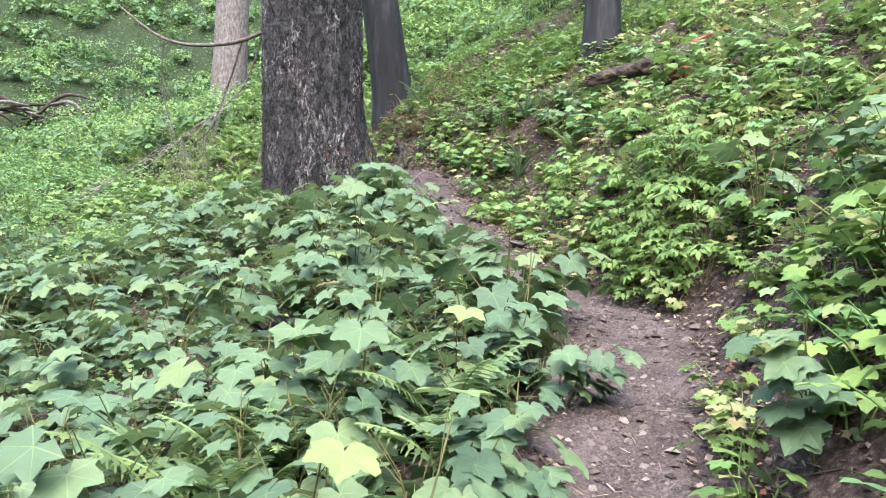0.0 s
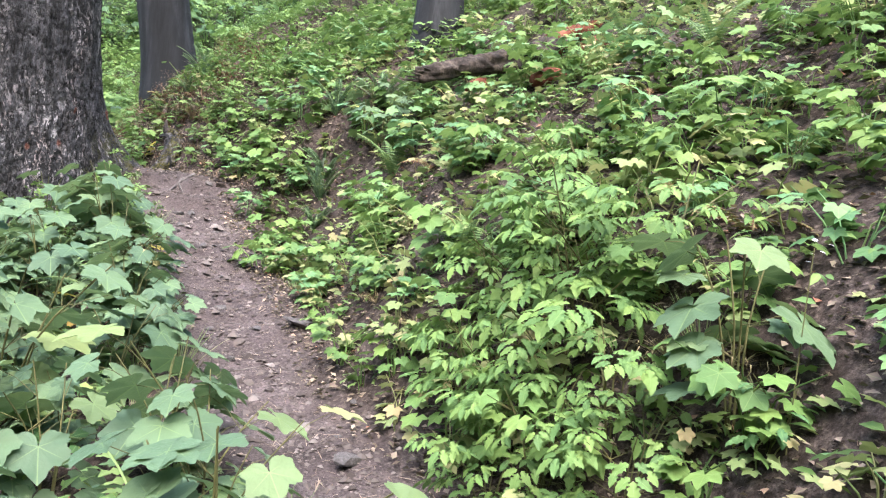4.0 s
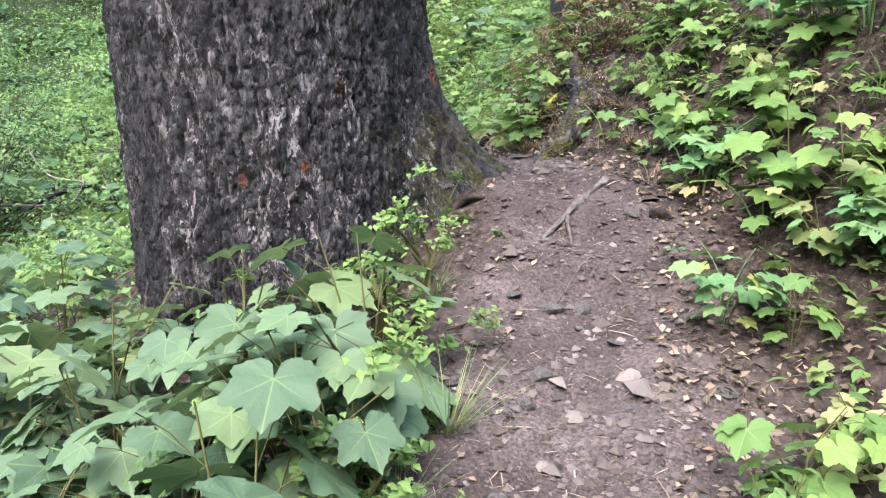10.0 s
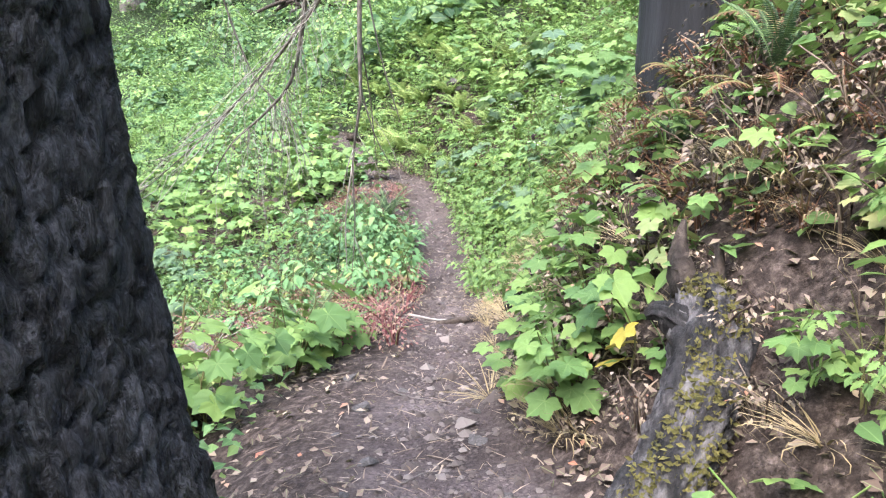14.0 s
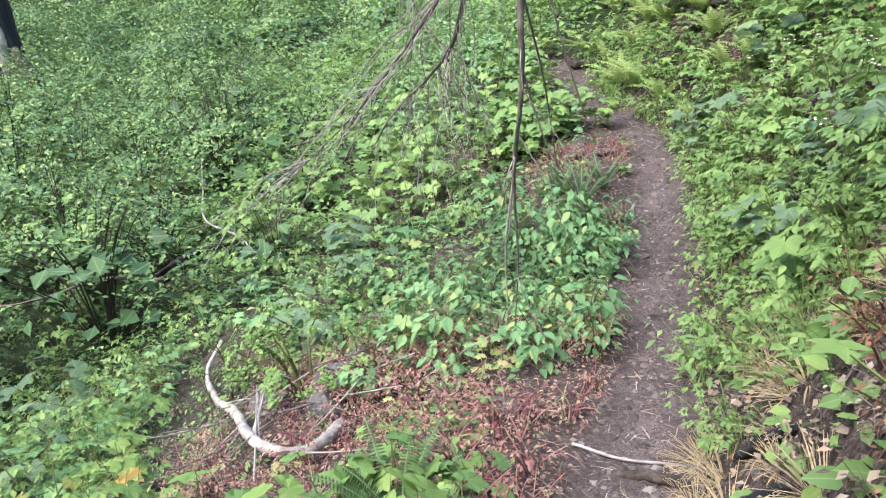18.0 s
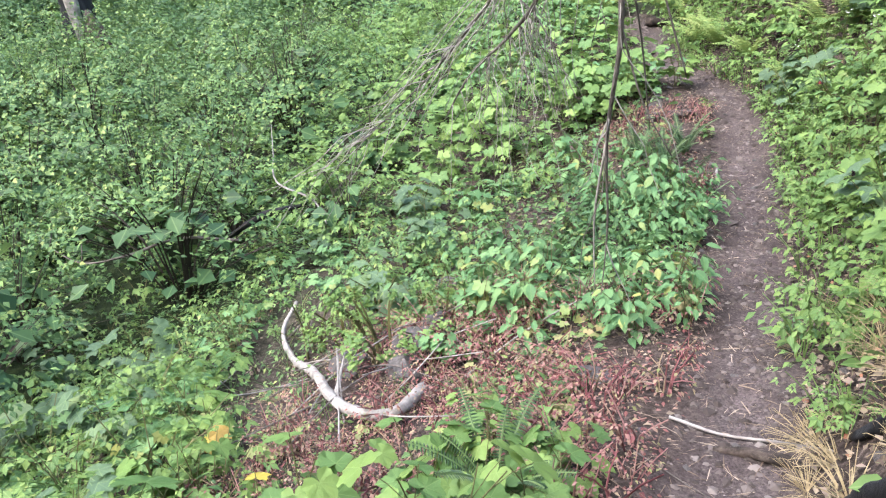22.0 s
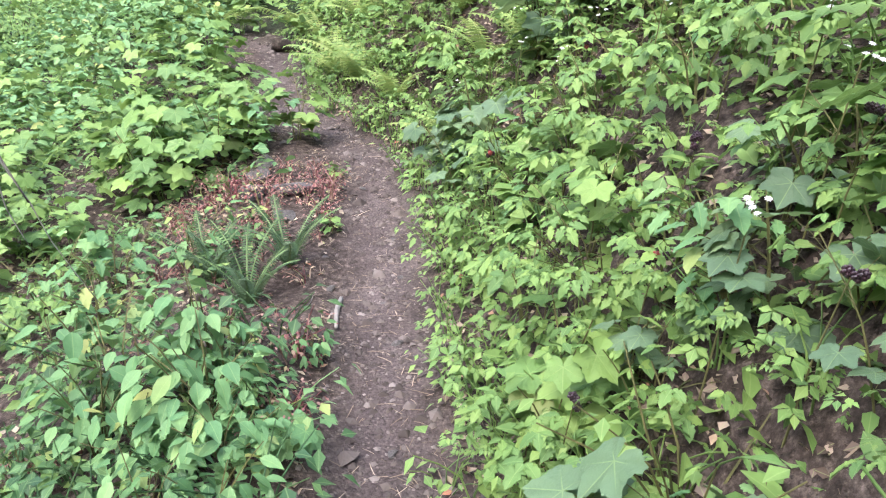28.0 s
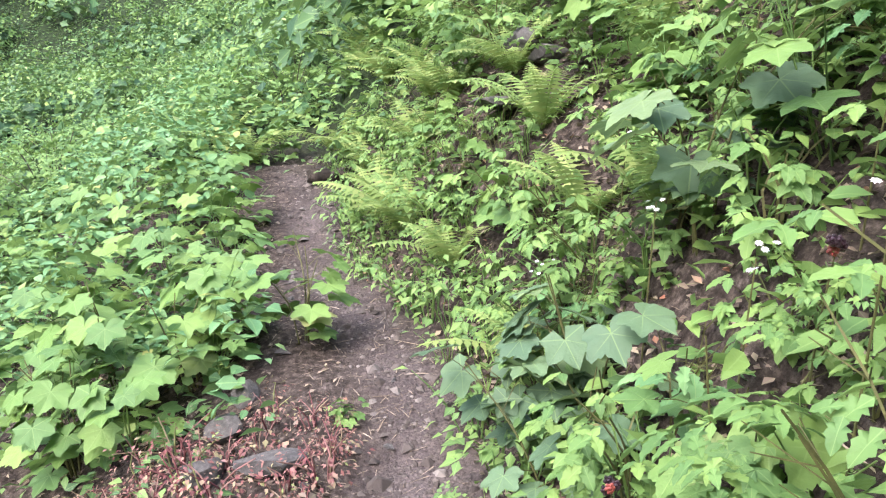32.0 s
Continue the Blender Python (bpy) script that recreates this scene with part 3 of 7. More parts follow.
def frond(L, pairs, wide, arch, seed=0, lacy=True, rise=0.75):
    """A fern frond from the crown outward along +y, arching over; V, F, U."""
    rs = np.random.RandomState(seed)
    S = Soup()
    t = np.linspace(0, 1, pairs + 1)
    ang = radians(90) * rise - arch * t**1.4
    dy, dz = np.cos(ang) * L / pairs, np.sin(ang) * L / pairs
    py, pz = np.concatenate([[0], np.cumsum(dy)[:-1]]), np.concatenate([[0], np.cumsum(dz)[:-1]])
    w = 0.004 + 0.004 * (1 - t)
    R = np.concatenate([np.stack([w, py, pz], 1), np.stack([-w, py, pz], 1), np.stack([0 * w, py, pz + 0.006], 1)])
    n = pairs + 1
    F = []
    for i in range(pairs):
        F += [(i, i + 1, 2 * n + i), (i + 1, 2 * n + i + 1, 2 * n + i), (n + i, 2 * n + i, n + i + 1), (n + i + 1, 2 * n + i, 2 * n + i + 1)]
    S.add(R, np.array(F), np.zeros((len(R), 2)))
    for i in range(max(1, pairs // 8), pairs + 1):
        f = t[i]
        ln = wide * (math.sin(math.pi * min(1, 0.12 + 0.88 * f) ** 0.8) ** 0.8 if lacy else (1 - f) ** 0.35 * min(1, 0.5 + 2 * f)) * rs.uniform(0.9, 1.1) + 0.008
        for sgn in (1, -1):
            a = radians(rs.uniform(8, 20) if lacy else rs.uniform(2, 10))
            d = np.array([sgn * math.cos(a), math.sin(a) * math.cos(ang[i]), math.sin(a) * math.sin(ang[i]) - 0.18])
            b = np.array([0, math.cos(ang[i]), math.sin(ang[i])])
            hw = (L / pairs) * (0.55 if lacy else 0.42)
            o = np.array([0, py[i], pz[i]])
            if lacy:
                k = 2
                ts = np.linspace(0, 1, 2 * k + 1)
                hw_t = hw * (1 - ts) * np.where(np.arange(2 * k + 1) % 2, 1.15, 0.45)
                mid = o + ts[:, None] * d * ln + np.outer(ts**2, [0, 0, -0.12 * ln])
                V = np.concatenate([mid, mid + hw_t[:, None] * b, mid - hw_t[:, None] * b])
                m = 2 * k + 1
                F = []
                for j in range(2 * k):
                    F += [(j, j + 1, m + j), (j + 1, m + j + 1, m + j), (j, 2 * m + j, j + 1), (j + 1, 2 * m + j, 2 * m + j + 1)]
                U = np.concatenate([np.zeros((m, 2)), np.ones((2 * m, 2))])
            else:
                V = np.array([o, o + d * ln * 0.5 + b * hw * 0.8, o + d * ln, o + d * ln * 0.5 - b * hw * 0.6, o + d * ln * 0.5 + [0, 0, 0.006], o + b * hw * 0.7, o - b * hw * 0.5])
                F = [(0, 4, 5), (5, 4, 1), (1, 4, 2), (2, 4, 3), (3, 4, 6), (6, 4, 0)]
                U = np.array([(0, 0), (1, 0), (0, 0), (1, 0), (0, 0), (1, 0), (1, 0)], float)
            S.add(V, np.array(F), U)
    return np.concatenate(S.v), np.concatenate(S.f), np.concatenate(S.u)


def tube(points, radii, seg=8, rough=0.0, seed=0, cap=True):
    """A round limb along points; V, F as triangles."""
    p = np.asarray(points, float)
    n = len(p)
    r = np.interp(np.linspace(0, 1, n), np.linspace(0, 1, len(np.atleast_1d(radii))), np.atleast_1d(radii))
    d = np.gradient(p, axis=0)
    d /= np.linalg.norm(d, axis=1)[:, None] + 1e-9
    ref = np.array([0.0, 0, 1]) if abs(d[:, 2]).mean() < 0.8 else np.array([1.0, 0, 0])
    x = np.cross(d, ref)
    x /= np.linalg.norm(x, axis=1)[:, None] + 1e-9
    y = np.cross(d, x)
    th = np.linspace(0, 2 * np.pi, seg, endpoint=False)
    rr = r[:, None] * np.ones(seg)
    if rough:
        along = np.r_[0, np.cumsum(np.linalg.norm(np.diff(p, axis=0), axis=1))][:, None] / (r.max() + 1e-6)
        rr = rr * (1 + rough * (1.3 * fbm(np.cos(th)[None] * 2.6 + seed * 3.1, np.sin(th)[None] * 2.6 + 5, along * 0.35, 3) - 0.65) + 0.5 * rough * (fbm(np.cos(th)[None] * 6 + seed, np.sin(th)[None] * 6, along * 2.2, 3) - 0.5))
    V = (p[:, None] + rr[..., None] * (np.cos(th)[None, :, None] * x[:, None] + np.sin(th)[None, :, None] * y[:, None])).reshape(-1, 3)
    F = []
    for i in range(n - 1):
        for j in range(seg):
            a, b, c, e = i * seg + j, i * seg + (j + 1) % seg, (i + 1) * seg + (j + 1) % seg, (i + 1) * seg + j
            F += [(a, c, b), (a, e, c)]
    if cap:
        V = np.concatenate([V, p[:1], p[-1:]])
        k = n * seg
        for j in range(seg):
            F += [(k, j, (j + 1) % seg), (k + 1, (n - 1) * seg + (j + 1) % seg, (n - 1) * seg + j)]
    return V, np.array(F)


def limb(points, radii, seg=8, rough=0.0, seed=0, step=0.08):
    return tube(resample(np.asarray(points, float), step), radii, seg, rough, seed)


def joined(tubes):
    V, F, n = [], [], 0
    for v, f in tubes:
        V.append(v), F.append(f + n)
        n += len(v)
    return np.concatenate(V), np.concatenate(F)


# ---- ground: one sheet, fine along the trail, coarse to the far slopes ----
def ground():
    X0, X1, Y0, Y1, st = -11.0, 5.0, -2.0, 26.0, 0.085
    nx, ny = int((X1 - X0) / st) + 1, int((Y1 - Y0) / st) + 1
    xs, ys = np.linspace(X0, X1, nx), np.linspace(Y0, Y1, ny)
    gx, gy = [a.ravel() for a in np.meshgrid(xs, ys)]
    i, j = [a.ravel() for a in np.meshgrid(np.arange(nx - 1), np.arange(ny - 1))]
    F1 = np.stack([j * nx + i, j * nx + i + 1, (j + 1) * nx + i + 1, (j + 1) * nx + i], 1)
    cx, cy = np.unique(np.r_[np.arange(-75, 61, 1.0), X0, X1]), np.unique(np.r_[np.arange(-50, 91, 1.0), Y0, Y1])
    hx, hy = [a.ravel() for a in np.meshgrid(cx, cy)]
    i, j = [a.ravel() for a in np.meshgrid(np.arange(len(cx) - 1), np.arange(len(cy) - 1))]
    mx, my = (cx[i] + cx[i + 1]) / 2, (cy[j] + cy[j + 1]) / 2
    ok = ~((mx > X0 + 1.1) & (mx < X1 - 1.1) & (my > Y0 + 1.1) & (my < Y1 - 1.1))
    i, j, n = i[ok], j[ok], len(cx)
    F2 = np.stack([j * n + i, j * n + i + 1, (j + 1) * n + i + 1, (j + 1) * n + i], 1) + len(gx)
    x, y = np.r_[gx, hx], np.r_[gy, hy]
    z = ground_z(x, y)
    inner = (x > X0 + 0.01) & (x < X1 - 0.01) & (y > Y0 + 0.01) & (y < Y1 - 0.01) & (np.arange(len(x)) >= len(gx))
    z = z - 0.3 * inner
    u, _, s = lateral(x, y)
    wide = 0.13 + 0.14 * np.clip((13.5 - s) / 3, 0, 1) + 0.14 * np.exp(-((s - 10.6) / 1.6) ** 2) + 0.16 * (fbm(x * 2.5, y * 2.5, 1, 2) - 0.5)
    worn = np.clip(1.0 - (np.abs(u - 0.08 * np.clip((s - 14) / 2, 0, 1)) - wide + 0.04 * np.clip((s - 14) / 2, 0, 1)) / 0.25, 0, 1)
    worn = np.maximum(worn, 0.8 * np.clip(1 - np.hypot(x - 0.6, y - 9.6) / 1.1, 0, 1))
    worn = worn * np.clip((23.5 - y) / 1.5, 0, 1)
    # second mask: how far the ground takes the painted gap shade, away from the trail
    me = mesh_of("ground", np.stack([x, y, z], 1), np.concatenate([F1, F2]), SOIL, smooth=True, attrs={"worn": worn, "mossy_or_shaded": np.clip(np.maximum((np.abs(u) - 3.0) / 3.0, (y - 22.3) / 1.2), 0, 1)})
    return thing("ground", me, "brown forest soil with a worn dirt footpath across the slope", "ground", kind="structure")


GROUND = ground()


# ---- trees, stumps and logs ----
def bark_trunk(cx, cy, z0, top, lean, radius, flare, seed, plates=(150, 0.075), depth=0.018, nth=400, roots=(), scars=()):
    """An old trunk with cracked bark plates and a flaring, buttressed base; mesh in coordinates about its base."""
    h = np.concatenate([np.linspace(-0.6, 2.6, 250), np.linspace(2.65, top, 60)])
    th = np.radians(np.concatenate([np.linspace(-130, 95, 4 * nth // 5, endpoint=False), np.linspace(95, 230, nth // 5, endpoint=False)]))
    H, T = np.meshgrid(h, th, indexing="ij")
    rad = radius * (1 - 0.014 * np.clip(H - 2.5, 0, 20))
    lob = (0.5 + 0.5 * vnoise(np.cos(T) * 1.6 + seed, np.sin(T) * 1.6, 0.3)) * np.clip(0.35 + 0.8 * np.cos(T - radians(20)), 0, 1)
    rad = rad + flare * np.exp(-np.clip(H + 0.1, 0, 9) / 0.42) * lob
    for ang, out, width, fall in roots:
        dt = (T - radians(ang) + np.pi) % (2 * np.pi) - np.pi
        rad = rad + out * np.exp(-(dt / width) ** 2) * np.exp(-np.clip(H, 0, 9) / fall)
    # cracked plates: distance to the second nearest cell less that to the nearest
    pt, ph = plates
    a, b = T / (2 * np.pi) * pt + 2.2 * (fbm(np.cos(T) * 5, np.sin(T) * 5, H * 5 + seed, 3) - 0.5), H / ph + 1.2 * (fbm(np.cos(T) * 9, np.sin(T) * 9, H * 2, 2) - 0.5)
    rs = np.random.RandomState(seed)
    jit = rs.rand(pt, 120, 2) * 0.9
    f1, f2 = np.full(H.shape, 9.0), np.full(H.shape, 9.0)
    ia, ib = np.floor(a).astype(int), np.floor(b).astype(int)
    for da in (-1, 0, 1):
        for db in (-1, 0, 1):
            q = jit[(ia + da) % pt, (ib + db) % 120]
            d = np.hypot(ia + da + q[..., 0] - a, ib + db + q[..., 1] - b)
            f2 = np.minimum(f2, np.maximum(d, f1))
            f1 = np.minimum(f1, d)
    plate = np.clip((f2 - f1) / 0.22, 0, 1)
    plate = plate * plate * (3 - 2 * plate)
    nth = len(th)
    rough = fbm(np.cos(T) * 20, np.sin(T) * 20, H * 9, 4) - 0.5
    ridge = 1 - 2 * np.abs(fbm(np.cos(T) * 22 + seed, np.sin(T) * 22, H * 4, 3) - 0.5)
    rad = rad + depth * 0.9 * (plate - 0.6) + depth * 3.0 * rough + depth * 1.6 * (ridge - 0.75) + 0.06 * (fbm(np.cos(T) * 2, np.sin(T) * 2, H * 0.8 + seed, 2) - 0.5)
    rad = rad + 0.22 * (fbm(np.cos(T) * 5 + 3, np.sin(T) * 5, H * 5, 3) - 0.5) * np.exp(-np.clip(H - 0.15, 0, 9) / 0.35) * np.clip(np.cos(T - radians(30)), 0, 1)
    V = np.stack([rad * np.cos(T) + lean[0] * H, rad * np.sin(T) + lean[1] * H, H], -1).reshape(-1, 3)
    n = len(h)
    i, j = [q.ravel() for q in np.meshgrid(np.arange(n - 1), np.arange(nth), indexing="ij")]
    F = np.stack([i * nth + j, i * nth + (j + 1) % nth, (i + 1) * nth + (j + 1) % nth, (i + 1) * nth + j], 1)
    moss = np.clip(1.15 - H / 0.8, 0, 1) * np.clip(np.cos(T - radians(32)) * 2.2 - 1.1, 0, 1)
    scar = np.zeros(H.shape)
    for ang, hh, w, tall in scars:
        dt = (T - radians(ang) + np.pi) % (2 * np.pi) - np.pi
        scar = np.maximum(scar, np.clip(1.6 * np.exp(-(dt * radius / w) ** 2 - ((H - hh) / tall) ** 2) * (0.1 + 1.8 * fbm(np.cos(T) * 16, np.sin(T) * 16, H * 16, 3)) - 0.45, 0, 1) * 2)
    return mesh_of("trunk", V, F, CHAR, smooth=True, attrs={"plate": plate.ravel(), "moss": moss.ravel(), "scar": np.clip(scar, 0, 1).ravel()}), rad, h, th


BX, BY = -1.98, 10.80
BZ = 2.1
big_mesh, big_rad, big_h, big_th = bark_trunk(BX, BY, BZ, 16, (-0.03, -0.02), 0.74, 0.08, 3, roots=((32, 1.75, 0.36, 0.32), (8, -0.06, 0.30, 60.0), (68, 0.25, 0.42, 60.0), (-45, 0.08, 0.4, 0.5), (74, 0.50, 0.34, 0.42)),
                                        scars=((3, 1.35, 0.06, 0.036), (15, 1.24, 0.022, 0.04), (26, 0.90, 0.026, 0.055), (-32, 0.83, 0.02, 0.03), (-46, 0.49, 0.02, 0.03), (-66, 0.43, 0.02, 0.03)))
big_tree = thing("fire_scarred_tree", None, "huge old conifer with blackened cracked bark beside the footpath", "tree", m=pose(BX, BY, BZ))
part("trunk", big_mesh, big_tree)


def smooth_tree(name, x, y, radius, top, lean, mat, label, flare=0.15, sink=0.4, scar=0.0, seed=1):
    z = gz(x, y)
    n, seg = 60, 40
    h = np.concatenate([np.linspace(-sink, 2.5, 36), np.linspace(2.6, top, n - 36)])
    th = np.linspace(0, 2 * np.pi, seg, endpoint=False)
    H, T = np.meshgrid(h, th, indexing="ij")
    rad = radius * (1 - 0.02 * H) + flare * np.exp(-np.clip(H + 0.2, 0, 9) / 0.45) * (0.6 + 0.8 * vnoise(np.cos(T) * 2 + seed, np.sin(T) * 2, 1))
    rad = rad + 0.05 * radius * (fbm(np.cos(T) * 5 + seed, np.sin(T) * 5, H * 0.7, 3) - 0.5) * 4 * 0.5
    V = np.stack([rad * np.cos(T) + lean[0] * H, rad * np.sin(T) + lean[1] * H, H], -1).reshape(-1, 3)
    i, j = [q.ravel() for q in np.meshgrid(np.arange(n - 1), np.arange(seg), indexing="ij")]
    F = np.stack([i * seg + j, i * seg + (j + 1) % seg, (i + 1) * seg + (j + 1) % seg, (i + 1) * seg + j], 1)
    ob = thing(name, None, label, "tree", m=pose(x, y, z))
    part("trunk", mesh_of("trunk", V, F, mat, smooth=True), ob)
    return ob


smooth_tree("charred_tree", -1.14, 15.12, 0.40, 14, (-0.17, 0.0), SMOOTH_CHAR, "smooth fire-blackened trunk standing on the bank above the path", 0.10, 0.9)
smooth_tree("dead_grey_tree", -9.8, 32.0, 0.78, 18, (0.02, 0), GREY_WOOD, "thick grey-barked dead tree on the far slope", 0.5, 1.5, seed=4)
smooth_tree("charred_tree", 2.45, 12.0, 0.28, 12, (0, 0.02), SMOOTH_CHAR, "slim blackened trunk high on the bank", 0.1, 0.5, seed=6)
smooth_tree("grey_tree", -34.4, 37.8, 0.6, 16, (0.05, 0), GREY_WOOD, "pale grey trunk far off among the bushes", 0.2, 1.5, seed=7)

# ---- ground heights for scattering ----


def grid_lookup():
    """Heights and lateral distances on a grid: fine near the walk, coarser beyond."""
    def table(x0, x1, y0, y1, st):
        xs, ys = np.arange(x0, x1, st), np.arange(y0, y1, st)
        a, b = np.meshgrid(xs, ys)
        z = ground_z(a.ravel(), b.ravel()).reshape(a.shape)
        u, _, s = lateral(a.ravel(), b.ravel())
        return x0, y0, st, z, u.reshape(a.shape), s.reshape(a.shape)
    return table(-24, 10, -4, 32, 0.16), table(-76, 62, -51, 92, 1.0)


NEAR_T, FAR_T = grid_lookup()


def look_up(x, y, what):
    x, y = np.asarray(x, float), np.asarray(y, float)
    out = np.empty(len(x))
    near = (x > -23.8) & (x < 9.7) & (y > -3.8) & (y < 31.7)
    for tab, sel in ((NEAR_T, near), (FAR_T, ~near)):
        x0, y0, st, *maps = tab
        m = maps[what]
        a, b = np.clip((x[sel] - x0) / st, 0, m.shape[1] - 1.01), np.clip((y[sel] - y0) / st, 0, m.shape[0] - 1.01)
        i, j = a.astype(int), b.astype(int)
        f, g = a - i, b - j
        out[sel] = m[j, i] * (1 - f) * (1 - g) + m[j, i + 1] * f * (1 - g) + m[j + 1, i] * (1 - f) * g + m[j + 1, i + 1] * f * g
    return out


RS = np.random.RandomState(11)


def off_driftwood(x, y):
    """Keeps the stony spot round the bleached branch open."""
    ok = np.ones(np.shape(x), bool)
    for a, b, r in ((-4.7, 14.45, 0.5), (-5.3, 14.4, 0.6), (-5.4, 14.75, 0.6), (-6.0, 14.55, 0.6), (-6.8, 14.75, 0.6), (-7.4, 15.0, 0.55), (-4.4, 14.0, 0.45), (-4.9, 13.95, 0.5), (-5.7, 14.05, 0.5), (-6.4, 14.3, 0.5)):
        ok &= np.hypot(x - a, y - b) > r
    return ok


def clear_of_trees(x, y):
    return (np.hypot(x - BX, y - BY) > 0.95) & (np.hypot(x + 1.14, y - 15.12) > 0.55) & (np.hypot(x + 0.8, y - 12.7) > 0.42) & (np.hypot(x + 0.7, y - 12.25) > 0.40) & off_driftwood(x, y)


def sites(y0, y1, u0, u1, spacing, x_range=(-24, 9), seed=1, patch=0.0, patch_scale=0.8, anywhere=False):
    """Scattered points in a stretch of the plan: y along the walk, u across it, no two closer than spacing."""
    rs = np.random.RandomState(seed)
    n = int((x_range[1] - x_range[0]) * (y1 - y0 + 6) / spacing**2 * 1.6)
    x, y = rs.uniform(*x_range, n), rs.uniform(y0 - 3, y1 + 3, n)
    u, s = look_up(x, y, 1), look_up(x, y, 2)
    ok = (u > u0) & (u < u1) & (s > y0) & (s < y1) & (anywhere | clear_of_trees(x, y))
    if patch:
        ok &= vnoise(x * patch_scale + seed * 3.3, y * patch_scale, 2.0) > patch
    x, y = x[ok], y[ok]
    grid, keep = {}, []
    for i in range(len(x)):
        a, b = int(x[i] // spacing), int(y[i] // spacing)
        if all((x[i] - x[k]) ** 2 + (y[i] - y[k]) ** 2 > spacing**2 for p in (-1, 0, 1) for q in (-1, 0, 1) for k in grid.get((a + p, b + q), ())):
            grid.setdefault((a, b), []).append(i)
            keep.append(i)
    return x[keep], y[keep]


def place(protos, xs, ys, rs, scale=(0.8, 1.2), sink=0.02, tilt=8.0):
    """Copies of plant things over the sites; the first copies are the plants themselves."""
    zs = look_up(xs, ys, 0)
    for k, (x, y, z) in enumerate(zip(xs, ys, zs)):
        p = protos[rs.randint(len(protos))]
        m = pose(x, y, z - sink, rs.uniform(-tilt, tilt), rs.uniform(-tilt, tilt), rs.uniform(0, 360)) @ Matrix.Scale(rs.uniform(*scale), 4)
        if not p.get("used"):
            p.matrix_basis, p["used"] = m, 1
        else:
            c = copy_thing(p, Matrix.Identity(4))
            c.matrix_basis = m
    return len(xs)


def finish(protos):
    for p in protos:
        if not p.get("used"):
            for o in (*p.children_recursive, p):
                bpy.data.objects.remove(o)
        # the mark is only for building


# ---- leaf meshes shared by all near plants ----
MAPLE = [maple_leaf(False, i) for i in range(4)]
MAPLE_C = [maple_leaf(True, i) for i in range(3)]
OVATE = [ovate_leaf(False, 0.27, 0.0, i) for i in range(2)]
TOOTHED = [ovate_leaf(False, 0.3, 0.3, i) for i in range(2)]
FAR_LEAF = [(np.array([(0, 0, 0), (w, 0.45, 0.08), (0, 1, -0.1), (-w, 0.45, 0.06)]), np.array([(0, 1, 2), (0, 2, 3)]), np.array([(0, 0), (1, 0), (0, 0), (1, 0)], float)) for w in (0.3, 0.38)]
OVATE_C = [ovate_leaf(True, w, 0, i) for i, w in enumerate((0.26, 0.34))]
ROUND = [rounded_leaf(0.25), rounded_leaf(0.32)]
TRI = [trifoliate(False, 0.28, i) for i in range(2)]
TRI_C = [trifoliate(True, 0.0, i) for i in range(2)]
PINN = [pinnate(i) for i in range(2)]
PINN_C = [pinnate(i, True) for i in range(2)]
MIXED_C = [TRI_C[0], PINN_C[0], TRI_C[1], PINN_C[1]]


def leaf_meshes(tpls, mat, name="leaf"):
    return [mesh_of(name, v, f, mat, u, smooth=True) for v, f, u in tpls]


def to_matrix(m34):
    return Matrix([list(r) for r in m34] + [[0, 0, 0, 1]])


def plant_layout(rs, canes, leaves, height, spread, size, kinds, fine, stem_r=0.004, droop=0.3, low=0.25):
    """Canes from one root with leaves on stalks along them: tubes, the cane each belongs to, leaf matrices, leaf kinds."""
    tubes, owner, M, pick = [], [], [], []
    for c in range(canes):
        az, out, h = rs.uniform(0, 2 * np.pi), spread * rs.uniform(0.2, 0.8), height * rs.uniform(0.7, 1.05)
        d = np.array([math.cos(az), math.sin(az), 0])
        tip = d * out + np.array([0, 0, h])
        mid = d * out * 0.35 + np.array([rs.uniform(-0.04, 0.04), rs.uniform(-0.04, 0.04), h * 0.55])
        line = resample(np.array([(d[0] * 0.02, d[1] * 0.02, -0.05), mid, tip]), height / (6 if fine else 3))
        tubes.append(tube(line, [stem_r * 1.3, stem_r * 0.6], 5 if fine else 3, cap=False)), owner.append(c)
        k = max(2, leaves // canes)
        for q in range(k):
            f = low + (1 - low) * (q + rs.uniform(0, 0.6)) / k
            o = line[min(len(line) - 1, int(f * (len(line) - 1)))]
            a = az + rs.uniform(-2.3, 2.3) if q < k - 1 else az + rs.uniform(-0.6, 0.6)
            st = spread * rs.uniform(0.18, 0.42)
            e = o + np.array([math.cos(a) * st, math.sin(a) * st, st * rs.uniform(0.1, 0.7)])
            if fine or size > 0.1:
                tubes.append(tube(np.array([o, (o + e) / 2 + [0, 0, 0.015], e] if fine else [o, e]), [stem_r * 0.5, stem_r * 0.35], 3, cap=False)), owner.append(c)
            lean = rs.uniform(0.05, 0.55 + droop)
            nrm = np.array([[math.cos(a) * lean, math.sin(a) * lean, 1.0]]) + rs.uniform(-0.25, 0.25, (1, 3))
            M.append(frames(e[None], nrm, np.array([a + rs.uniform(-0.5, 0.5)]), size * rs.uniform(0.65, 1.15))[0])
            pick.append(rs.randint(kinds))
    return tubes, owner, np.array(M), np.array(pick)


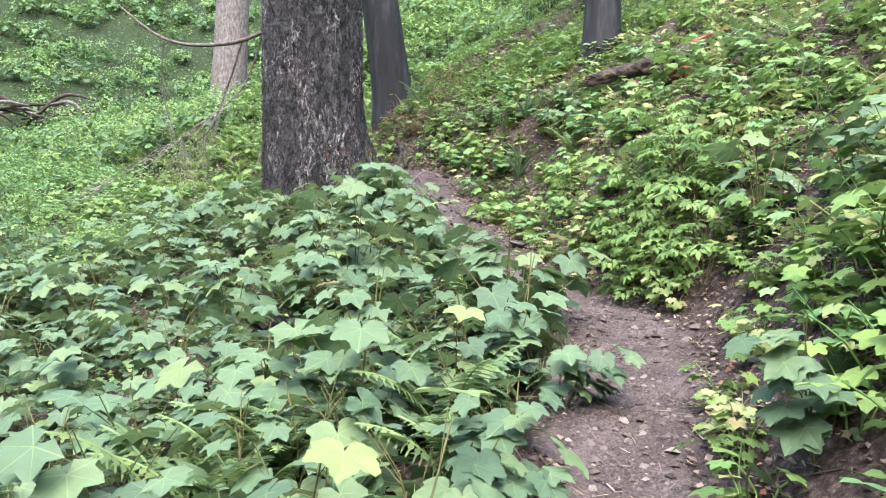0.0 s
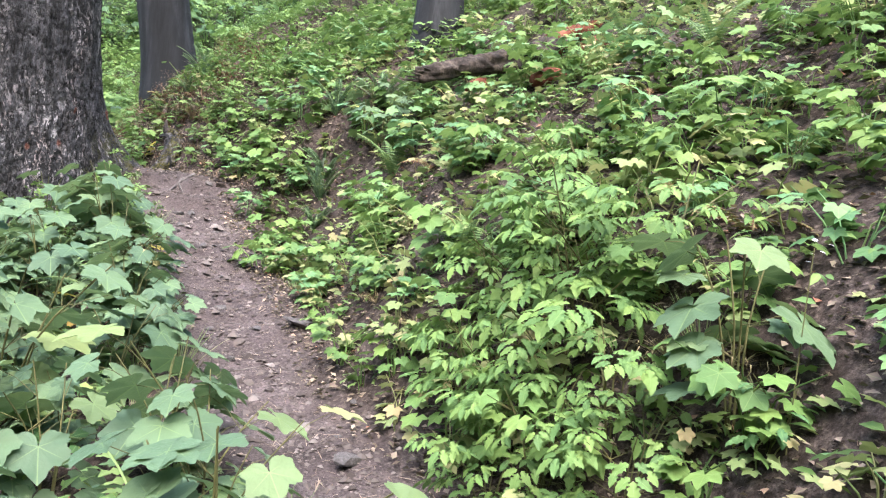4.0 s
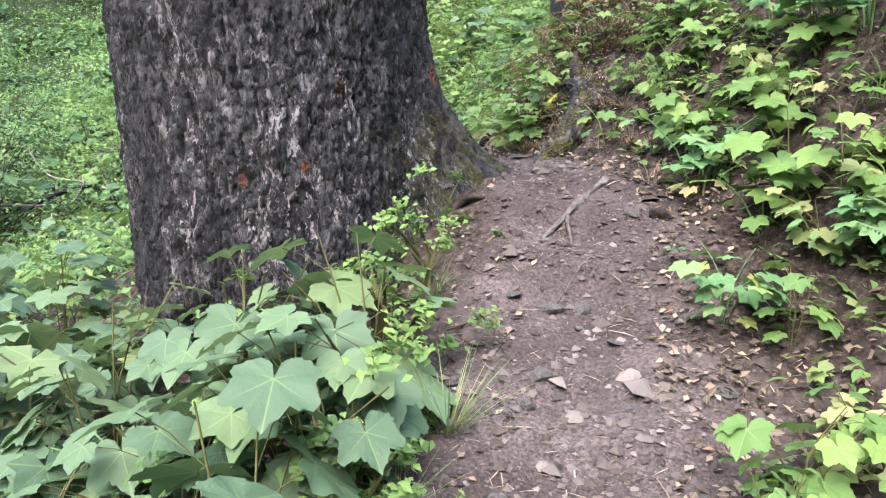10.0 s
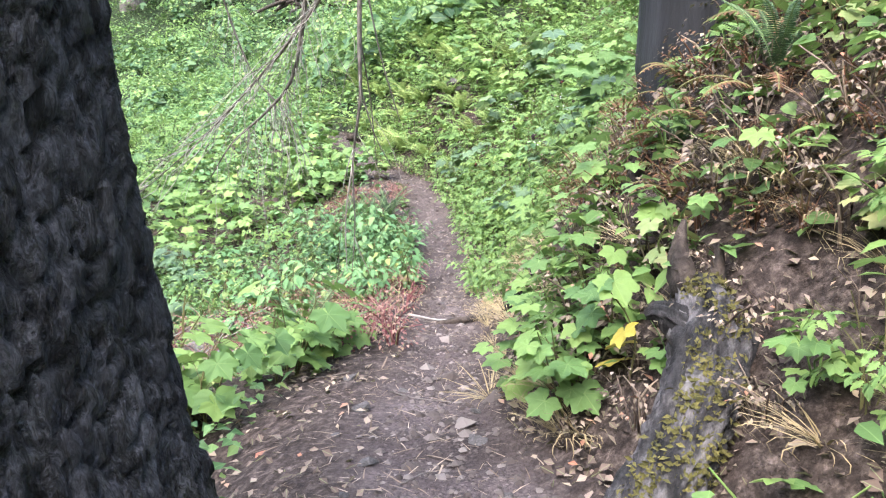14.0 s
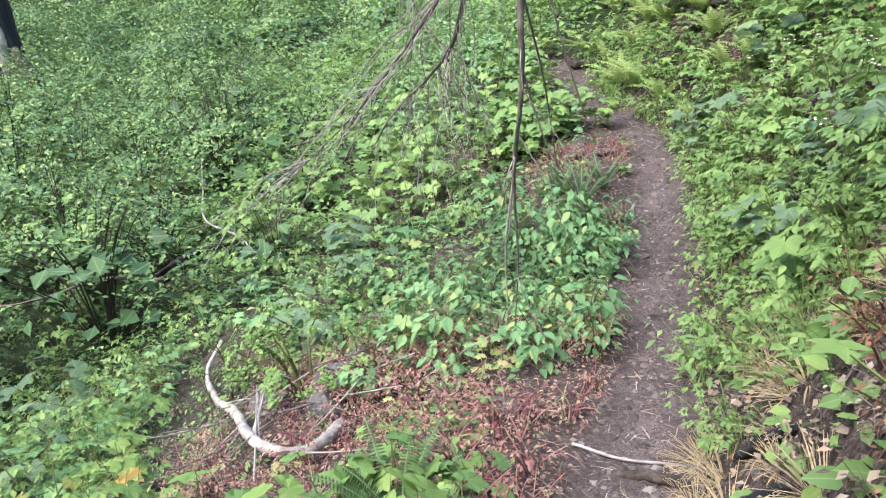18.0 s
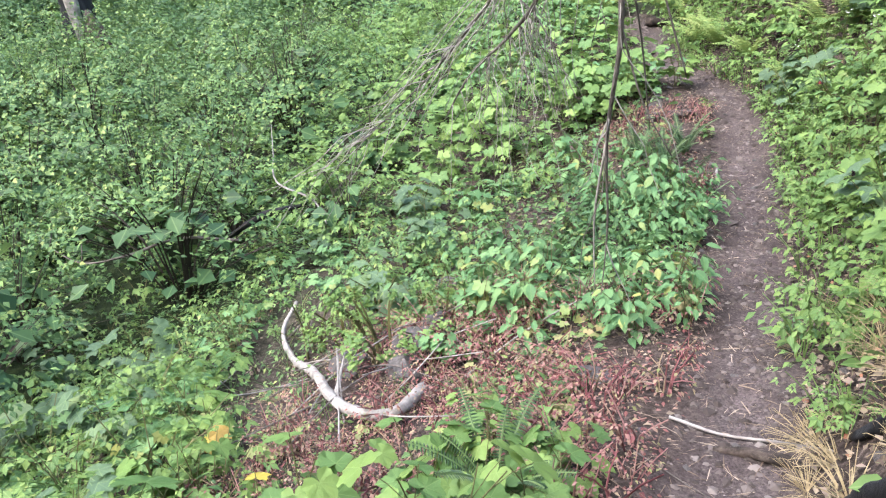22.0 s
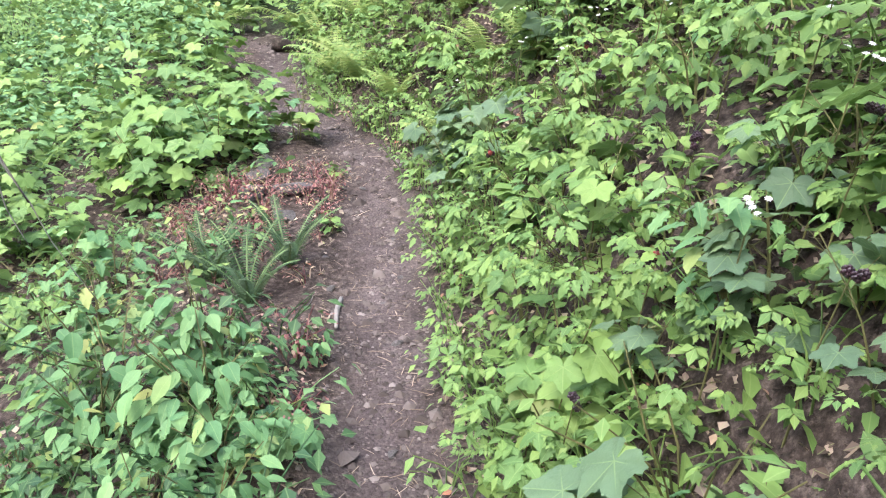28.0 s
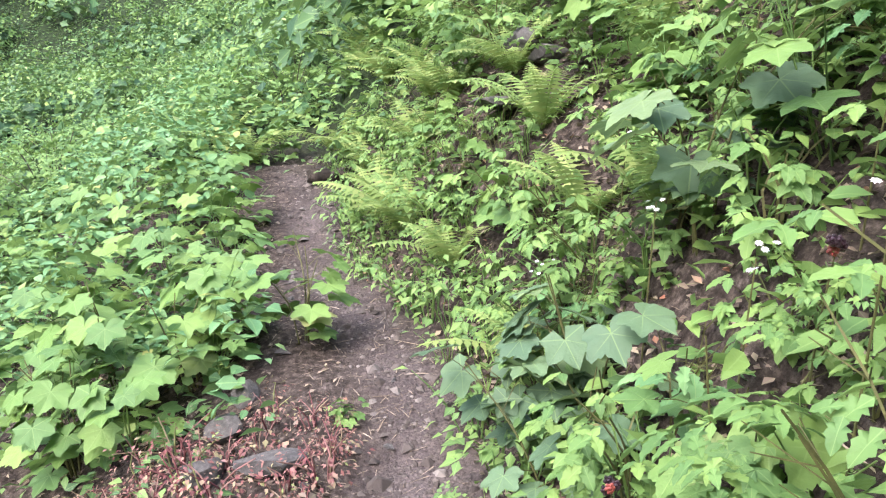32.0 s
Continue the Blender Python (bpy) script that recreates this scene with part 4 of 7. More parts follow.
def leafy_plant(name, label, category, group, tpls, mats, seed, canes, leaves, height, spread, size, split, stem_mat=None, stem_r=0.004):
    """A plant of canes and leaves. split: each leaf a mesh of its own."""
    rs = np.random.RandomState(seed)
    ob = thing(name, None, label, category, group)
    tubes, owner, M, pick = plant_layout(rs, canes, leaves, height, spread, size, len(tpls), split, stem_r)
    if split:
        for c in range(canes):
            V, F = joined([t for t, k in zip(tubes, owner) if k == c])
            part("stem", mesh_of("stem", V, F, stem_mat or STEM, smooth=True), ob)
        ms = leaf_meshes_cached(tpls, mats[0], size)
        odd = leaf_meshes_cached(tpls, mats[1], size) if len(mats) > 1 else ms
        M[:, :, :3] /= size
        for m, k in zip(M, pick):
            part("leaf", (odd if rs.rand() < 0.014 else ms)[k], ob, m=to_matrix(m))
    else:
        S = Soup()
        for k in range(len(tpls)):
            if (pick == k).any():
                S.spread(tpls[k], M[pick == k])
        V, F = joined(tubes)
        tagged(part("stalk", mesh_of("stalk", V, F, stem_mat or STEM), ob), kind="stuff")
        tagged(part("foliage", S.mesh("foliage", mats[0]), ob), kind="stuff")
    return ob


def sprouts(name, label, tpls, mat, y0, y1, u0, u1, spacing, seed, scale, canes, leaves, height, spread, size, patch=0.0, patch_scale=0.8, anywhere=False):
    """Low plants past counting, gathered into one cover."""
    rs = np.random.RandomState(seed)
    x, y = sites(y0, y1, u0, u1, spacing, seed=seed, patch=patch, patch_scale=patch_scale, anywhere=anywhere)
    z, sc, turn = look_up(x, y, 0) - 0.02, rs.uniform(*scale, len(x)), rs.uniform(0, 6.28, len(x))
    S = Soup()
    for v in range(4):
        tubes, _, M, pick = plant_layout(rs, canes, leaves, height, spread, size, len(tpls), False)
        TV, TF = joined(tubes)
        for i in range(v, len(x), 4):
            c, s_ = math.cos(turn[i]), math.sin(turn[i])
            A = np.array([(c, -s_, 0), (s_, c, 0), (0, 0, 1)]) * sc[i]
            o = np.array([x[i], y[i], z[i]])
            W = np.concatenate([A @ M[:, :, :3], (M[:, :, 3] @ A.T + o)[:, :, None]], 2)
            for k in range(len(tpls)):
                if (pick == k).any():
                    S.spread(tpls[k], W[pick == k])
            S.add(TV @ A.T + o, TF, np.ones((len(TV), 2)))
    return thing(name, S.mesh(name, mat), label, "undergrowth", kind="stuff")


def one_piece(name, label, category, group, tpls, mats, seed, canes, leaves, height, spread, size):
    """A low tangled plant, stems and leaves in one mesh."""
    tubes, _, M, pick = plant_layout(np.random.RandomState(seed), canes, leaves, height, spread, size, len(tpls), False, 0.003)
    S = Soup()
    for k in range(len(tpls)):
        S.spread(tpls[k], M[pick == k])
    V, F = joined(tubes)
    S.add(V, F, np.ones((len(V), 2)))
    return thing(name, S.mesh(name, mats[0]), label, category, group)


_cache = {}


def leaf_meshes_cached(tpls, mat, size):
    key = (id(tpls), mat.name, size)
    if key not in _cache:
        _cache[key] = leaf_meshes([(v * size, f, u) for v, f, u in tpls], mat)
    return _cache[key]


def fern(name, label, seed, fronds, L, pairs, wide, arch, mat, lacy, rise, group):
    rs = np.random.RandomState(seed)
    ob = thing(name, None, label, "fern", group)
    shapes = [mesh_of("frond", *[a for a in frond(L * k, pairs, wide * k, arch, seed + i, lacy, rise)][:2], mat, uv=frond(L * k, pairs, wide * k, arch, seed + i, lacy, rise)[2]) for i, k in enumerate((1.0, 0.8))]
    for i in range(fronds):
        part("frond", shapes[i % 2], ob, m=pose(0, 0, 0, rs.uniform(-16, 12), rs.uniform(-10, 10), 360 / fronds * i + rs.uniform(-18, 18)))
    return ob


def grass_tuft(name, label, seed, blades, L, mat, group, flop=0.9):
    rs = np.random.RandomState(seed)
    S = Soup()
    for b in range(blades):
        az, ln, w = rs.uniform(0, 2 * np.pi), L * rs.uniform(0.5, 1.1), rs.uniform(0.0011, 0.0026)
        d, sd = np.array([math.cos(az), math.sin(az), 0]), np.array([-math.sin(az), math.cos(az), 0])
        t = np.linspace(0, 1, 5)
        bend = flop * rs.uniform(0.4, 1.1)
        p = np.outer(np.sin(t * bend) * ln * 0.9, d) + np.outer(ln * (t - 0.45 * bend * t * t), [0, 0, 1]) + d * rs.uniform(0, 0.04)
        ww = (w * (1 - t**2) + 0.0004)[:, None] * sd
        V = np.concatenate([p + ww, p - ww])
        F = [q for i in range(4) for q in ((i, i + 1, 5 + i), (i + 1, 6 + i, 5 + i))]
        S.add(V, np.array(F), np.ones((10, 2)))
    return thing(name, S.mesh("blades", mat), label, "grass", group)


def shrub(seed, name, label, tpls, mat, height, radius, leaves, size, stem_mat, group, sprays=26):
    """A many-stemmed bush: bowed stems, sprays of twigs, leaves in loose layers with gaps between them."""
    rs = np.random.RandomState(seed)
    ob = thing(name, None, label, "shrub", group)
    tubes, P, N, A = [], [], [], []
    per = max(4, leaves // sprays)
    for i in range(sprays):
        az, rr = rs.uniform(0, 2 * np.pi), radius * math.sqrt(rs.uniform(0.02, 1))
        d = np.array([math.cos(az), math.sin(az), 0])
        top = d * rr + np.array([0, 0, height * (1 - 0.55 * (rr / radius) ** 2) * rs.uniform(0.45, 1.08)])
        base = d * 0.12 * rs.uniform(0, 1) + np.array([0, 0, -0.1])
        line = resample(np.array([base, base * 0.4 + top * [0.35, 0.35, 0.6], top]), height / 3)
        if i % 3 == 0:
            tubes.append(tube(line, [0.012, 0.004], 3, cap=False))
        out = d * rs.uniform(0.3, 0.8) + np.array([0, 0, rs.uniform(-0.25, 0.25)])
        side = np.cross(out, [0, 0, 1])
        side /= np.linalg.norm(side) + 1e-6
        ln = radius * rs.uniform(0.25, 0.5)
        if i % 2:
            tubes.append(tube(np.array([line[-2], top + out * ln]), [0.004, 0.0015], 3, cap=False))
        f, w = rs.uniform(-0.25, 1.1, per), rs.normal(0, 0.30, per)
        p = top + np.outer(f * ln, out) + np.outer(w * ln, side)
        p[:, 2] += rs.uniform(-0.05, 0.05, per) * height - 0.25 * ln * w * w
        P.append(p)
        nn = np.array([0, 0, 1.0]) + 0.45 * d + rs.uniform(-0.5, 0.5, (per, 3))
        N.append(nn)
        A.append(az + np.sign(w) * 0.8 + rs.uniform(-0.6, 0.6, per))
    P, N, A = np.concatenate(P), np.concatenate(N), np.concatenate(A)
    P[:, 2] = np.maximum(P[:, 2], 0.03)
    sz = size * rs.uniform(0.6, 1.2, len(P))
    S = Soup()
    pick = rs.randint(len(tpls), size=len(P))
    for k in range(len(tpls)):
        S.spread(tpls[k], frames(P, N, A, sz)[pick == k])
    # large dark leaves added inside tall shrubs, so their gaps look shaded
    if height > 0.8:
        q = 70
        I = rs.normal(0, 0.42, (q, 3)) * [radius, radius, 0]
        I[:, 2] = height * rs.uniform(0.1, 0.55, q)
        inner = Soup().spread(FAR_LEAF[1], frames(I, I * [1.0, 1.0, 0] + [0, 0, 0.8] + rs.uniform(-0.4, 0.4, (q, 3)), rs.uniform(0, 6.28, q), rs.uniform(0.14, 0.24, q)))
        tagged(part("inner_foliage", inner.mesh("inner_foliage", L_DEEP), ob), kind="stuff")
    V, F = joined(tubes)
    tagged(part("stalk", mesh_of("stalk", V, F, stem_mat), ob), kind="stuff")
    tagged(part("foliage", S.mesh("foliage", mat), ob), kind="stuff")
    return ob


# ---- plant patterns ----
PROTO = {}


def pattern(key, make, seeds):
    PROTO[key] = [make(i) for i in seeds]


pattern("thimble", lambda i: leafy_plant("thimbleberry_bush", "broad-leaved green thimbleberry bush with maple-shaped leaves", "bush", "thimbleberry bushes along the path", MAPLE, [L_THIMBLE, L_YELLOW], i, 4, 20, 0.62, 0.46, 0.128, True), range(20, 25))
pattern("thimble_fill", lambda i: leafy_plant("low_thimbleberry", "low thimbleberry with overlapping broad matte leaves", "bush", "low thimbleberries along the path", MAPLE, [L_THIMBLE], i, 5, 26, 0.50, 0.46, 0.125, False), range(240, 244))
pattern("thimble_joined", lambda i: leafy_plant("broadleaf_bush", "dense green thimbleberry bush with large lobed leaves", "bush", "thimbleberry bushes off the path", MAPLE_C, [L_THIMBLE], i, 5, 30, 0.68, 0.5, 0.125, False), range(40, 45))
pattern("light", lambda i: leafy_plant("thimbleberry_bush", "bright yellow-green thimbleberry bush with lobed leaves", "bush", "bright bushes on the bank", MAPLE, [L_LIGHT, L_YELLOW], i, 4, 20, 0.50, 0.42, 0.115, True), range(60, 64))
pattern("light_joined", lambda i: one_piece("lobed_leaf_bush", "bright green low bush with lobed leaves on the slope", "bush", "bright bushes on the slope", MAPLE_C, [L_LIGHT], i, 5, 32, 0.55, 0.5, 0.105), range(70, 75))
pattern("pale_herb", lambda i: leafy_plant("pale_herb", "pale blue-green leafy herb with pointed oval leaves", "plant", "pale herbs on the slope", TOOTHED, [L_PALE], i, 6, 40, 0.42, 0.34, 0.105, False), range(230, 233))
pattern("pinnate", lambda i: leafy_plant("baneberry_plant", "bright green plant with divided toothed leaves", "plant", "divided-leaf plants beside the path", PINN, [L_LIGHT], i, 6, 32, 0.55, 0.44, 0.21, False), range(90, 94))
pattern("bramble", lambda i: leafy_plant("trailing_bramble", "light green trailing bramble with three-part leaves", "bramble", "brambles on the bank", TRI, [L_LIGHT], i, 6, 44, 0.36, 0.42, 0.095, False), range(100, 103))
pattern("bramble_far", lambda i: leafy_plant("trailing_bramble", "light green bramble thicket up the bank", "bramble", "brambles up the bank", TRI_C, [L_LIGHT], i, 6, 50, 0.5, 0.6, 0.13, False), range(104, 107))
pattern("bramble_dark", lambda i: leafy_plant("low_bramble", "green three-leaved bramble sprawling on the slope", "bramble", "brambles below the path", TRI_C, [L_SHRUB if i % 2 else L_LIGHT], i, 7, 84, 0.40, 0.6, 0.078, False), range(110, 114))
pattern("solomon", lambda i: leafy_plant("broad_herb", "knee-high herb with long oval grey-green leaves", "plant", "herbs at the path's edge", OVATE, [L_PALE], i, 6, 54, 0.46, 0.32, 0.10, False), range(120, 123))
pattern("huckle", lambda i: shrub(i, "huckleberry_sprig", "small bright shrub with tiny oval leaves at the trunk's foot", OVATE_C, L_LIGHT, 0.42, 0.24, 420, 0.030, STEM, "sprigs at the big trunk", 16), range(130, 133))
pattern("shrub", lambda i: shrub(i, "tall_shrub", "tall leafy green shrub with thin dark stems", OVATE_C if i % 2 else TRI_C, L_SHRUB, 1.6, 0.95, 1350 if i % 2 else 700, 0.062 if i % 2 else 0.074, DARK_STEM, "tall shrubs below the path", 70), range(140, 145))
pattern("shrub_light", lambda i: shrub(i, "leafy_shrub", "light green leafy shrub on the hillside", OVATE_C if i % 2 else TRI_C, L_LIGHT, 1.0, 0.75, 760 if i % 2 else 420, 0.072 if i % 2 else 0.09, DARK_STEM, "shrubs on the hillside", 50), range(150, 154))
pattern("lady", lambda i: fern("lady_fern", "green feathery fern growing among the bushes", i, 8, 0.62, 18, 0.115, 1.1, L_FERN, True, 0.72, "feathery ferns"), range(160, 162))
pattern("yfern", lambda i: fern("yellow_fern", "yellow-green feathery fern arching over the bank", i, 10, 0.72, 18, 0.135, 1.15, L_YFERN, True, 0.72, "yellow-green ferns"), range(170, 173))
pattern("sword", lambda i: fern("sword_fern", "dark green sword fern with stiff fronds", i, 11, 0.60, 34, 0.060, 0.85, L_SWORD, False, 0.80, "sword ferns"), range(180, 182))
pattern("brown", lambda i: fern("dead_fern", "withered rust-brown fern on the bank", i, 6, 0.5, 14, 0.08, 1.6, L_BROWNFERN, True, 0.5, "withered ferns"), range(190, 192))
pattern("grass", lambda i: grass_tuft("grass_tuft", "tuft of long green grass at the path's edge", i, 64, 0.36, L_GRASS, "grass tufts"), range(200, 203))
pattern("straw", lambda i: grass_tuft("dry_grass_tuft", "tuft of dry straw-coloured grass beside the path", i, 60, 0.26, STRAW, "dry grass tufts", 2.3), range(205, 207))

R = np.random.RandomState(3)


def grow(key, y0, y1, u0, u1, spacing, seed, scale=(0.8, 1.2), patch=0.0, patch_scale=0.8, **k):
    x, y = sites(y0, y1, u0, u1, spacing, seed=seed, patch=patch, patch_scale=patch_scale)
    return place(PROTO[key], x, y, R, scale, **k)


# left of the path up to the big tree
grow("thimble_fill", 1.6, 4.2, -0.70, -0.24, 0.33, 83, (0.75, 1.0))
grow("thimble_fill", -0.5, 9.6, -1.8, -0.55, 0.36, 76, (0.8, 1.05))
grow("thimble", -0.5, 7.4, -1.5, -0.55, 0.42, 2, (0.9, 1.25))
grow("thimble", 7.4, 10.0, -1.9, -0.60, 0.37, 35, (0.9, 1.25))
grow("thimble_joined", -1.5, 12.0, -5.5, -1.45, 0.43, 3, (0.9, 1.3))
grow("lady", -1.0, 8.6, -2.2, -0.7, 1.3, 4, (0.9, 1.25))
grow("grass", 0.5, 10.5, -0.72, -0.36, 0.26, 5, (0.6, 1.1))
# bank to the right of the path up to the big tree
grow("light", -1.0, 11.5, 0.75, 2.4, 0.95, 6, (0.5, 0.85), 0.40)
grow("pale_herb", -0.5, 12.0, 0.8, 4.0, 1.0, 62, (0.45, 0.8), 0.36)
grow("light_joined", -1.0, 12.5, 1.7, 4.4, 0.66, 26, (0.5, 0.95), 0.36)
grow("lady", 1.0, 11.0, 0.9, 3.6, 1.25, 8, (0.6, 0.95))
grow("bramble_far", 0.0, 12.0, 1.2, 4.2, 1.2, 9, (0.5, 0.8), 0.36)
grow("brown", 2.0, 11.0, 0.9, 3.2, 1.4, 10, (0.6, 1.0))
grow("light_joined", -1.0, 14.0, 4.0, 9.0, 1.0, 12, (0.9, 1.4))
# bank beyond the big tree
grow("light", 15.6, 21.5, 0.62, 1.35, 0.54, 13, (0.75, 1.1), 0.25)
grow("bramble", 15.6, 20.2, 0.58, 1.9, 0.29, 14, (0.75, 1.15), 0.1)
grow("pale_herb", 15.4, 20.5, 0.7, 3.0, 0.62, 64, (0.6, 1.0), 0.2)
grow("bramble_far", 15.6, 23.0, 1.5, 4.5, 0.62, 28, (0.8, 1.2))
grow("pinnate", 15.5, 21.0, 0.75, 2.4, 0.7, 15, (0.6, 0.95))
grow("light_joined", 15.6, 23.0, 1.3, 5.0, 0.58, 16, (0.8, 1.25))
grow("yfern", 19.8, 22.6, 0.5, 2.1, 0.40, 17, (0.75, 1.05))
grow("yfern", 22.5, 24.5, -0.9, 1.5, 0.62, 81, (0.8, 1.1))
grow("light_joined", 22.5, 27.0, -1.2, 3.5, 0.75, 82, (0.8, 1.2))
grow("shrub_light", 13.0, 30.0, 4.5, 14.0, 1.3, 18, (0.8, 1.35))
# left of the path beyond the big tree
grow("light", 13.2, 14.5, -2.6, -0.75, 0.46, 19, (0.8, 1.1))
grow("solomon", 16.4, 18.1, -2.4, -0.40, 0.33, 20, (0.7, 1.15))
grow("pale_herb", 16.0, 17.8, -4.5, -0.6, 0.5, 65, (0.7, 1.15), 0.1)
grow("pale_herb", 17.8, 20.0, -4.5, -1.5, 0.55, 84, (0.6, 1.0), 0.1)
grow("light_joined", 20.2, 23.0, -3.2, -0.50, 0.46, 21, (0.9, 1.2))
grow("light_joined", 20.0, 27.0, -7.0, -0.6, 0.8, 73, (0.9, 1.3))
grow("shrub_light", 23.0, 30.0, -8.0, 4.5, 1.2, 74, (0.7, 1.1))
grow("bramble_dark", 12.9, 20.5, -6.8, -2.0, 0.52, 22, (0.9, 1.4))
grow("thimble_joined", 12.0, 20.0, -8.0, -2.5, 0.95, 23, (0.7, 1.1), 0.4)
grow("shrub", 8.0, 26.0, -15.0, -5.8, 0.92, 24, (0.9, 1.5))
grow("shrub", -1.0, 8.0, -12.0, -5.5, 1.3, 29, (0.7, 1.2))
grow("shrub_light", 19.0, 27.0, -6.0, -3.0, 1.0, 25, (0.8, 1.2))
grow("grass", 14.0, 19.0, 0.36, 0.62, 0.8, 32, (0.6, 1.0))
grow("straw", 12.6, 16.4, 0.26, 0.95, 0.24, 33, (0.6, 1.1))
grow("straw", 11.6, 13.6, 0.40, 1.7, 0.30, 90, (0.6, 1.0))
grow("straw", 2.0, 12.0, 0.6, 2.6, 0.9, 68, (0.6, 1.0))
grow("brown", 13.0, 15.2, 0.9, 2.4, 0.8, 69, (0.5, 0.9))
grow("huckle", 8.9, 10.9, -1.35, -0.60, 0.24, 34, (0.9, 1.5))


# ---- undergrowth that nobody could count ----
SEED = (5, 22, 0.22, 0.30, 0.062)
VINE = (6, 38, 0.30, 0.36, 0.070)
sprouts("seedlings", "small green seedlings with lobed leaves in leaf litter", MAPLE_C, L_LIGHT, -1.0, 14.0, 0.40, 4.4, 0.38, 7, (0.7, 1.4), *SEED, 0.32, 1.2)
sprouts("seedlings", "small yellowing seedlings with lobed leaves in leaf litter", MAPLE_C, L_YELLOW, -1.0, 13.0, 0.42, 4.0, 0.46, 71, (0.7, 1.3), *SEED, 0.25)
sprouts("lobed_sprouts", "low sprouts with many small lobed pale green leaves", MAPLE_C, L_LIGHT, -1.0, 12.2, 0.62, 4.4, 0.50, 61, (0.7, 1.3), *VINE, 0.36, 1.1)
sprouts("lobed_sprouts", "low sprouts with many small lobed blue-green leaves", MAPLE_C, L_PALE, -1.0, 11.8, 0.55, 3.0, 0.52, 63, (0.7, 1.3), *VINE, 0.2)
sprouts("divided_sprouts", "bright low plants with divided leaves above the path", MIXED_C, L_LIGHT, 14.9, 22.5, 0.36, 2.6, 0.245, 66, (0.7, 1.2), 6, 42, 0.36, 0.36, 0.084, 0.04)
sprouts("bright_brambles", "yellow-green brambles spreading over the slope below", TRI_C, L_LIGHT, 9.5, 16.5, -7.5, -2.7, 0.40, 661, (0.7, 1.3), 6, 36, 0.34, 0.42, 0.10, 0.3, 0.5)
sprouts("lobed_sprouts", "low sprouts with lobed leaves along the outer edge", MAPLE_C, L_PALE, 16.3, 17.8, -1.2, -0.34, 0.30, 72, (0.6, 1.0), *VINE, 0.15)
sprouts("oval_sprouts", "low oval-leaved herbs along the path's edges", OVATE_C, L_LIGHT, 15.9, 22.5, 0.27, 0.85, 0.16, 75, (0.6, 1.1), *VINE, 0.12)
sprouts("oval_sprouts", "low pale herbs hanging over the path's outer edge", OVATE_C, L_PALE, 16.6, 17.8, -0.85, -0.27, 0.17, 77, (0.6, 1.05), *VINE, 0.15)
sprouts("lobed_sprouts", "mixed small-leaved plants at the foot of the bank", MAPLE_C, L_LIGHT, 0.0, 6.5, 0.48, 2.6, 0.33, 78, (0.6, 1.2), *VINE, 0.1)
sprouts("seedlings", "pale yellow seedlings in litter beside the path", MAPLE_C, L_YELLOW, 0.0, 9.0, 0.42, 1.8, 0.36, 79, (0.6, 1.1), *SEED, 0.2)
sprouts("lobed_sprouts", "low sprouts with small lobed leaves below the path", MAPLE_C, L_PALE, 13.0, 20.5, -5.0, -1.6, 0.55, 67, (0.8, 1.3), *VINE, 0.2)


RED_MAT = (8, 150, 0.19, 0.25, 0.023)
sprouts("red_ground_cover", "low dry red-leaved plants on stony ground", OVATE_C, L_RED, 14.4, 16.6, -2.7, -0.28, 0.15, 30, (0.7, 1.4), *RED_MAT, 0.25, 1.6, True)
sprouts("red_ground_cover", "low dry red plants on the path's outer edge", OVATE_C, L_RED, 17.7, 20.1, -1.4, -0.26, 0.14, 31, (0.7, 1.2), *RED_MAT, 0.1, 0.8, True)
sprouts("red_ground_cover", "dry red plants behind the leafy herbs", OVATE_C, L_RED, 16.2, 17.4, -3.0, -1.3, 0.17, 311, (0.7, 1.3), *RED_MAT, 0.25, 1.6, True)
sprouts("rusty_stalks", "rust-brown dry stalks on the bank under the charred trunk", OVATE_C, L_BROWNFERN, 12.4, 15.2, 0.75, 2.5, 0.17, 312, (0.6, 1.2), *RED_MAT, 0.15, 0.8, True)
sprouts("dry_ground_cover", "dry straw-brown stalks on the bank by the stump", OVATE_C, L_LITTER, 12.1, 14.8, 0.55, 2.4, 0.19, 314, (0.7, 1.3), *RED_MAT, 0.1, 0.8, True)
sprouts("dry_ground_cover", "withered straw-brown plants among the red ones", OVATE_C, L_LITTER, 14.3, 16.8, -2.7, -0.28, 0.38, 301, (0.7, 1.3), *RED_MAT, 0.3, 1.6, True)
sprouts("yellow_sprouts", "small yellow-green leaves among the red plants", MAPLE_C, L_YELLOW, 14.3, 16.8, -2.8, -0.35, 0.55, 302, (0.5, 1.0), *SEED, 0.2, 0.8, True)


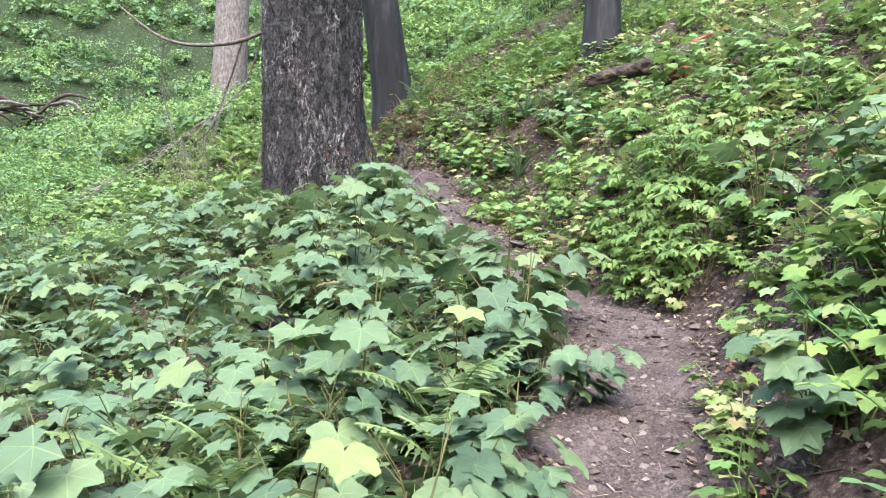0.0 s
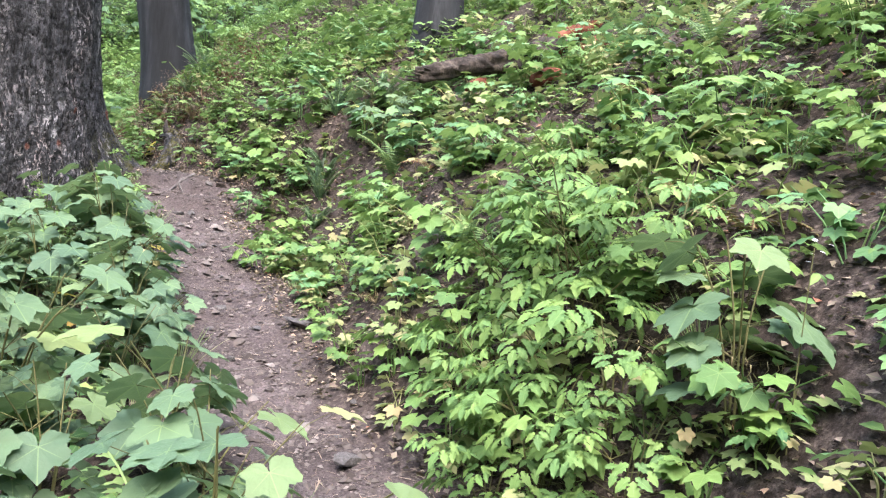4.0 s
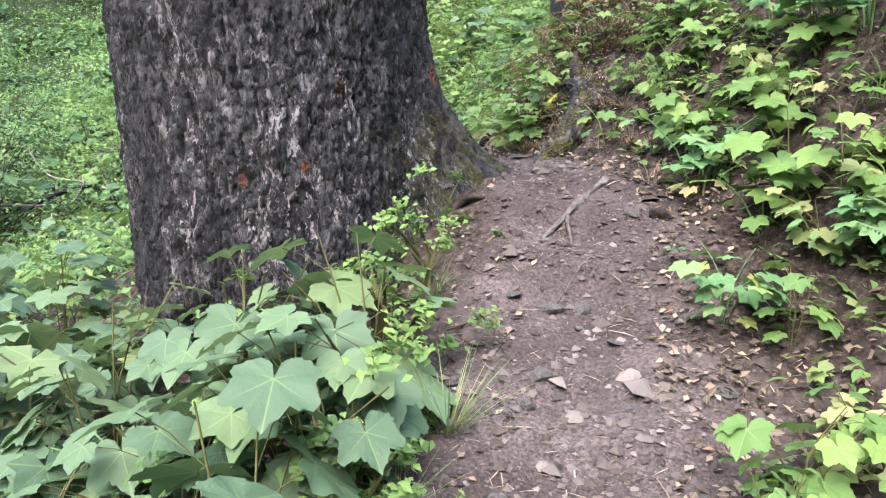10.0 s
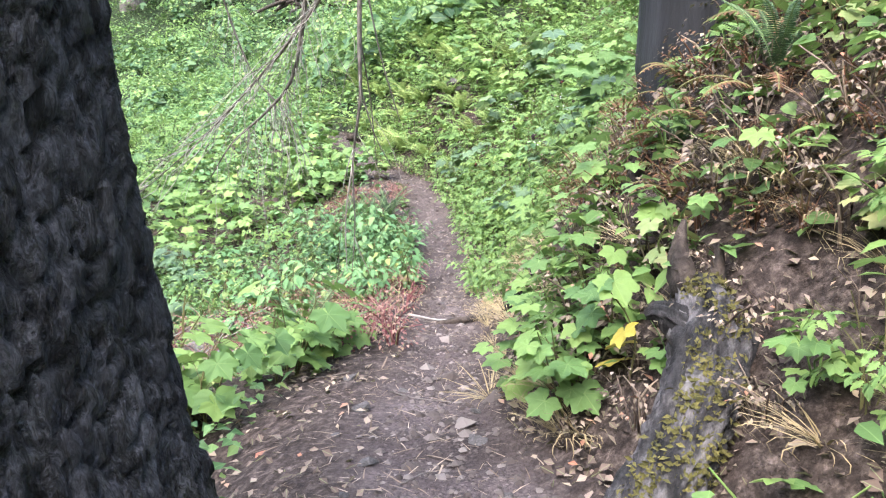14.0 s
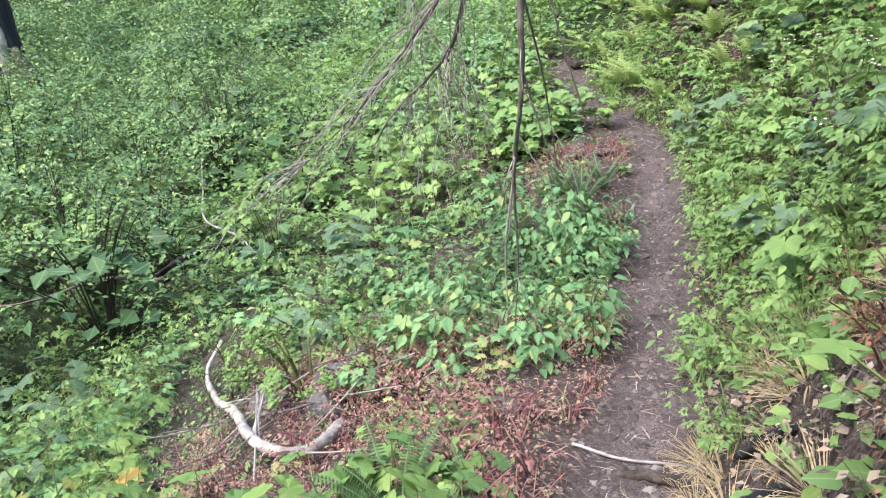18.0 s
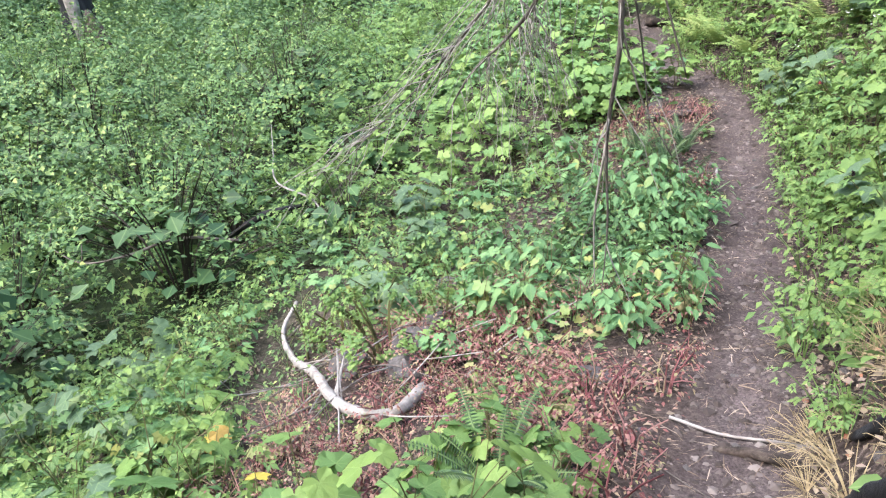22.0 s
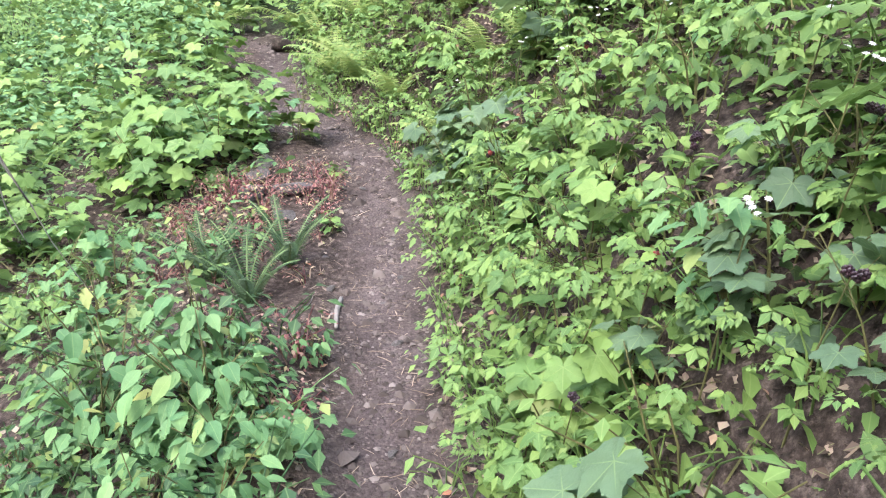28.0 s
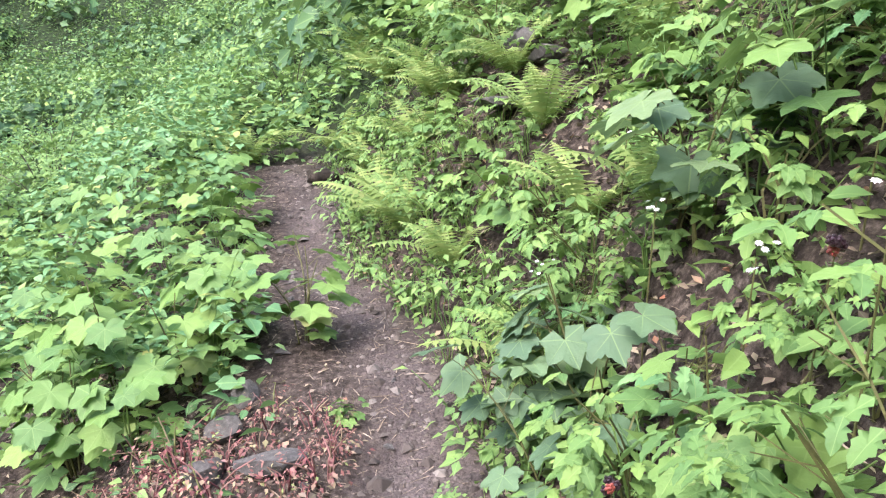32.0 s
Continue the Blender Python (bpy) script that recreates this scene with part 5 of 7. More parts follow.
def carpet(name, label, n, x_range, y_range, u_range, tpls, mat, size, height, seed, cover=0.35, scale=0.5, anywhere=False):
    """A loose cover of leaves over the slope, in lumps of its own."""
    rs = np.random.RandomState(seed)
    x, y = rs.uniform(*x_range, 6 * n), rs.uniform(*y_range, 6 * n)
    u = look_up(x, y, 1)
    inside = np.nonzero((u > u_range[0]) & (u < u_range[1]))[0][:n]
    x, y, u, n = x[inside], y[inside], u[inside], len(inside)
    lump = fbm(x * scale + seed, y * scale, 5, 3)
    ok = (u > u_range[0]) & (u < u_range[1]) & (lump + rs.uniform(-0.1, 0.1, n) > cover) & (anywhere | clear_of_trees(x, y)) & (np.hypot(x - BX, y - BY) > 0.95)
    ok &= rs.rand(n) < 1 / np.clip(np.abs(u) / 22, 1, 3) ** 2
    x, y, u, lump, n = x[ok], y[ok], u[ok], lump[ok], int(ok.sum())
    h = height * np.clip((lump - 0.25) * 2.4, 0.12, 1.5)
    e = 0.25
    gxn = (fbm((x + e) * scale + seed, y * scale, 5, 3) - lump) / e * height * 2.0
    gyn = (fbm(x * scale + seed, (y + e) * scale, 5, 3) - lump) / e * height * 2.0
    t = rs.rand(n) ** 2.2
    z = look_up(x, y, 0) + h * (1 - 0.85 * t) + rs.uniform(-0.08, 0.08, n) * height
    N = np.stack([-gxn, -gyn, np.ones(n)], 1) + rs.uniform(-0.6, 0.6, (n, 3))
    S = Soup()
    pick, M = rs.randint(len(tpls), size=n), frames(np.stack([x, y, z], 1), N, rs.uniform(0, 6.28, n), size * np.clip(np.abs(u) / 22, 1, 3) * rs.uniform(0.55, 1.25, n))
    for k in range(len(tpls)):
        if (pick == k).any():
            S.spread(tpls[k], M[pick == k])
    return thing(name, S.mesh(name, mat), label, "undergrowth", kind="stuff")


def thicket(name, label, n, x_range, y_range, u_range, tpls, mat, size, height, radius, leaves, seed, spacing=0.9):
    """Bushes past counting on a hillside: rounded heads of leaf sprays, lit above, the gaps between them darkened by
    big dark leaves added inside.
    """
    rs = np.random.RandomState(seed)
    x, y = rs.uniform(*x_range, 5 * n), rs.uniform(*y_range, 5 * n)
    u = look_up(x, y, 1)
    ok = np.nonzero((u > u_range[0]) & (u < u_range[1]))[0]
    cell, keep = set(), []
    for i in ok:
        k = (int(x[i] // spacing), int(y[i] // spacing))
        if k not in cell and math.hypot(x[i] + 21.6, y[i] - 37.5) > 3.6:
            cell.add(k), keep.append(i)
    x, y = x[keep][:n], y[keep][:n]
    z = look_up(x, y, 0)
    S, inner = Soup(), Soup()
    for i in range(len(x)):
        far = np.clip(math.hypot(x[i] + 2, y[i] - 12) / 22, 1, 2.6)
        hh, rr, m = height * rs.uniform(0.55, 1.25), radius * rs.uniform(0.7, 1.3), int(leaves / far)
        heads = max(3, int(m / 24))
        hc = rs.normal(0, 0.5, (heads, 3)) * [rr, rr, 0]
        d = np.hypot(hc[:, 0], hc[:, 1]) / rr
        hc[:, 2] = hh * np.clip(1 - 0.42 * d * d, 0.2, 1) * rs.uniform(0.6, 1.08, heads)
        own = rs.randint(heads, size=m)
        off = rs.normal(0, 1, (m, 3)) * [0.26 * rr, 0.26 * rr, 0.05 * hh]
        P = hc[own] + off
        P[:, 2] = np.maximum(P[:, 2] - 0.9 * (off[:, 0] ** 2 + off[:, 1] ** 2) / rr, 0.03)
        out = np.stack([off[:, 0] * 1.5 + hc[own, 0] * 0.6, off[:, 1] * 1.5 + hc[own, 1] * 0.6, 0 * off[:, 0]], 1) / rr
        N = 1.5 * out + [0, 0, 1.0] + rs.uniform(-0.45, 0.45, (m, 3))
        # oversized dark leaves added low in each bush, as shade behind the sprays
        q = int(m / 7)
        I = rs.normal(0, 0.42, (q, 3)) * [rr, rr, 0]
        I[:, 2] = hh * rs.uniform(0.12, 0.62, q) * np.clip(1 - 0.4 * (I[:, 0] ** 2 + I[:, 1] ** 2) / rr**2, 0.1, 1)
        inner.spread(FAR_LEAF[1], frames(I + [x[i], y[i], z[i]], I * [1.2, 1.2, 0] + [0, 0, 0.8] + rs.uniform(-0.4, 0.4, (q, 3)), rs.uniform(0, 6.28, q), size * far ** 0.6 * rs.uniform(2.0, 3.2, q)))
        M = frames(P + [x[i], y[i], z[i]], N, rs.uniform(0, 6.28, m), size * far ** 0.6 * rs.uniform(0.6, 1.25, m))
        pick = rs.randint(len(tpls), size=m)
        for k in range(len(tpls)):
            if (pick == k).any():
                S.spread(tpls[k], M[pick == k])
    ob = thing(name, S.mesh(name, mat), label, "undergrowth", kind="stuff")
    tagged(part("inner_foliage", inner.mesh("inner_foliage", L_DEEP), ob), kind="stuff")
    return ob


carpet("ground_cover", "low green herbs covering the slope", 34000, (-14, 4), (-2, 26), (-6.5, -0.7), OVATE_C, L_SHRUB, 0.075, 0.24, 31, 0.2)
carpet("ground_cover", "low yellow-green herbs covering the upper bank", 20000, (-8, 9), (11.5, 27), (0.5, 6), ROUND, L_LIGHT, 0.095, 0.28, 32, 0.15, 1.1)
carpet("divided_ground_cover", "three-part yellow-green leaves covering the bank", 10000, (-8, 4), (12.6, 23), (1.3, 4), TRI_C, L_LIGHT, 0.065, 0.40, 39, 0.2, 0.9)
carpet("ground_cover", "sparse yellow-green herbs in leaf litter", 9000, (-3, 8), (-2, 12.4), (0.7, 5), ROUND, L_LIGHT, 0.065, 0.16, 38, 0.40, 1.3)
carpet("lobed_ground_cover", "small yellowing lobed leaves on the bank", 6500, (-2, 7), (-2, 12.4), (0.75, 4.5), MAPLE_C, L_YELLOW, 0.05, 0.22, 40, 0.42, 1.0)
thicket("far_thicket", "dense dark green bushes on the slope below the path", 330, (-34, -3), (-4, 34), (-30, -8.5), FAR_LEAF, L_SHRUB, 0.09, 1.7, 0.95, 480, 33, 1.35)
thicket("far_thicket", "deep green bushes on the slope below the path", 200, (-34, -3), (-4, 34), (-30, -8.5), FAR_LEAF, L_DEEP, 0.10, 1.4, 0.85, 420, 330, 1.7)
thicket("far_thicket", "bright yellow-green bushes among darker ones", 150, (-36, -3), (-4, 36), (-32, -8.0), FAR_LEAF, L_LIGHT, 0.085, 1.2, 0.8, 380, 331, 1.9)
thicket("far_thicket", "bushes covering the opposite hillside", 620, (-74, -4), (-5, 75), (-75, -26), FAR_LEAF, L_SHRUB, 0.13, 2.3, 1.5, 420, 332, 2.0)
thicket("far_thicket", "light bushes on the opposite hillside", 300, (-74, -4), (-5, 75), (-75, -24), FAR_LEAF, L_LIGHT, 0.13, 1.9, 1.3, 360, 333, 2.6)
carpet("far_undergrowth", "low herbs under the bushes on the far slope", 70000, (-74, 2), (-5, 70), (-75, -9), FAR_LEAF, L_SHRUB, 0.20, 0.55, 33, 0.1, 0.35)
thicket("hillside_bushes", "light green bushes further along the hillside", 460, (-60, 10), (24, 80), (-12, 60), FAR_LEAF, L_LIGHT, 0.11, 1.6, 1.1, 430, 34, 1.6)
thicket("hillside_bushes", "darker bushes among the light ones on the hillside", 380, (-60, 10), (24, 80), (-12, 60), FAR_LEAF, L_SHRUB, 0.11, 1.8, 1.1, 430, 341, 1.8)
carpet("far_undergrowth", "light green herbs further along the hillside", 50000, (-70, 10), (24, 85), (-70, 60), FAR_LEAF, L_SHRUB, 0.19, 0.5, 34, 0.1, 0.3)
carpet("far_undergrowth", "low bushes on the flat beyond the bend", 30000, (-42, -8), (22, 46), (-11, 6), FAR_LEAF, L_SHRUB, 0.12, 0.8, 43, 0.1, 0.5)
carpet("far_undergrowth", "mixed green bushes up the hillside", 26000, (-6, 22), (-2, 40), (7, 24), FAR_LEAF, L_LIGHT, 0.24, 1.2, 35, 0.25, 0.5)
carpet("near_undergrowth", "mixed green herbs where the path goes out of sight", 16000, (-20, -3), (19.5, 31), (-9, -0.5), ROUND, L_PALE, 0.10, 0.7, 41, 0.15, 0.6)
carpet("near_undergrowth", "bright herbs closing over the path beyond the bend", 9000, (-20, -7.5), (22.6, 31), (-3, 6), ROUND, L_LIGHT, 0.11, 0.6, 42, 0.1, 0.6)
carpet("leaf_litter", "brown and red dead leaves lying on the ground", 62000, (-9, 6), (-2, 24), (0.30, 3.2), FAR_LEAF, L_LITTER, 0.040, 0.035, 36, 0.0, 1.0, True)
sprouts("oval_sprouts", "small herbs and dry stalks round the bleached branch", OVATE_C, L_SHRUB, 13.4, 17.5, -5.2, -1.8, 0.24, 86, (0.4, 0.75), *VINE, 0.25, 0.8, True)
sprouts("dry_stalks", "low dry reddish stalks among stones below the path", OVATE_C, L_LITTER, 13.4, 17.5, -5.2, -1.5, 0.26, 87, (0.4, 0.8), *SEED, 0.2, 0.8, True)
sprouts("dry_stalks", "low dry stalks and withered leaves on the bank", OVATE_C, L_LITTER, 11.2, 14.2, 0.42, 2.2, 0.20, 88, (0.4, 0.8), *SEED, 0.1, 0.8, True)
sprouts("seedlings", "yellow-green seedlings on the bank by the stump", MAPLE_C, L_LIGHT, 11.4, 14.2, 0.5, 2.4, 0.30, 89, (0.6, 1.1), *SEED, 0.1, 0.8, True)
sprouts("dry_stalks", "low dry stalks on the outer side of the path", OVATE_C, L_RED, 17.8, 20.0, -1.5, -0.3, 0.18, 91, (0.35, 0.65), *SEED, 0.2, 0.8, True)
carpet("leaf_litter", "brown dead leaves lying below the path", 9000, (-9, 3), (-2, 24), (-2.5, -0.22), FAR_LEAF, L_LITTER, 0.042, 0.03, 37, 0.0, 1.0, True)


def needles():
    """Dry needles, straws and bark crumbs on and beside the trodden ground."""
    rs = np.random.RandomState(9)
    n = 90000
    x, y = rs.uniform(-10, 3, n), rs.uniform(-1, 23, n)
    u = look_up(x, y, 1)
    ok = (u > -rs.uniform(0.15, 0.9, n)) & (u < rs.uniform(0.2, 2.2, n)) & clear_of_trees(x, y)
    x, y, n = x[ok], y[ok], int(ok.sum())
    V = np.array([(-0.045, -1, 0), (0.045, -0.9, 0.02), (0.05, 0.1, 0.05), (-0.03, 0.1, 0.06), (0.09, 1, 0.0)])
    F = np.array([(0, 1, 2), (0, 2, 3), (3, 2, 4)])
    S = Soup().spread((V, F, np.ones((5, 2))), frames(np.stack([x, y, ground_z(x, y) + 0.004], 1), np.array([0, 0, 1.0]) + rs.uniform(-0.2, 0.2, (n, 3)), rs.uniform(0, 6.28, n), np.exp(rs.normal(-3.5, 0.4, n))))
    return thing("needle_litter", S.mesh("needle_litter", L_NEEDLE), "dry straw-coloured needles strewn over the path", "litter", kind="stuff")


L_NEEDLE = leaf_material("dry needle", [(0.0, (0.10, 0.07, 0.055)), (0.5, (0.22, 0.17, 0.13)), (0.85, (0.30, 0.24, 0.19)), (1.0, (0.42, 0.35, 0.28))], 0.85, 0.05)
needles()


# ---- single things ----
def solid(name, label, category, tubes, mat, smooth=True, group=""):
    V, F = joined(tubes)
    o = V.min(0) * [0, 0, 1] + V.mean(0) * [1, 1, 0]
    return thing(name, mesh_of(name, V - o, F, mat, smooth=smooth), label, category, group, m=pose(*o))


def offset_part(name, tubes, mat, parent, label=""):
    V, F = joined(tubes)
    return part(name, mesh_of(name, V - np.array(parent.matrix_basis.translation), F, mat, smooth=True), parent, label)


# the weathered stump at the path's bend: a curled grey shell with moss on its back
stump = thing("tree_stump", None, "curled weathered grey stump with yellow moss beside the path", "stump", m=pose(-0.9, 12.4, 2.42))


def fibres(line, radii, count, seed, width):
    """Weathered strands side by side round a curved core."""
    rs = np.random.RandomState(seed)
    line = np.array(line, float)
    out = []
    for q in range(count):
        a = 2 * np.pi * q / count + rs.uniform(-0.2, 0.2)
        off = np.array([math.cos(a), math.sin(a) * 0.8, 0.25 * math.sin(a)])
        pts = [p + off * r * 0.8 + rs.uniform(-0.010, 0.010, 3) for p, r in zip(line, radii)]
        pts = pts[: rs.randint(len(pts) - 1, len(pts) + 1)]
        w = width * rs.uniform(0.6, 1.3)
        out.append(limb(pts, [w * 0.7, w, w, w * 0.35], 8, 0.9, seed + q, 0.03))
    return out


CORE = [(-1.0, 12.26, 2.36), (-0.90, 12.40, 2.46), (-0.82, 12.58, 2.60), (-0.76, 12.78, 2.76), (-0.78, 12.98, 2.92), (-0.86, 13.10, 3.02)]


def gnarled(points, radii, seg, seed, furrow=0.22, step=0.012):
    """A weathered limb with furrows along the grain and knotty swellings."""
    p = resample(np.asarray(points, float), step)
    V, F = tube(p, radii, seg)
    n = len(p)
    body = V[: n * seg].reshape(n, seg, 3)
    th = np.linspace(0, 2 * np.pi, seg, endpoint=False)[None]
    along = np.r_[0, np.cumsum(np.linalg.norm(np.diff(p, axis=0), axis=1))][:, None]
    twist = th + 1.6 * along
    grain = 1 - 2 * np.abs(fbm(np.cos(twist) * 4 + seed, np.sin(twist) * 4, along * 2.5, 3) - 0.5)
    fine = fbm(np.cos(twist) * 14 + seed, np.sin(twist) * 14, along * 6, 3) - 0.5
    knot = fbm(np.cos(th) * 1.6 + seed, np.sin(th) * 1.6, along * 7, 2) - 0.5
    body[:] = p[:, None] + (body - p[:, None]) * (1 + furrow * 2.2 * (grain - 0.75) + 0.5 * furrow * fine + 0.55 * knot)[..., None]
    return V, F


shell = gnarled(CORE, [0.035, 0.075, 0.10, 0.11, 0.115, 0.07], 90, 5, 0.3)
offset_part("shell", [shell], CHAR_GREY, stump)
offset_part("knob", [gnarled([(-0.84, 12.96, 2.93), (-0.92, 12.95, 2.98), (-0.965, 12.95, 2.96)], [0.05, 0.035, 0.012], 40, 8, 0.6)], CHAR_GREY, stump, "blackened knob")
for q, piece in enumerate(fibres(CORE, [0.035, 0.075, 0.10, 0.115, 0.12, 0.09], 9, 5, 0.014)):
    offset_part("strand", [piece], GREY_WOOD, stump)
offset_part("spike", [limb([(-0.88, 13.06, 3.0), (-0.92, 13.14, 3.14), (-0.92, 13.18, 3.22)], [0.05, 0.035, 0.008], 12, 0.9, 5, 0.03), limb([(-0.80, 13.08, 3.0), (-0.80, 13.16, 3.16)], [0.035, 0.008], 10, 0.9, 6, 0.03)], LOG_WOOD, stump, "dark splintered top")


def shell_moss(V, line, count, seed):
    """Moss that hugs the uphill back of the shell."""
    rs = np.random.RandomState(seed)
    line = resample(np.array(line), 0.02)
    near = line[((V[:, None, :] - line[None, ::4]) ** 2).sum(2).argmin(1) * 4]
    out = V - near
    out /= np.linalg.norm(out, axis=1)[:, None] + 1e-6
    ok = np.nonzero((out @ np.array([0.75, -0.15, 0.62]) > 0.25) & (fbm(V[:, 0] * 14, V[:, 1] * 14, V[:, 2] * 14, 2) > 0.42))[0]
    k = ok[rs.randint(len(ok), size=count)]
    P = V[k] + rs.normal(0, 0.008, (count, 3))
    S = Soup().spread(OVATE_C[0], frames(P, out[k] + rs.normal(0, 0.5, (count, 3)), rs.uniform(0, 6.28, count), rs.uniform(0.014, 0.03, count)))
    W, F, U = np.concatenate(S.v), np.concatenate(S.f), np.concatenate(S.u)
    return tagged(part("moss", mesh_of("moss", W - np.array(stump.matrix_basis.translation), F, MOSS, U), stump, "dry yellow-green moss"), kind="stuff")


shell_moss(shell[0], CORE, 2600, 1)

# the rotting log that lies on the bank, its far end crumbled to rust
log = thing("fallen_log", None, "dark rotting log lying across the bank", "log", m=pose(2.4, 9.2, 3.4))
offset_part("bark_side", [limb([(1.66, 8.98, 3.42), (1.80, 9.0, 3.46), (2.3, 9.2, 3.64), (2.79, 9.37, 3.82), (3.25, 9.6, 4.06)], [0.05, 0.085, 0.10, 0.10, 0.09], 24, 1.1, 8, 0.03)], LOG_WOOD, log)
offset_part("rotten_end", [limb([(3.1, 9.52, 4.01), (3.5, 9.72, 4.24), (3.8, 9.85, 4.40)], [0.09, 0.11, 0.04], 20, 1.1, 9, 0.03)], RUST, log, "crumbled rust-red rotten wood")
for q in range(5):
    offset_part("splinter", [limb([(1.74 + 0.03 * q, 8.98 + 0.01 * q, 3.38 + 0.025 * q), (1.50 + 0.05 * q, 8.90, 3.36 + 0.03 * q)], [0.022, 0.004], 6, 0.8, q, 0.03)], LOG_WOOD, log)
for k, (x, y) in enumerate([(2.75, 8.6), (3.3, 9.0), (2.5, 9.95)]):
    z = gz(x, y)
    solid("rotten_wood_chunk", "chunk of rust-red rotten wood on the bank", "wood", [limb([(x - 0.15, y, z), (x, y + 0.05, z + 0.06), (x + 0.2, y + 0.1, z + 0.12)], [0.05, 0.09, 0.03], 10, 0.8, k, 0.05)], RUST, group="rotten wood on the bank")

# roots and a dark clod where the path passes the big tree
solid("tree_root", "grey exposed root lying across the dirt path", "root",
      [limb([(-0.54, 10.79, gz(-0.54, 10.79) - 0.012), (-0.47, 11.0, gz(-0.47, 11.0) + 0.002), (-0.44, 11.1, gz(-0.44, 11.1) + 0.006), (-0.41, 11.35, gz(-0.41, 11.35) + 0.004), (-0.37, 11.5, gz(-0.37, 11.5) + 0.008), (-0.37, 11.8, gz(-0.37, 11.8) - 0.015)], [0.006, 0.014, 0.020, 0.013, 0.022, 0.006], 12, 1.9, 4, 0.012),
       limb([(-0.46, 11.03, gz(-0.46, 11.03) + 0.000), (-0.38, 10.81, gz(-0.38, 10.81) + 0.004)], [0.012, 0.005], 8, 1.0, 5, 0.03)], GREY_WOOD)
solid("wood_clod", "dark lump of old wood in the path", "wood", [limb([(-0.08, 11.15, gz(-0.08, 11.15) + 0.005), (-0.03, 11.16, gz(-0.03, 11.16) + 0.012), (0.02, 11.17, gz(0.02, 11.17) + 0.004)], [0.018, 0.030, 0.014], 14, 1.5, 6, 0.01)], LOG_WOOD)
solid("wood_clod", "dark rotten root lump at the path's edge", "wood", [limb([(-1.04, 10.97, gz(-1.04, 10.97) - 0.01), (-0.96, 11.00, gz(-0.96, 11.00) + 0.02), (-0.89, 11.03, gz(-0.89, 11.03) - 0.01)], [0.02, 0.035, 0.015], 14, 1.5, 7, 0.01)], LOG_WOOD)

def root_moss(seed, a0, a1, h0, h1, n):
    """Tufts of moss that lie on the big tree's flared foot."""
    rs = np.random.RandomState(seed)
    a, h = rs.uniform(a0, a1, n), rs.uniform(h0, h1, n)
    a, h = a[vnoise(a * 0.15, h * 6, seed) > 0.45], h[vnoise(a * 0.15, h * 6, seed) > 0.45]
    i = np.abs(big_h[:, None] - h).argmin(0)
    r = big_rad[i, np.abs((np.radians(a)[:, None] - big_th + np.pi) % (2 * np.pi) - np.pi).argmin(1)]
    c, s_ = np.cos(np.radians(a)), np.sin(np.radians(a))
    P = np.stack([r * c - 0.03 * h, r * s_ - 0.02 * h, h], 1)
    S = Soup().spread(ROUND[0], frames(P, np.stack([c, s_, 0.3 + 0 * c], 1) + rs.normal(0, 0.5, (len(a), 3)), rs.uniform(0, 6.28, len(a)), rs.uniform(0.009, 0.022, len(a))))
    return tagged(part("moss", S.mesh("moss", MOSS), big_tree, "dry yellow-green moss"), kind="stuff")


root_moss(5, 14, 50, 0.12, 0.7, 7000)


# ---- stones and twigs on the path ----
def stone_mesh(seed, flat=0.5):
    rs = np.random.RandomState(seed)
    bm = bmesh.new()
    bmesh.ops.create_icosphere(bm, subdivisions=2, radius=1.0)
    cuts = [(Vector(rs.normal(0, 1, 3)).normalized(), rs.uniform(0.35, 0.75)) for _ in range(11)]
    for v in bm.verts:
        for n, d in cuts:
            e = v.co.dot(n) - d
            if e > 0:
                v.co -= n * e
        v.co.z *= flat
        v.co.x *= 1.25
    me = bpy.data.meshes.new("stone")
    bm.to_mesh(me)
    bm.free()
    me.materials.append(ROCK)
    return me


STONES = [stone_mesh(i, 0.35 + 0.08 * (i % 4)) for i in range(8)]


def stone(x, y, size, k, label="flat grey stone lying on the dirt path", group="stones on the path", name="stone", sink=0.25, rz=None):
    ob = thing(name, STONES[k % 8], label, "stone", group)
    ob.matrix_basis = pose(x, y, gz(x, y) + size * (0.42 - sink) * 0.7, R.uniform(-12, 12), R.uniform(-12, 12), R.uniform(0, 360) if rz is None else rz) @ Matrix.Scale(size, 4)
    return ob


for x, y, s in ((0.78, 7.73, 0.13), (0.22, 8.1, 0.06), (0.48, 7.7, 0.05), (-0.13, 8.8, 0.065), (-0.03, 9.36, 0.06), (-0.62, 9.57, 0.09), (-0.08, 10.27, 0.05), (-0.4, 10.45, 0.07), (-0.25, 10.5, 0.06),
                (0.05, 9.9, 0.05), (-0.3, 9.8, 0.04), (1.16, 9.06, 0.11), (1.0, 9.3, 0.08), (1.25, 9.45, 0.07), (-0.7, 9.9, 0.08), (-0.5, 10.2, 0.05)):
    stone(x, y, s, int(s * 997))
rs = np.random.RandomState(77)
xs, ys = sites(0.5, 21.5, -0.45, 0.6, 0.28, seed=50)
for x, y in zip(xs, ys):
    stone(x, y, float(np.exp(rs.normal(-3.6, 0.4))), rs.randint(8), "small grey stone half sunk in the path")
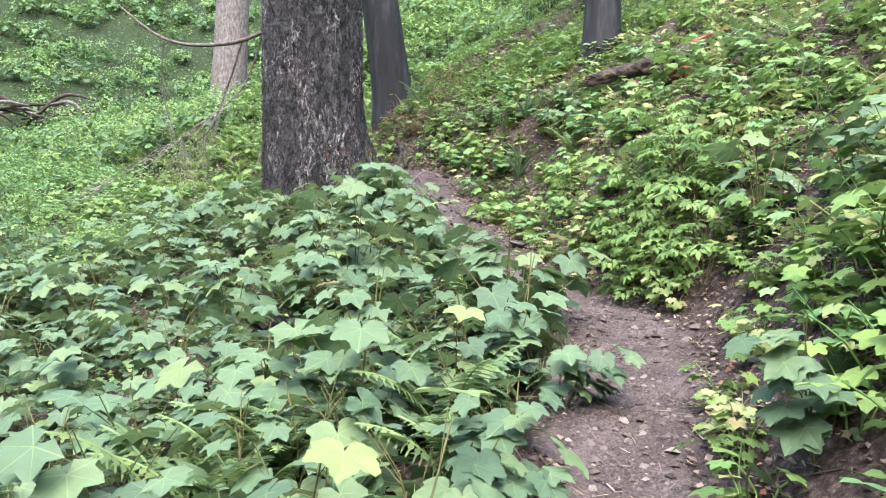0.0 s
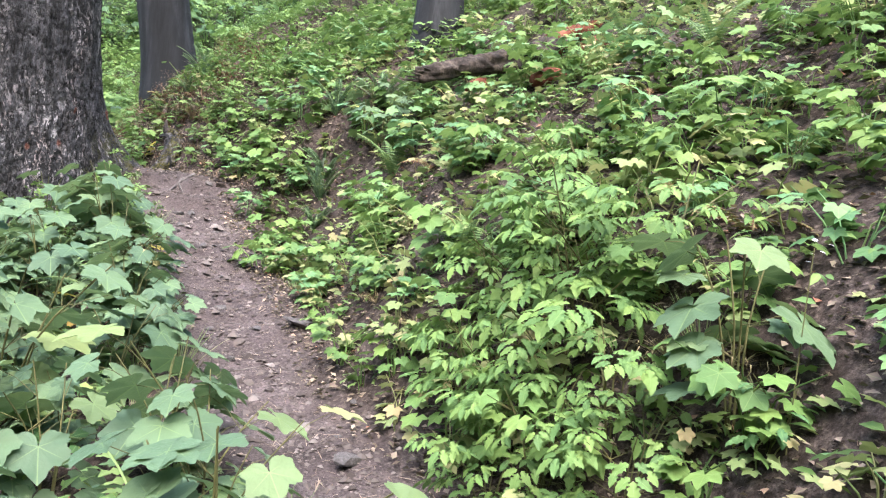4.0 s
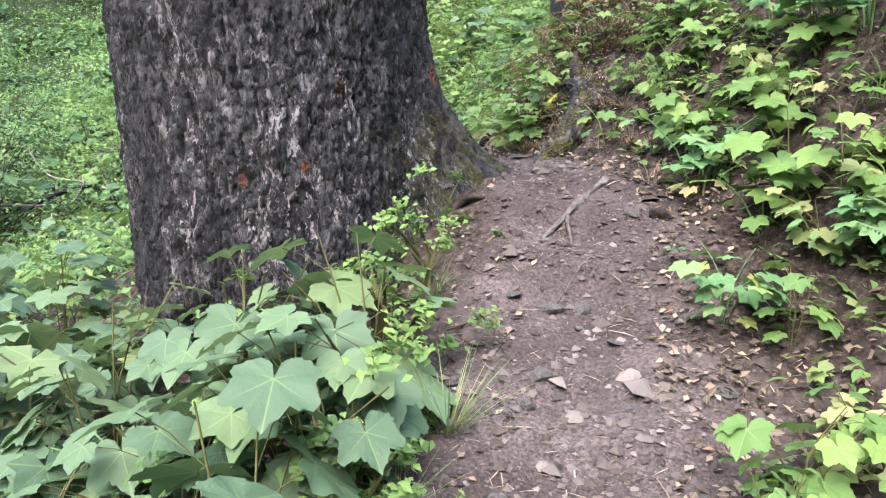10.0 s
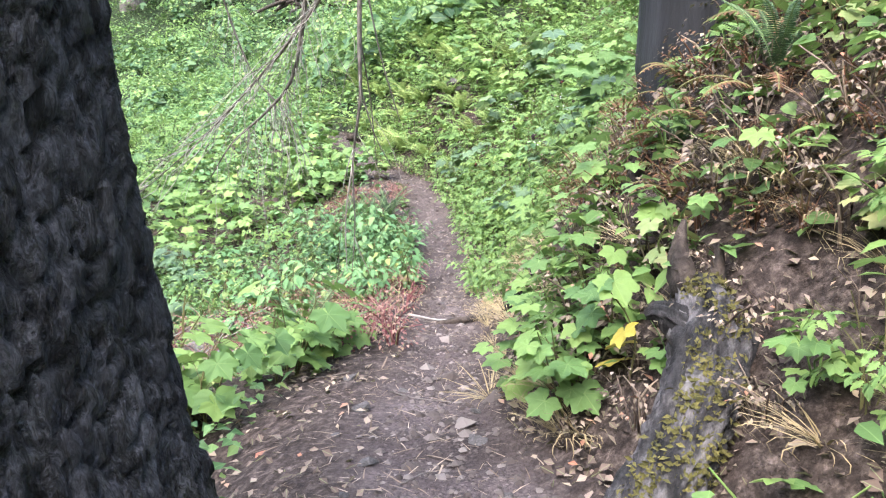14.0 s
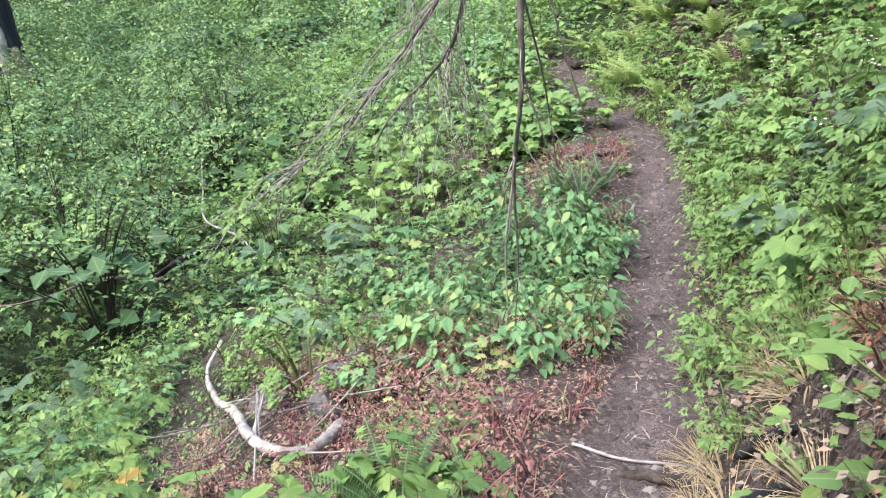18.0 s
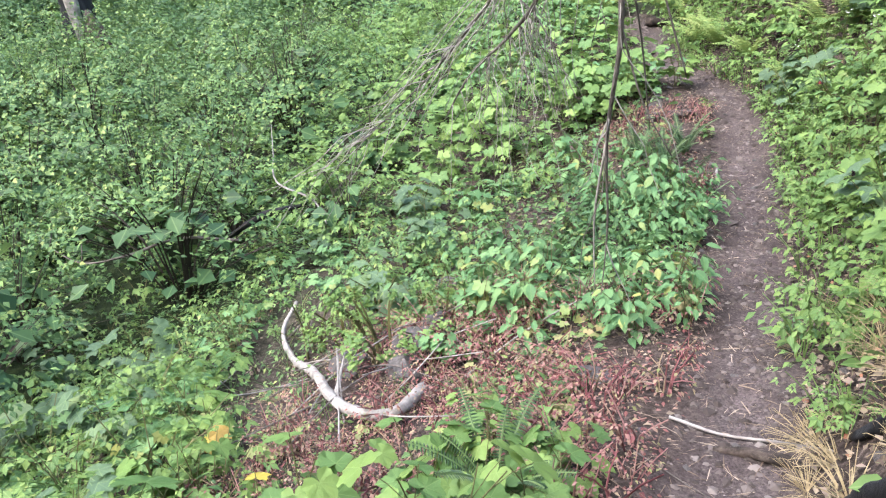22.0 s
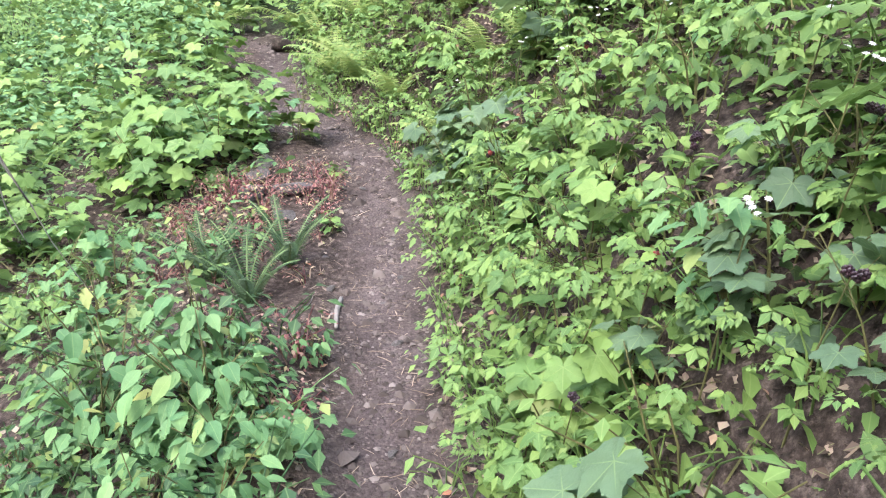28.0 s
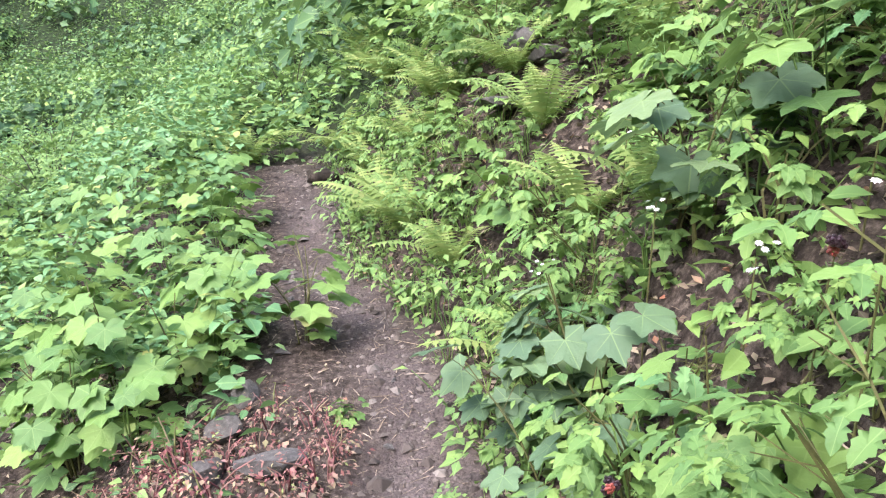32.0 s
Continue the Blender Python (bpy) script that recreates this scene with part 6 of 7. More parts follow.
for x, y, s in ((-6.29, 16.1, 0.20), (-5.3, 15.1, 0.24), (-5.15, 14.9, 0.20), (-5.5, 15.45, 0.22), (-3.75, 15.25, 0.13), (-5.6, 14.7, 0.2), (-6.2, 15.4, 0.25), (-6.6, 19.3, 0.12), (-6.35, 19.45, 0.15), (-6.2, 19.2, 0.1), (-6.75, 19.55, 0.12), (-6.9, 19.8, 0.1)):
    stone(x, y, s, int(s * 997), "grey rock among red plants below the path", "rocks below the path", "rock", 0.1)
for x, y, s in ((-6.55, 21.75, 0.24), (-6.4, 22.0, 0.2), (-6.75, 22.2, 0.22)):
    stone(x, y, s, int(s * 700), "dark grey boulder among ferns on the bank", "boulders on the bank", "boulder", 0.1)


def gravel():
    """Small chips all over the trodden ground."""
    rs = np.random.RandomState(8)
    n = 300000
    x, y = rs.uniform(-10, 3, n), rs.uniform(-1, 23, n)
    u, s = look_up(x, y, 1), look_up(x, y, 2)
    w = 0.26 + 0.14 * np.clip((13.5 - s) / 3, 0, 1) + 0.3 * np.exp(-((s - 10.0) / 1.8) ** 2)
    ok = np.abs(u - 0.05) < w * rs.uniform(0.3, 1.3, n)
    x, y, n = x[ok], y[ok], int(ok.sum())
    chip = (np.array([(1, 0, 0), (0.2, 0.8, 0), (-0.9, 0.3, 0), (-0.4, -0.8, 0), (0.5, -0.6, 0.0), (0.1, 0.0, 0.55), (-0.2, 0.1, 0.5)]), np.array([(0, 1, 5), (1, 6, 5), (1, 2, 6), (2, 3, 6), (3, 5, 6), (3, 4, 5), (4, 0, 5)]), np.ones((7, 2)))
    z = ground_z(x, y)
    S = Soup().spread(chip, frames(np.stack([x, y, z - 0.001], 1), np.array([0, 0, 1.0]) + rs.uniform(-0.35, 0.35, (n, 3)), rs.uniform(0, 6.28, n), np.exp(rs.normal(-4.45, 0.55, n))))
    V, F, U = np.concatenate(S.v), np.concatenate(S.f), np.concatenate(S.u)
    return thing("gravel", mesh_of("gravel", V, F, GRIT, U), "loose grey-brown stone chips scattered on the path", "gravel", kind="stuff")


GRIT = leaf_material("stone chips", [(0.0, (0.045, 0.036, 0.033)), (0.5, (0.085, 0.070, 0.065)), (0.85, (0.125, 0.107, 0.10)), (1.0, (0.20, 0.175, 0.165))], 0.9, 0.0)
gravel()

xs, ys = sites(0.5, 21.0, -0.6, 0.8, 0.52, seed=51)
for q, (x, y) in enumerate(zip(xs, ys)):
    L, a = rs.uniform(0.07, 0.22), rs.uniform(0, 6.28)
    d = np.array([math.cos(a), math.sin(a)])
    pts = [(x + d[0] * L * k + rs.uniform(-0.012, 0.012), y + d[1] * L * k + rs.uniform(-0.012, 0.012)) for k in (-1, -0.3, 0.4, 1)]
    solid("twig", "thin dry twig lying on the path", "twig", [limb([(a_, b_, gz(a_, b_) + 0.005) for a_, b_ in pts], [0.0035, 0.002], 5, 0.2, q, 0.06)], GREY_WOOD if q % 3 == 0 else TWIG, group="twigs on the path")
solid("stick", "long pale stick lying across the path", "stick", [limb([(a_, b_, gz(a_, b_) + 0.015) for a_, b_ in ((-3.15, 15.05), (-2.95, 15.15), (-2.74, 15.24), (-2.5, 15.2))], [0.008, 0.006], 6, 0.2, 3, 0.05)], PALE_WOOD)
solid("stick", "short weathered stick on the path's edge", "stick", [limb([(a_, b_, gz(a_, b_) + 0.015) for a_, b_ in ((-5.30, 18.62), (-5.22, 18.48), (-5.10, 18.32))], [0.012, 0.014, 0.008], 6, 0.3, 4, 0.05)], PALE_WOOD)


# ---- dead wood below the path ----
def on_ground(pts, lift):
    return [(x, y, gz(x, y) + l) for (x, y), l in zip(pts, lift)]


solid("driftwood_branch", "bleached crooked dead branch lying below the path", "branch",
      [limb(on_ground([(-7.55, 15.16), (-7.36, 14.90), (-6.74, 14.71), (-5.86, 14.52), (-5.14, 14.32), (-4.83, 14.35), (-4.62, 14.47), (-4.80, 14.80)], [0.18, 0.14, 0.12, 0.12, 0.12, 0.10, 0.10, 0.09]), [0.018, 0.025, 0.028, 0.032, 0.037, 0.035, 0.032, 0.044], 12, 0.9, 11, 0.04),
       limb(on_ground([(-5.14, 14.32), (-5.49, 14.62)], [0.08, 0.22]), [0.02, 0.006], 8, 0.6, 12, 0.04)], DEAD_TWIG)
solid("charred_log", "short blackened log in the undergrowth", "log", [limb(on_ground([(-9.9, 15.4), (-9.6, 15.75), (-9.2, 16.1)], [0.55, 0.65, 0.65]), [0.03, 0.045, 0.02], 14, 0.9, 12, 0.05)], SMOOTH_CHAR)
solid("bare_branch", "white bare branch reaching out of the undergrowth", "branch", [limb(on_ground([(-11.6, 16.9), (-11.0, 16.6), (-10.2, 16.25), (-9.3, 16.3), (-8.8, 16.2)], [1.2, 1.0, 0.75, 0.65, 0.5]), [0.004, 0.009, 0.013, 0.013, 0.010], 8, 0.3, 13),
      limb(on_ground([(-9.6, 16.3), (-9.3, 16.0), (-9.2, 15.7)], [0.75, 0.65, 0.5]), [0.010, 0.005], 6, 0.3, 14)], DEAD_TWIG)
solid("bare_branch", "long bare brown branch lying on low plants", "branch", [limb(on_ground([(-11.6, 13.6), (-10.6, 13.8), (-10.1, 14.2), (-9.9, 14.8), (-9.3, 15.3)], [0.75, 0.65, 0.7, 0.75, 0.65]), [0.006, 0.011, 0.015, 0.017, 0.02], 8, 0.3, 15),
      limb(on_ground([(-10.6, 13.8), (-10.9, 13.95)], [0.66, 1.0]), [0.009, 0.004], 6, 0.3, 16), limb(on_ground([(-11.6, 13.6), (-11.8, 13.75)], [0.75, 1.0]), [0.008, 0.003], 6, 0.3, 17)], TWIG)
for q in range(30):
    x, y = -4.5 - rs.uniform(0, 2.9), 13.9 + rs.uniform(0, 1.6)
    a, L = rs.uniform(0, 6.28), rs.uniform(0.25, 0.6)
    solid("dead_stick", "thin grey dead stick in the undergrowth", "stick", [limb(on_ground([(x - L * math.cos(a), y - L * math.sin(a)), (x, y), (x + L * math.cos(a), y + L * math.sin(a))], [0.05, 0.14, 0.10 + rs.uniform(0, 0.2)]), [0.007, 0.004], 5, 0.2, q)], DEAD_TWIG if q % 2 else TWIG, group="dead sticks below the path")

# far left: a broken snag, black with a pale torn face, and a shattered stump before it
z = gz(-25.1, 17.3)
snag = thing("broken_snag", None, "blackened broken snag with a pale torn face", "snag", m=pose(-25.1, 17.3, z))
offset_part("trunk", [limb([(-25.1, 17.3, z - 0.5), (-25.15, 17.3, z + 2.0), (-25.3, 17.3, z + 4.5), (-25.4, 17.35, z + 7)], [0.50, 0.42, 0.36, 0.2], 20, 0.3, 20, 0.25)], SMOOTH_CHAR, snag)
offset_part("torn_face", [limb([(-24.75, 17.15, z + 0.6), (-24.78, 17.15, z + 1.6), (-24.95, 17.15, z + 3.2)], [0.08, 0.20, 0.05], 12, 0.5, 21, 0.2)], PALE_WOOD, snag, "pale splintered wood")
solid("shattered_stump", "shattered red-brown stump among far bushes", "stump", [limb([(-23.4, 17.4, gz(-23.4, 17.4) - 0.2), (-23.5, 17.35, gz(-23.4, 17.4) + 0.9), (-23.9, 17.3, gz(-23.4, 17.4) + 1.7)], [0.38, 0.34, 0.08], 16, 0.6, 22, 0.15)], LOG_WOOD)
# heap of dead logs on the far slope
for q in range(18):
    x, y = -22.0 + rs.uniform(-2.6, 2.2), 39 + rs.uniform(-0.8, 0.8)
    a, L = rs.uniform(-0.5, 0.5), rs.uniform(0.8, 2.2)
    solid("dead_log", "grey-brown dead log in a heap on the slope", "log", [limb([(x - L * math.cos(a), y - L * math.sin(a), gz(x - L * math.cos(a), y) + 0.6 + rs.uniform(0, 1.0)), (x, y, gz(x, y) + 0.8 + 0.07 * q), (x + L * math.cos(a), y + L * math.sin(a), gz(x + L, y) + 0.6 + rs.uniform(0, 1.0))], [0.06, 0.11, 0.04], 10, 0.4, q, 0.3)], LOG_WOOD if q % 3 else GREY_WOOD, group="heap of dead logs")
# stub of dark wood where the path climbs out of sight
for q, (x, y) in enumerate([(-8.85, 22.45), (-8.65, 22.6), (-9.05, 22.35)]):
    g = gz(x, y)
    solid("dark_root_clod", "dark root clod on the path's outer edge", "root", [limb([(x - 0.12, y, g - 0.04), (x, y, g + 0.08), (x + 0.10, y + 0.06, g + 0.05), (x + 0.2, y + 0.1, g - 0.03)], [0.03, 0.08, 0.06, 0.02], 14, 0.9, 30 + q, 0.03)], LOG_WOOD, group="root clods at the bend")


# ---- the dead limb of the charred tree that hangs over the slope ----
def hanging_limb():
    rs = np.random.RandomState(42)
    ob = thing("hanging_dead_limb", None, "bare dead limb with thin hanging twigs over the slope", "branch", m=pose(-1.7, 15.1, 7.0))
    offset_part("bough", [limb([(-1.72, 15.1, 7.2), (-2.6, 15.3, 6.6), (-4.0, 15.75, 5.75), (-5.2, 16.2, 5.5), (-6.6, 16.6, 5.7), (-8.2, 17.2, 6.8)], [0.07, 0.06, 0.05, 0.04, 0.03, 0.01], 10, 0.4, 1, 0.12)], TWIG, ob)
    main = [(-4.0, 15.75, 5.75), (-3.97, 15.7, 4.6), (-3.98, 15.68, 3.9), (-3.99, 15.68, 3.48), (-4.10, 15.71, 2.97), (-4.12, 15.74, 2.45), (-4.18, 15.75, 1.95)]
    offset_part("branch", [limb(main, [0.024, 0.022, 0.020, 0.017, 0.012, 0.006, 0.003], 8, 0.4, 2)], TWIG, ob)
    offset_part("twig", [limb([(-4.10, 15.71, 2.97), (-4.2, 15.72, 2.5), (-4.22, 15.74, 2.0)], [0.009, 0.003], 6, 0.3, 3)], PALE_WOOD, ob)
    offset_part("twig", [limb([(-3.99, 15.68, 3.6), (-3.9, 15.75, 3.2), (-3.78, 15.85, 2.9)], [0.007, 0.003], 6, 0.3, 4)], TWIG, ob)
    offset_part("twig", [limb([(-3.97, 15.7, 4.6), (-3.88, 15.82, 3.85), (-3.76, 15.92, 3.3)], [0.009, 0.004], 6, 0.3, 5)], TWIG, ob)
    offset_part("twig", [limb([(-3.98, 15.68, 4.0), (-4.08, 15.95, 3.5), (-4.2, 16.2, 2.9)], [0.008, 0.003], 6, 0.3, 8)], TWIG, ob)
    sweep = [(-4.1, 15.8, 5.7), (-4.6, 16.2, 4.62), (-5.28, 16.35, 4.0), (-5.99, 16.44, 3.5), (-6.7, 16.5, 3.02), (-7.3, 16.42, 2.6), (-7.9, 16.25, 2.15)]
    offset_part("branch", [limb(sweep, [0.022, 0.020, 0.017, 0.014, 0.010, 0.006, 0.003], 8, 0.4, 6)], TWIG, ob)
    mossy_or_shaded = [(-4.6, 16.0, 5.6), (-5.1, 16.4, 4.4), (-5.43, 16.54, 3.67), (-5.86, 16.6, 3.31), (-6.27, 16.5, 2.98), (-6.54, 16.41, 2.6)]
    offset_part("branch", [limb(mossy_or_shaded, [0.022, 0.022, 0.022, 0.019, 0.012, 0.005], 8, 0.5, 7)], TWIG, ob, "mossy dead branch")
    back = [(-6.6, 16.6, 5.7), (-6.7, 16.9, 4.6), (-6.5, 17.1, 3.7), (-6.26, 17.3, 3.3), (-5.9, 17.4, 2.6)]
    offset_part("branch", [limb(back, [0.018, 0.014, 0.010, 0.007, 0.003], 8, 0.4, 9)], TWIG, ob)
    for base, count in ((sweep, 52), (mossy_or_shaded, 70), (main, 8), (back, 30)):
        line = resample(np.array(base), 0.12)
        for q in range(count):
            o = line[rs.randint(len(line) // 4, len(line) - 1)]
            L = rs.uniform(0.4, 1.5)
            d = np.array([rs.uniform(-0.35, 0.35), rs.uniform(-0.35, 0.35), -rs.uniform(0.5, 1.0)])
            if base is sweep:
                d = np.array([-rs.uniform(0.25, 0.9), -rs.uniform(0.05, 0.75), -rs.uniform(0.3, 0.8)])
            w = 0.05 * L + 0.01
            pts = [o] + [o + d * L * f + rs.uniform(-w, w, 3) + [0, 0, -0.15 * L * f * f] for f in (0.25, 0.5, 0.75, 1.0)]
            offset_part("twig", [limb(pts, [rs.uniform(0.003, 0.006), 0.0018], 4, 0.2, q, 0.14)], DEAD_TWIG if q % 4 else TWIG, ob)
    return ob


hanging_limb()


# ---- plants that stand at known spots ----
def set_plants(key, spots, seed):
    """x, y, scale, heading"""
    for q, (x, y, s) in enumerate(spots):
        c = copy_thing(PROTO[key][q % len(PROTO[key])], Matrix.Identity(4))
        c.matrix_basis = pose(x, y, gz(x, y) - 0.02, 0, 0, 77 * q + seed) @ Matrix.Scale(s, 4)


set_plants("pinnate", [(1.75, 5.6, 1.15), (1.50, 5.95, 0.9), (1.95, 5.9, 1.2), (1.85, 5.25, 1.0), (2.15, 5.5, 1.1), (1.65, 6.25, 0.9), (2.1, 6.3, 1.0), (1.45, 5.45, 0.8), (1.6, 5.3, 1.0), (1.75, 5.95, 1.1), (2.0, 5.65, 1.2), (1.9, 6.15, 1.0), (1.55, 5.75, 0.9), (1.8, 5.0, 0.9)], 3)
set_plants("lady", [(-1.5, 4.2, 1.2), (0.0, 4.3, 1.0), (-0.75, 3.6, 1.0)], 9)
set_plants("sword", [(1.05, 10.45, 0.8), (1.15, 10.95, 0.9), (-3.3, 14.15, 0.9), (-0.62, 14.55, 1.0), (-5.78, 18.75, 0.85), (-6.1, 18.45, 0.8), (0.95, 9.9, 0.6), (1.6, 10.6, 0.9)], 21)
set_plants("light", [(-3.75, 14.5, 0.55), (-3.35, 14.35, 0.6), (-5.6, 13.6, 0.9), (-6.0, 13.7, 0.9), (-1.42, 13.70, 0.6), (-1.62, 14.02, 0.55), (-1.28, 13.40, 0.65),
                     (0.5, 9.45, 0.55), (0.62, 8.75, 0.5), (0.75, 9.85, 0.55), (0.55, 10.4, 0.6), (0.7, 10.75, 0.8), (0.95, 11.1, 0.8)], 40)
set_plants("thimble", [(1.5, 1.9, 0.6), (1.75, 2.5, 0.65), (2.05, 3.3, 0.8), (0.36, 4.6, 0.95), (0.42, 5.15, 0.9), (0.2, 4.1, 0.95), (0.15, 5.7, 1.0), (2.2, 3.9, 0.85), (-0.72, 6.62, 1.5), (-4.9, 20.3, 1.1), (-5.2, 20.0, 0.9), (-4.4, 20.5, 1.3), (-4.0, 20.2, 1.4)], 60)
set_plants("solomon", [(-5.35, 17.75, 1.1), (-5.6, 17.5, 1.2), (-5.1, 17.4, 1.1)], 70)


set_plants("light", [(-0.22, 12.85, 0.55), (0.12, 12.45, 0.45), (0.3, 12.1, 0.5), (0.46, 11.35, 0.75), (0.62, 11.65, 0.85), (0.71, 8.89, 0.6), (0.98, 8.71, 0.6), (1.34, 8.5, 0.7), (1.26, 7.96, 0.65), (0.56, 9.62, 0.7), (-7.57, 19.19, 1.2), (-7.35, 19.76, 1.2), (-7.0, 20.25, 1.1), (-7.85, 19.6, 1.3)], 117)
set_plants("thimble", [(-0.80, 9.12, 0.7), (-1.12, 9.0, 0.9), (-1.0, 8.6, 1.0)], 118)
set_plants("sword", [(-1.35, 9.15, 0.8), (-5.72, 18.35, 0.9), (1.0, 10.2, 0.9), (-0.9, 8.3, 0.8)], 119)
set_plants("lady", [(-1.2, 4.0, 1.0), (0.05, 4.45, 0.9), (-0.75, 3.4, 1.1)], 121)
set_plants("pale_herb", [(-3.24, 16.33, 0.42)], 120)
set_plants("brown", [(-1.15, 14.15, 0.5), (-1.2, 14.4, 0.6), (-0.95, 13.85, 0.65), (-0.80, 13.78, 0.7), (-1.05, 13.62, 0.5), (-0.75, 14.0, 0.7)], 80)
set_plants("sword", [(-0.75, 13.8, 0.6), (-1.1, 13.95, 0.4), (-0.6, 14.1, 0.8)], 85)
set_plants("straw", [(-0.45, 12.6, 0.9), (-0.35, 12.9, 0.9), (-0.5, 13.15, 0.9), (-0.2, 12.5, 0.8), (-0.55, 13.45, 0.9), (-0.3, 12.2, 0.7), (0.0, 12.1, 0.8), (-5.0, 13.9, 0.8), (-5.5, 14.1, 0.9), (-6.1, 14.3, 0.8), (-2.62, 15.31, 0.9), (-2.5, 15.39, 0.85), (-2.42, 15.6, 0.9), (-2.7, 16.13, 0.9), (-2.45, 15.15, 0.9), (-2.3, 14.9, 1.0), (-2.15, 14.6, 1.0), (-2.28, 15.4, 0.9), (1.22, 7.3, 0.8), (2.1, 5.27, 1.3), (2.2, 5.05, 1.2)], 90)
set_plants("grass", [(-2.55, 15.9, 1.0), (-2.75, 16.0, 0.9), (-2.4, 15.75, 1.0), (-3.22, 16.32, 0.6), (2.15, 5.15, 1.0), (0.75, 8.5, 0.6)], 95)
set_plants("pinnate", [(-2.55, 17.0, 0.8), (-2.68, 16.9, 0.65), (-2.42, 16.7, 0.85), (-2.3, 17.1, 0.9)], 100)
set_plants("thimble", [(-3.15, 17.72, 0.65), (-3.2, 18.0, 0.6), (-2.2, 16.6, 0.9), (-2.9, 17.4, 0.6), (-3.5, 17.85, 0.5)], 105)
set_plants("solomon", [(-4.75, 17.3, 0.9), (-5.1, 17.5, 1.0), (-4.6, 17.05, 0.8), (-5.4, 17.2, 1.0)], 110)
set_plants("light", [(-3.4, 13.1, 1.25), (-3.05, 13.55, 0.8), (-3.35, 14.1, 0.65), (-3.15, 14.42, 0.6), (-3.0, 13.9, 0.6), (-2.95, 12.95, 1.0), (-3.75, 12.85, 1.2)], 112)
set_plants("thimble", [(-1.38, 9.72, 0.8), (-1.15, 9.85, 0.8), (-1.6, 9.7, 0.9)], 115)
set_plants("lady", [(-1.16, 3.18, 1.35), (0.03, 3.41, 1.1), (0.10, 2.9, 0.9), (-0.8, 3.1, 1.1)], 130)
sprouts("shade_herbs", "dark low herbs on the path's outer edge", OVATE_C, L_DEEP, 17.0, 18.5, -1.5, -0.36, 0.19, 313, (0.7, 1.2), *VINE, 0.1)
for q, (x, y, s) in enumerate([(-0.33, 8.5, 1.0), (-0.42, 8.62, 0.8), (-0.78, 7.9, 1.3), (-1.03, 13.08, 0.9), (-5.4, 13.5, 1.0), (-4.35, 13.55, 0.9)]):
    shoot = leafy_plant("thimbleberry_shoot", "small thimbleberry shoot with withering yellow leaves", "plant", "yellow shoots", MAPLE, [L_GOLD], 150 + q, 1, 3, 0.40, 0.22, 0.085, True)
    shoot.matrix_basis = pose(x, y, gz(x, y) - 0.02, 0, 0, 60 * q) @ Matrix.Scale(s, 4)
lone = leafy_plant("thimbleberry_bush", "tall lone thimbleberry shoot before the blackened trunk", "bush", "thimbleberry bushes along the path", MAPLE, [L_THIMBLE, L_YELLOW], 137, 2, 16, 1.6, 0.34, 0.125, True)
lone.matrix_basis = pose(-0.78, 6.25, gz(-0.78, 6.25) - 0.02)
set_plants("thimble", [(1.32, 2.5, 0.8), (2.1, 4.85, 1.1), (-3.22, 17.2, 0.9), (-5.14, 19.7, 0.9)], 131)
set_plants("thimble_joined", [(1.56, 9.95, 0.9), (1.45, 10.5, 0.9), (1.75, 10.2, 0.8), (-2.6, 17.0, 1.1), (-5.35, 20.0, 0.8)], 132)
set_plants("light", [(-3.05, 14.15, 0.75), (-3.4, 14.22, 0.75), (-4.8, 13.2, 0.9), (0.48, 11.0, 0.85), (-1.25, 13.1, 0.7), (-1.15, 13.25, 0.7), (-5.0, 13.35, 0.9), (-6.29, 19.87, 0.3), (-5.82, 19.2, 0.35)], 133)
set_plants("light_joined", [(-1.5, 13.35, 0.65), (-1.62, 13.62, 0.65), (-1.3, 13.25, 0.65), (-1.75, 14.0, 0.65), (-1.4, 13.9, 0.5)], 138)
set_plants("straw", [(-0.6, 13.3, 1.2), (-0.75, 13.45, 1.2), (-0.5, 13.6, 1.1), (-0.9, 13.6, 1.0)], 141)
set_plants("pinnate", [(-0.38, 12.62, 0.5), (-0.15, 12.4, 0.55), (-0.28, 12.95, 0.55), (0.02, 12.7, 0.6), (-0.1, 13.2, 0.6)], 139)
set_plants("solomon", [(-3.9, 15.72, 0.85), (-4.15, 15.95, 0.95), (-4.0, 16.25, 0.95), (-3.75, 16.05, 0.8)], 134)
set_plants("huckle", [(-5.55, 14.95, 1.5), (-5.85, 15.15, 1.7), (-6.2, 15.1, 1.6), (-6.75, 14.95, 1.4), (-5.3, 15.3, 1.3), (-6.5, 15.4, 1.7)], 135)
set_plants("solomon", [(-5.3, 17.65, 0.9), (-4.9, 17.6, 0.6), (-5.0, 18.0, 0.5)], 140)
set_plants("pale_herb", [(-6.5, 18.0, 1.2), (-6.8, 18.3, 1.2), (-6.3, 18.5, 1.0)], 136)
solid("charred_stick", "blackened stub of wood at the path's edge", "stick", [limb(on_ground([(-2.45, 15.25), (-2.33, 15.22), (-2.2, 15.15)], [0.02, 0.06, 0.05]), [0.02, 0.03, 0.012], 10, 0.8, 1, 0.03)], SMOOTH_CHAR, group="charred stubs")
solid("charred_stick", "blackened stub of wood at the path's edge", "stick", [limb(on_ground([(-2.28, 14.85), (-2.18, 14.79), (-2.05, 14.75)], [0.02, 0.07, 0.06]), [0.025, 0.04, 0.015], 10, 0.8, 2, 0.03)], SMOOTH_CHAR, group="charred stubs")
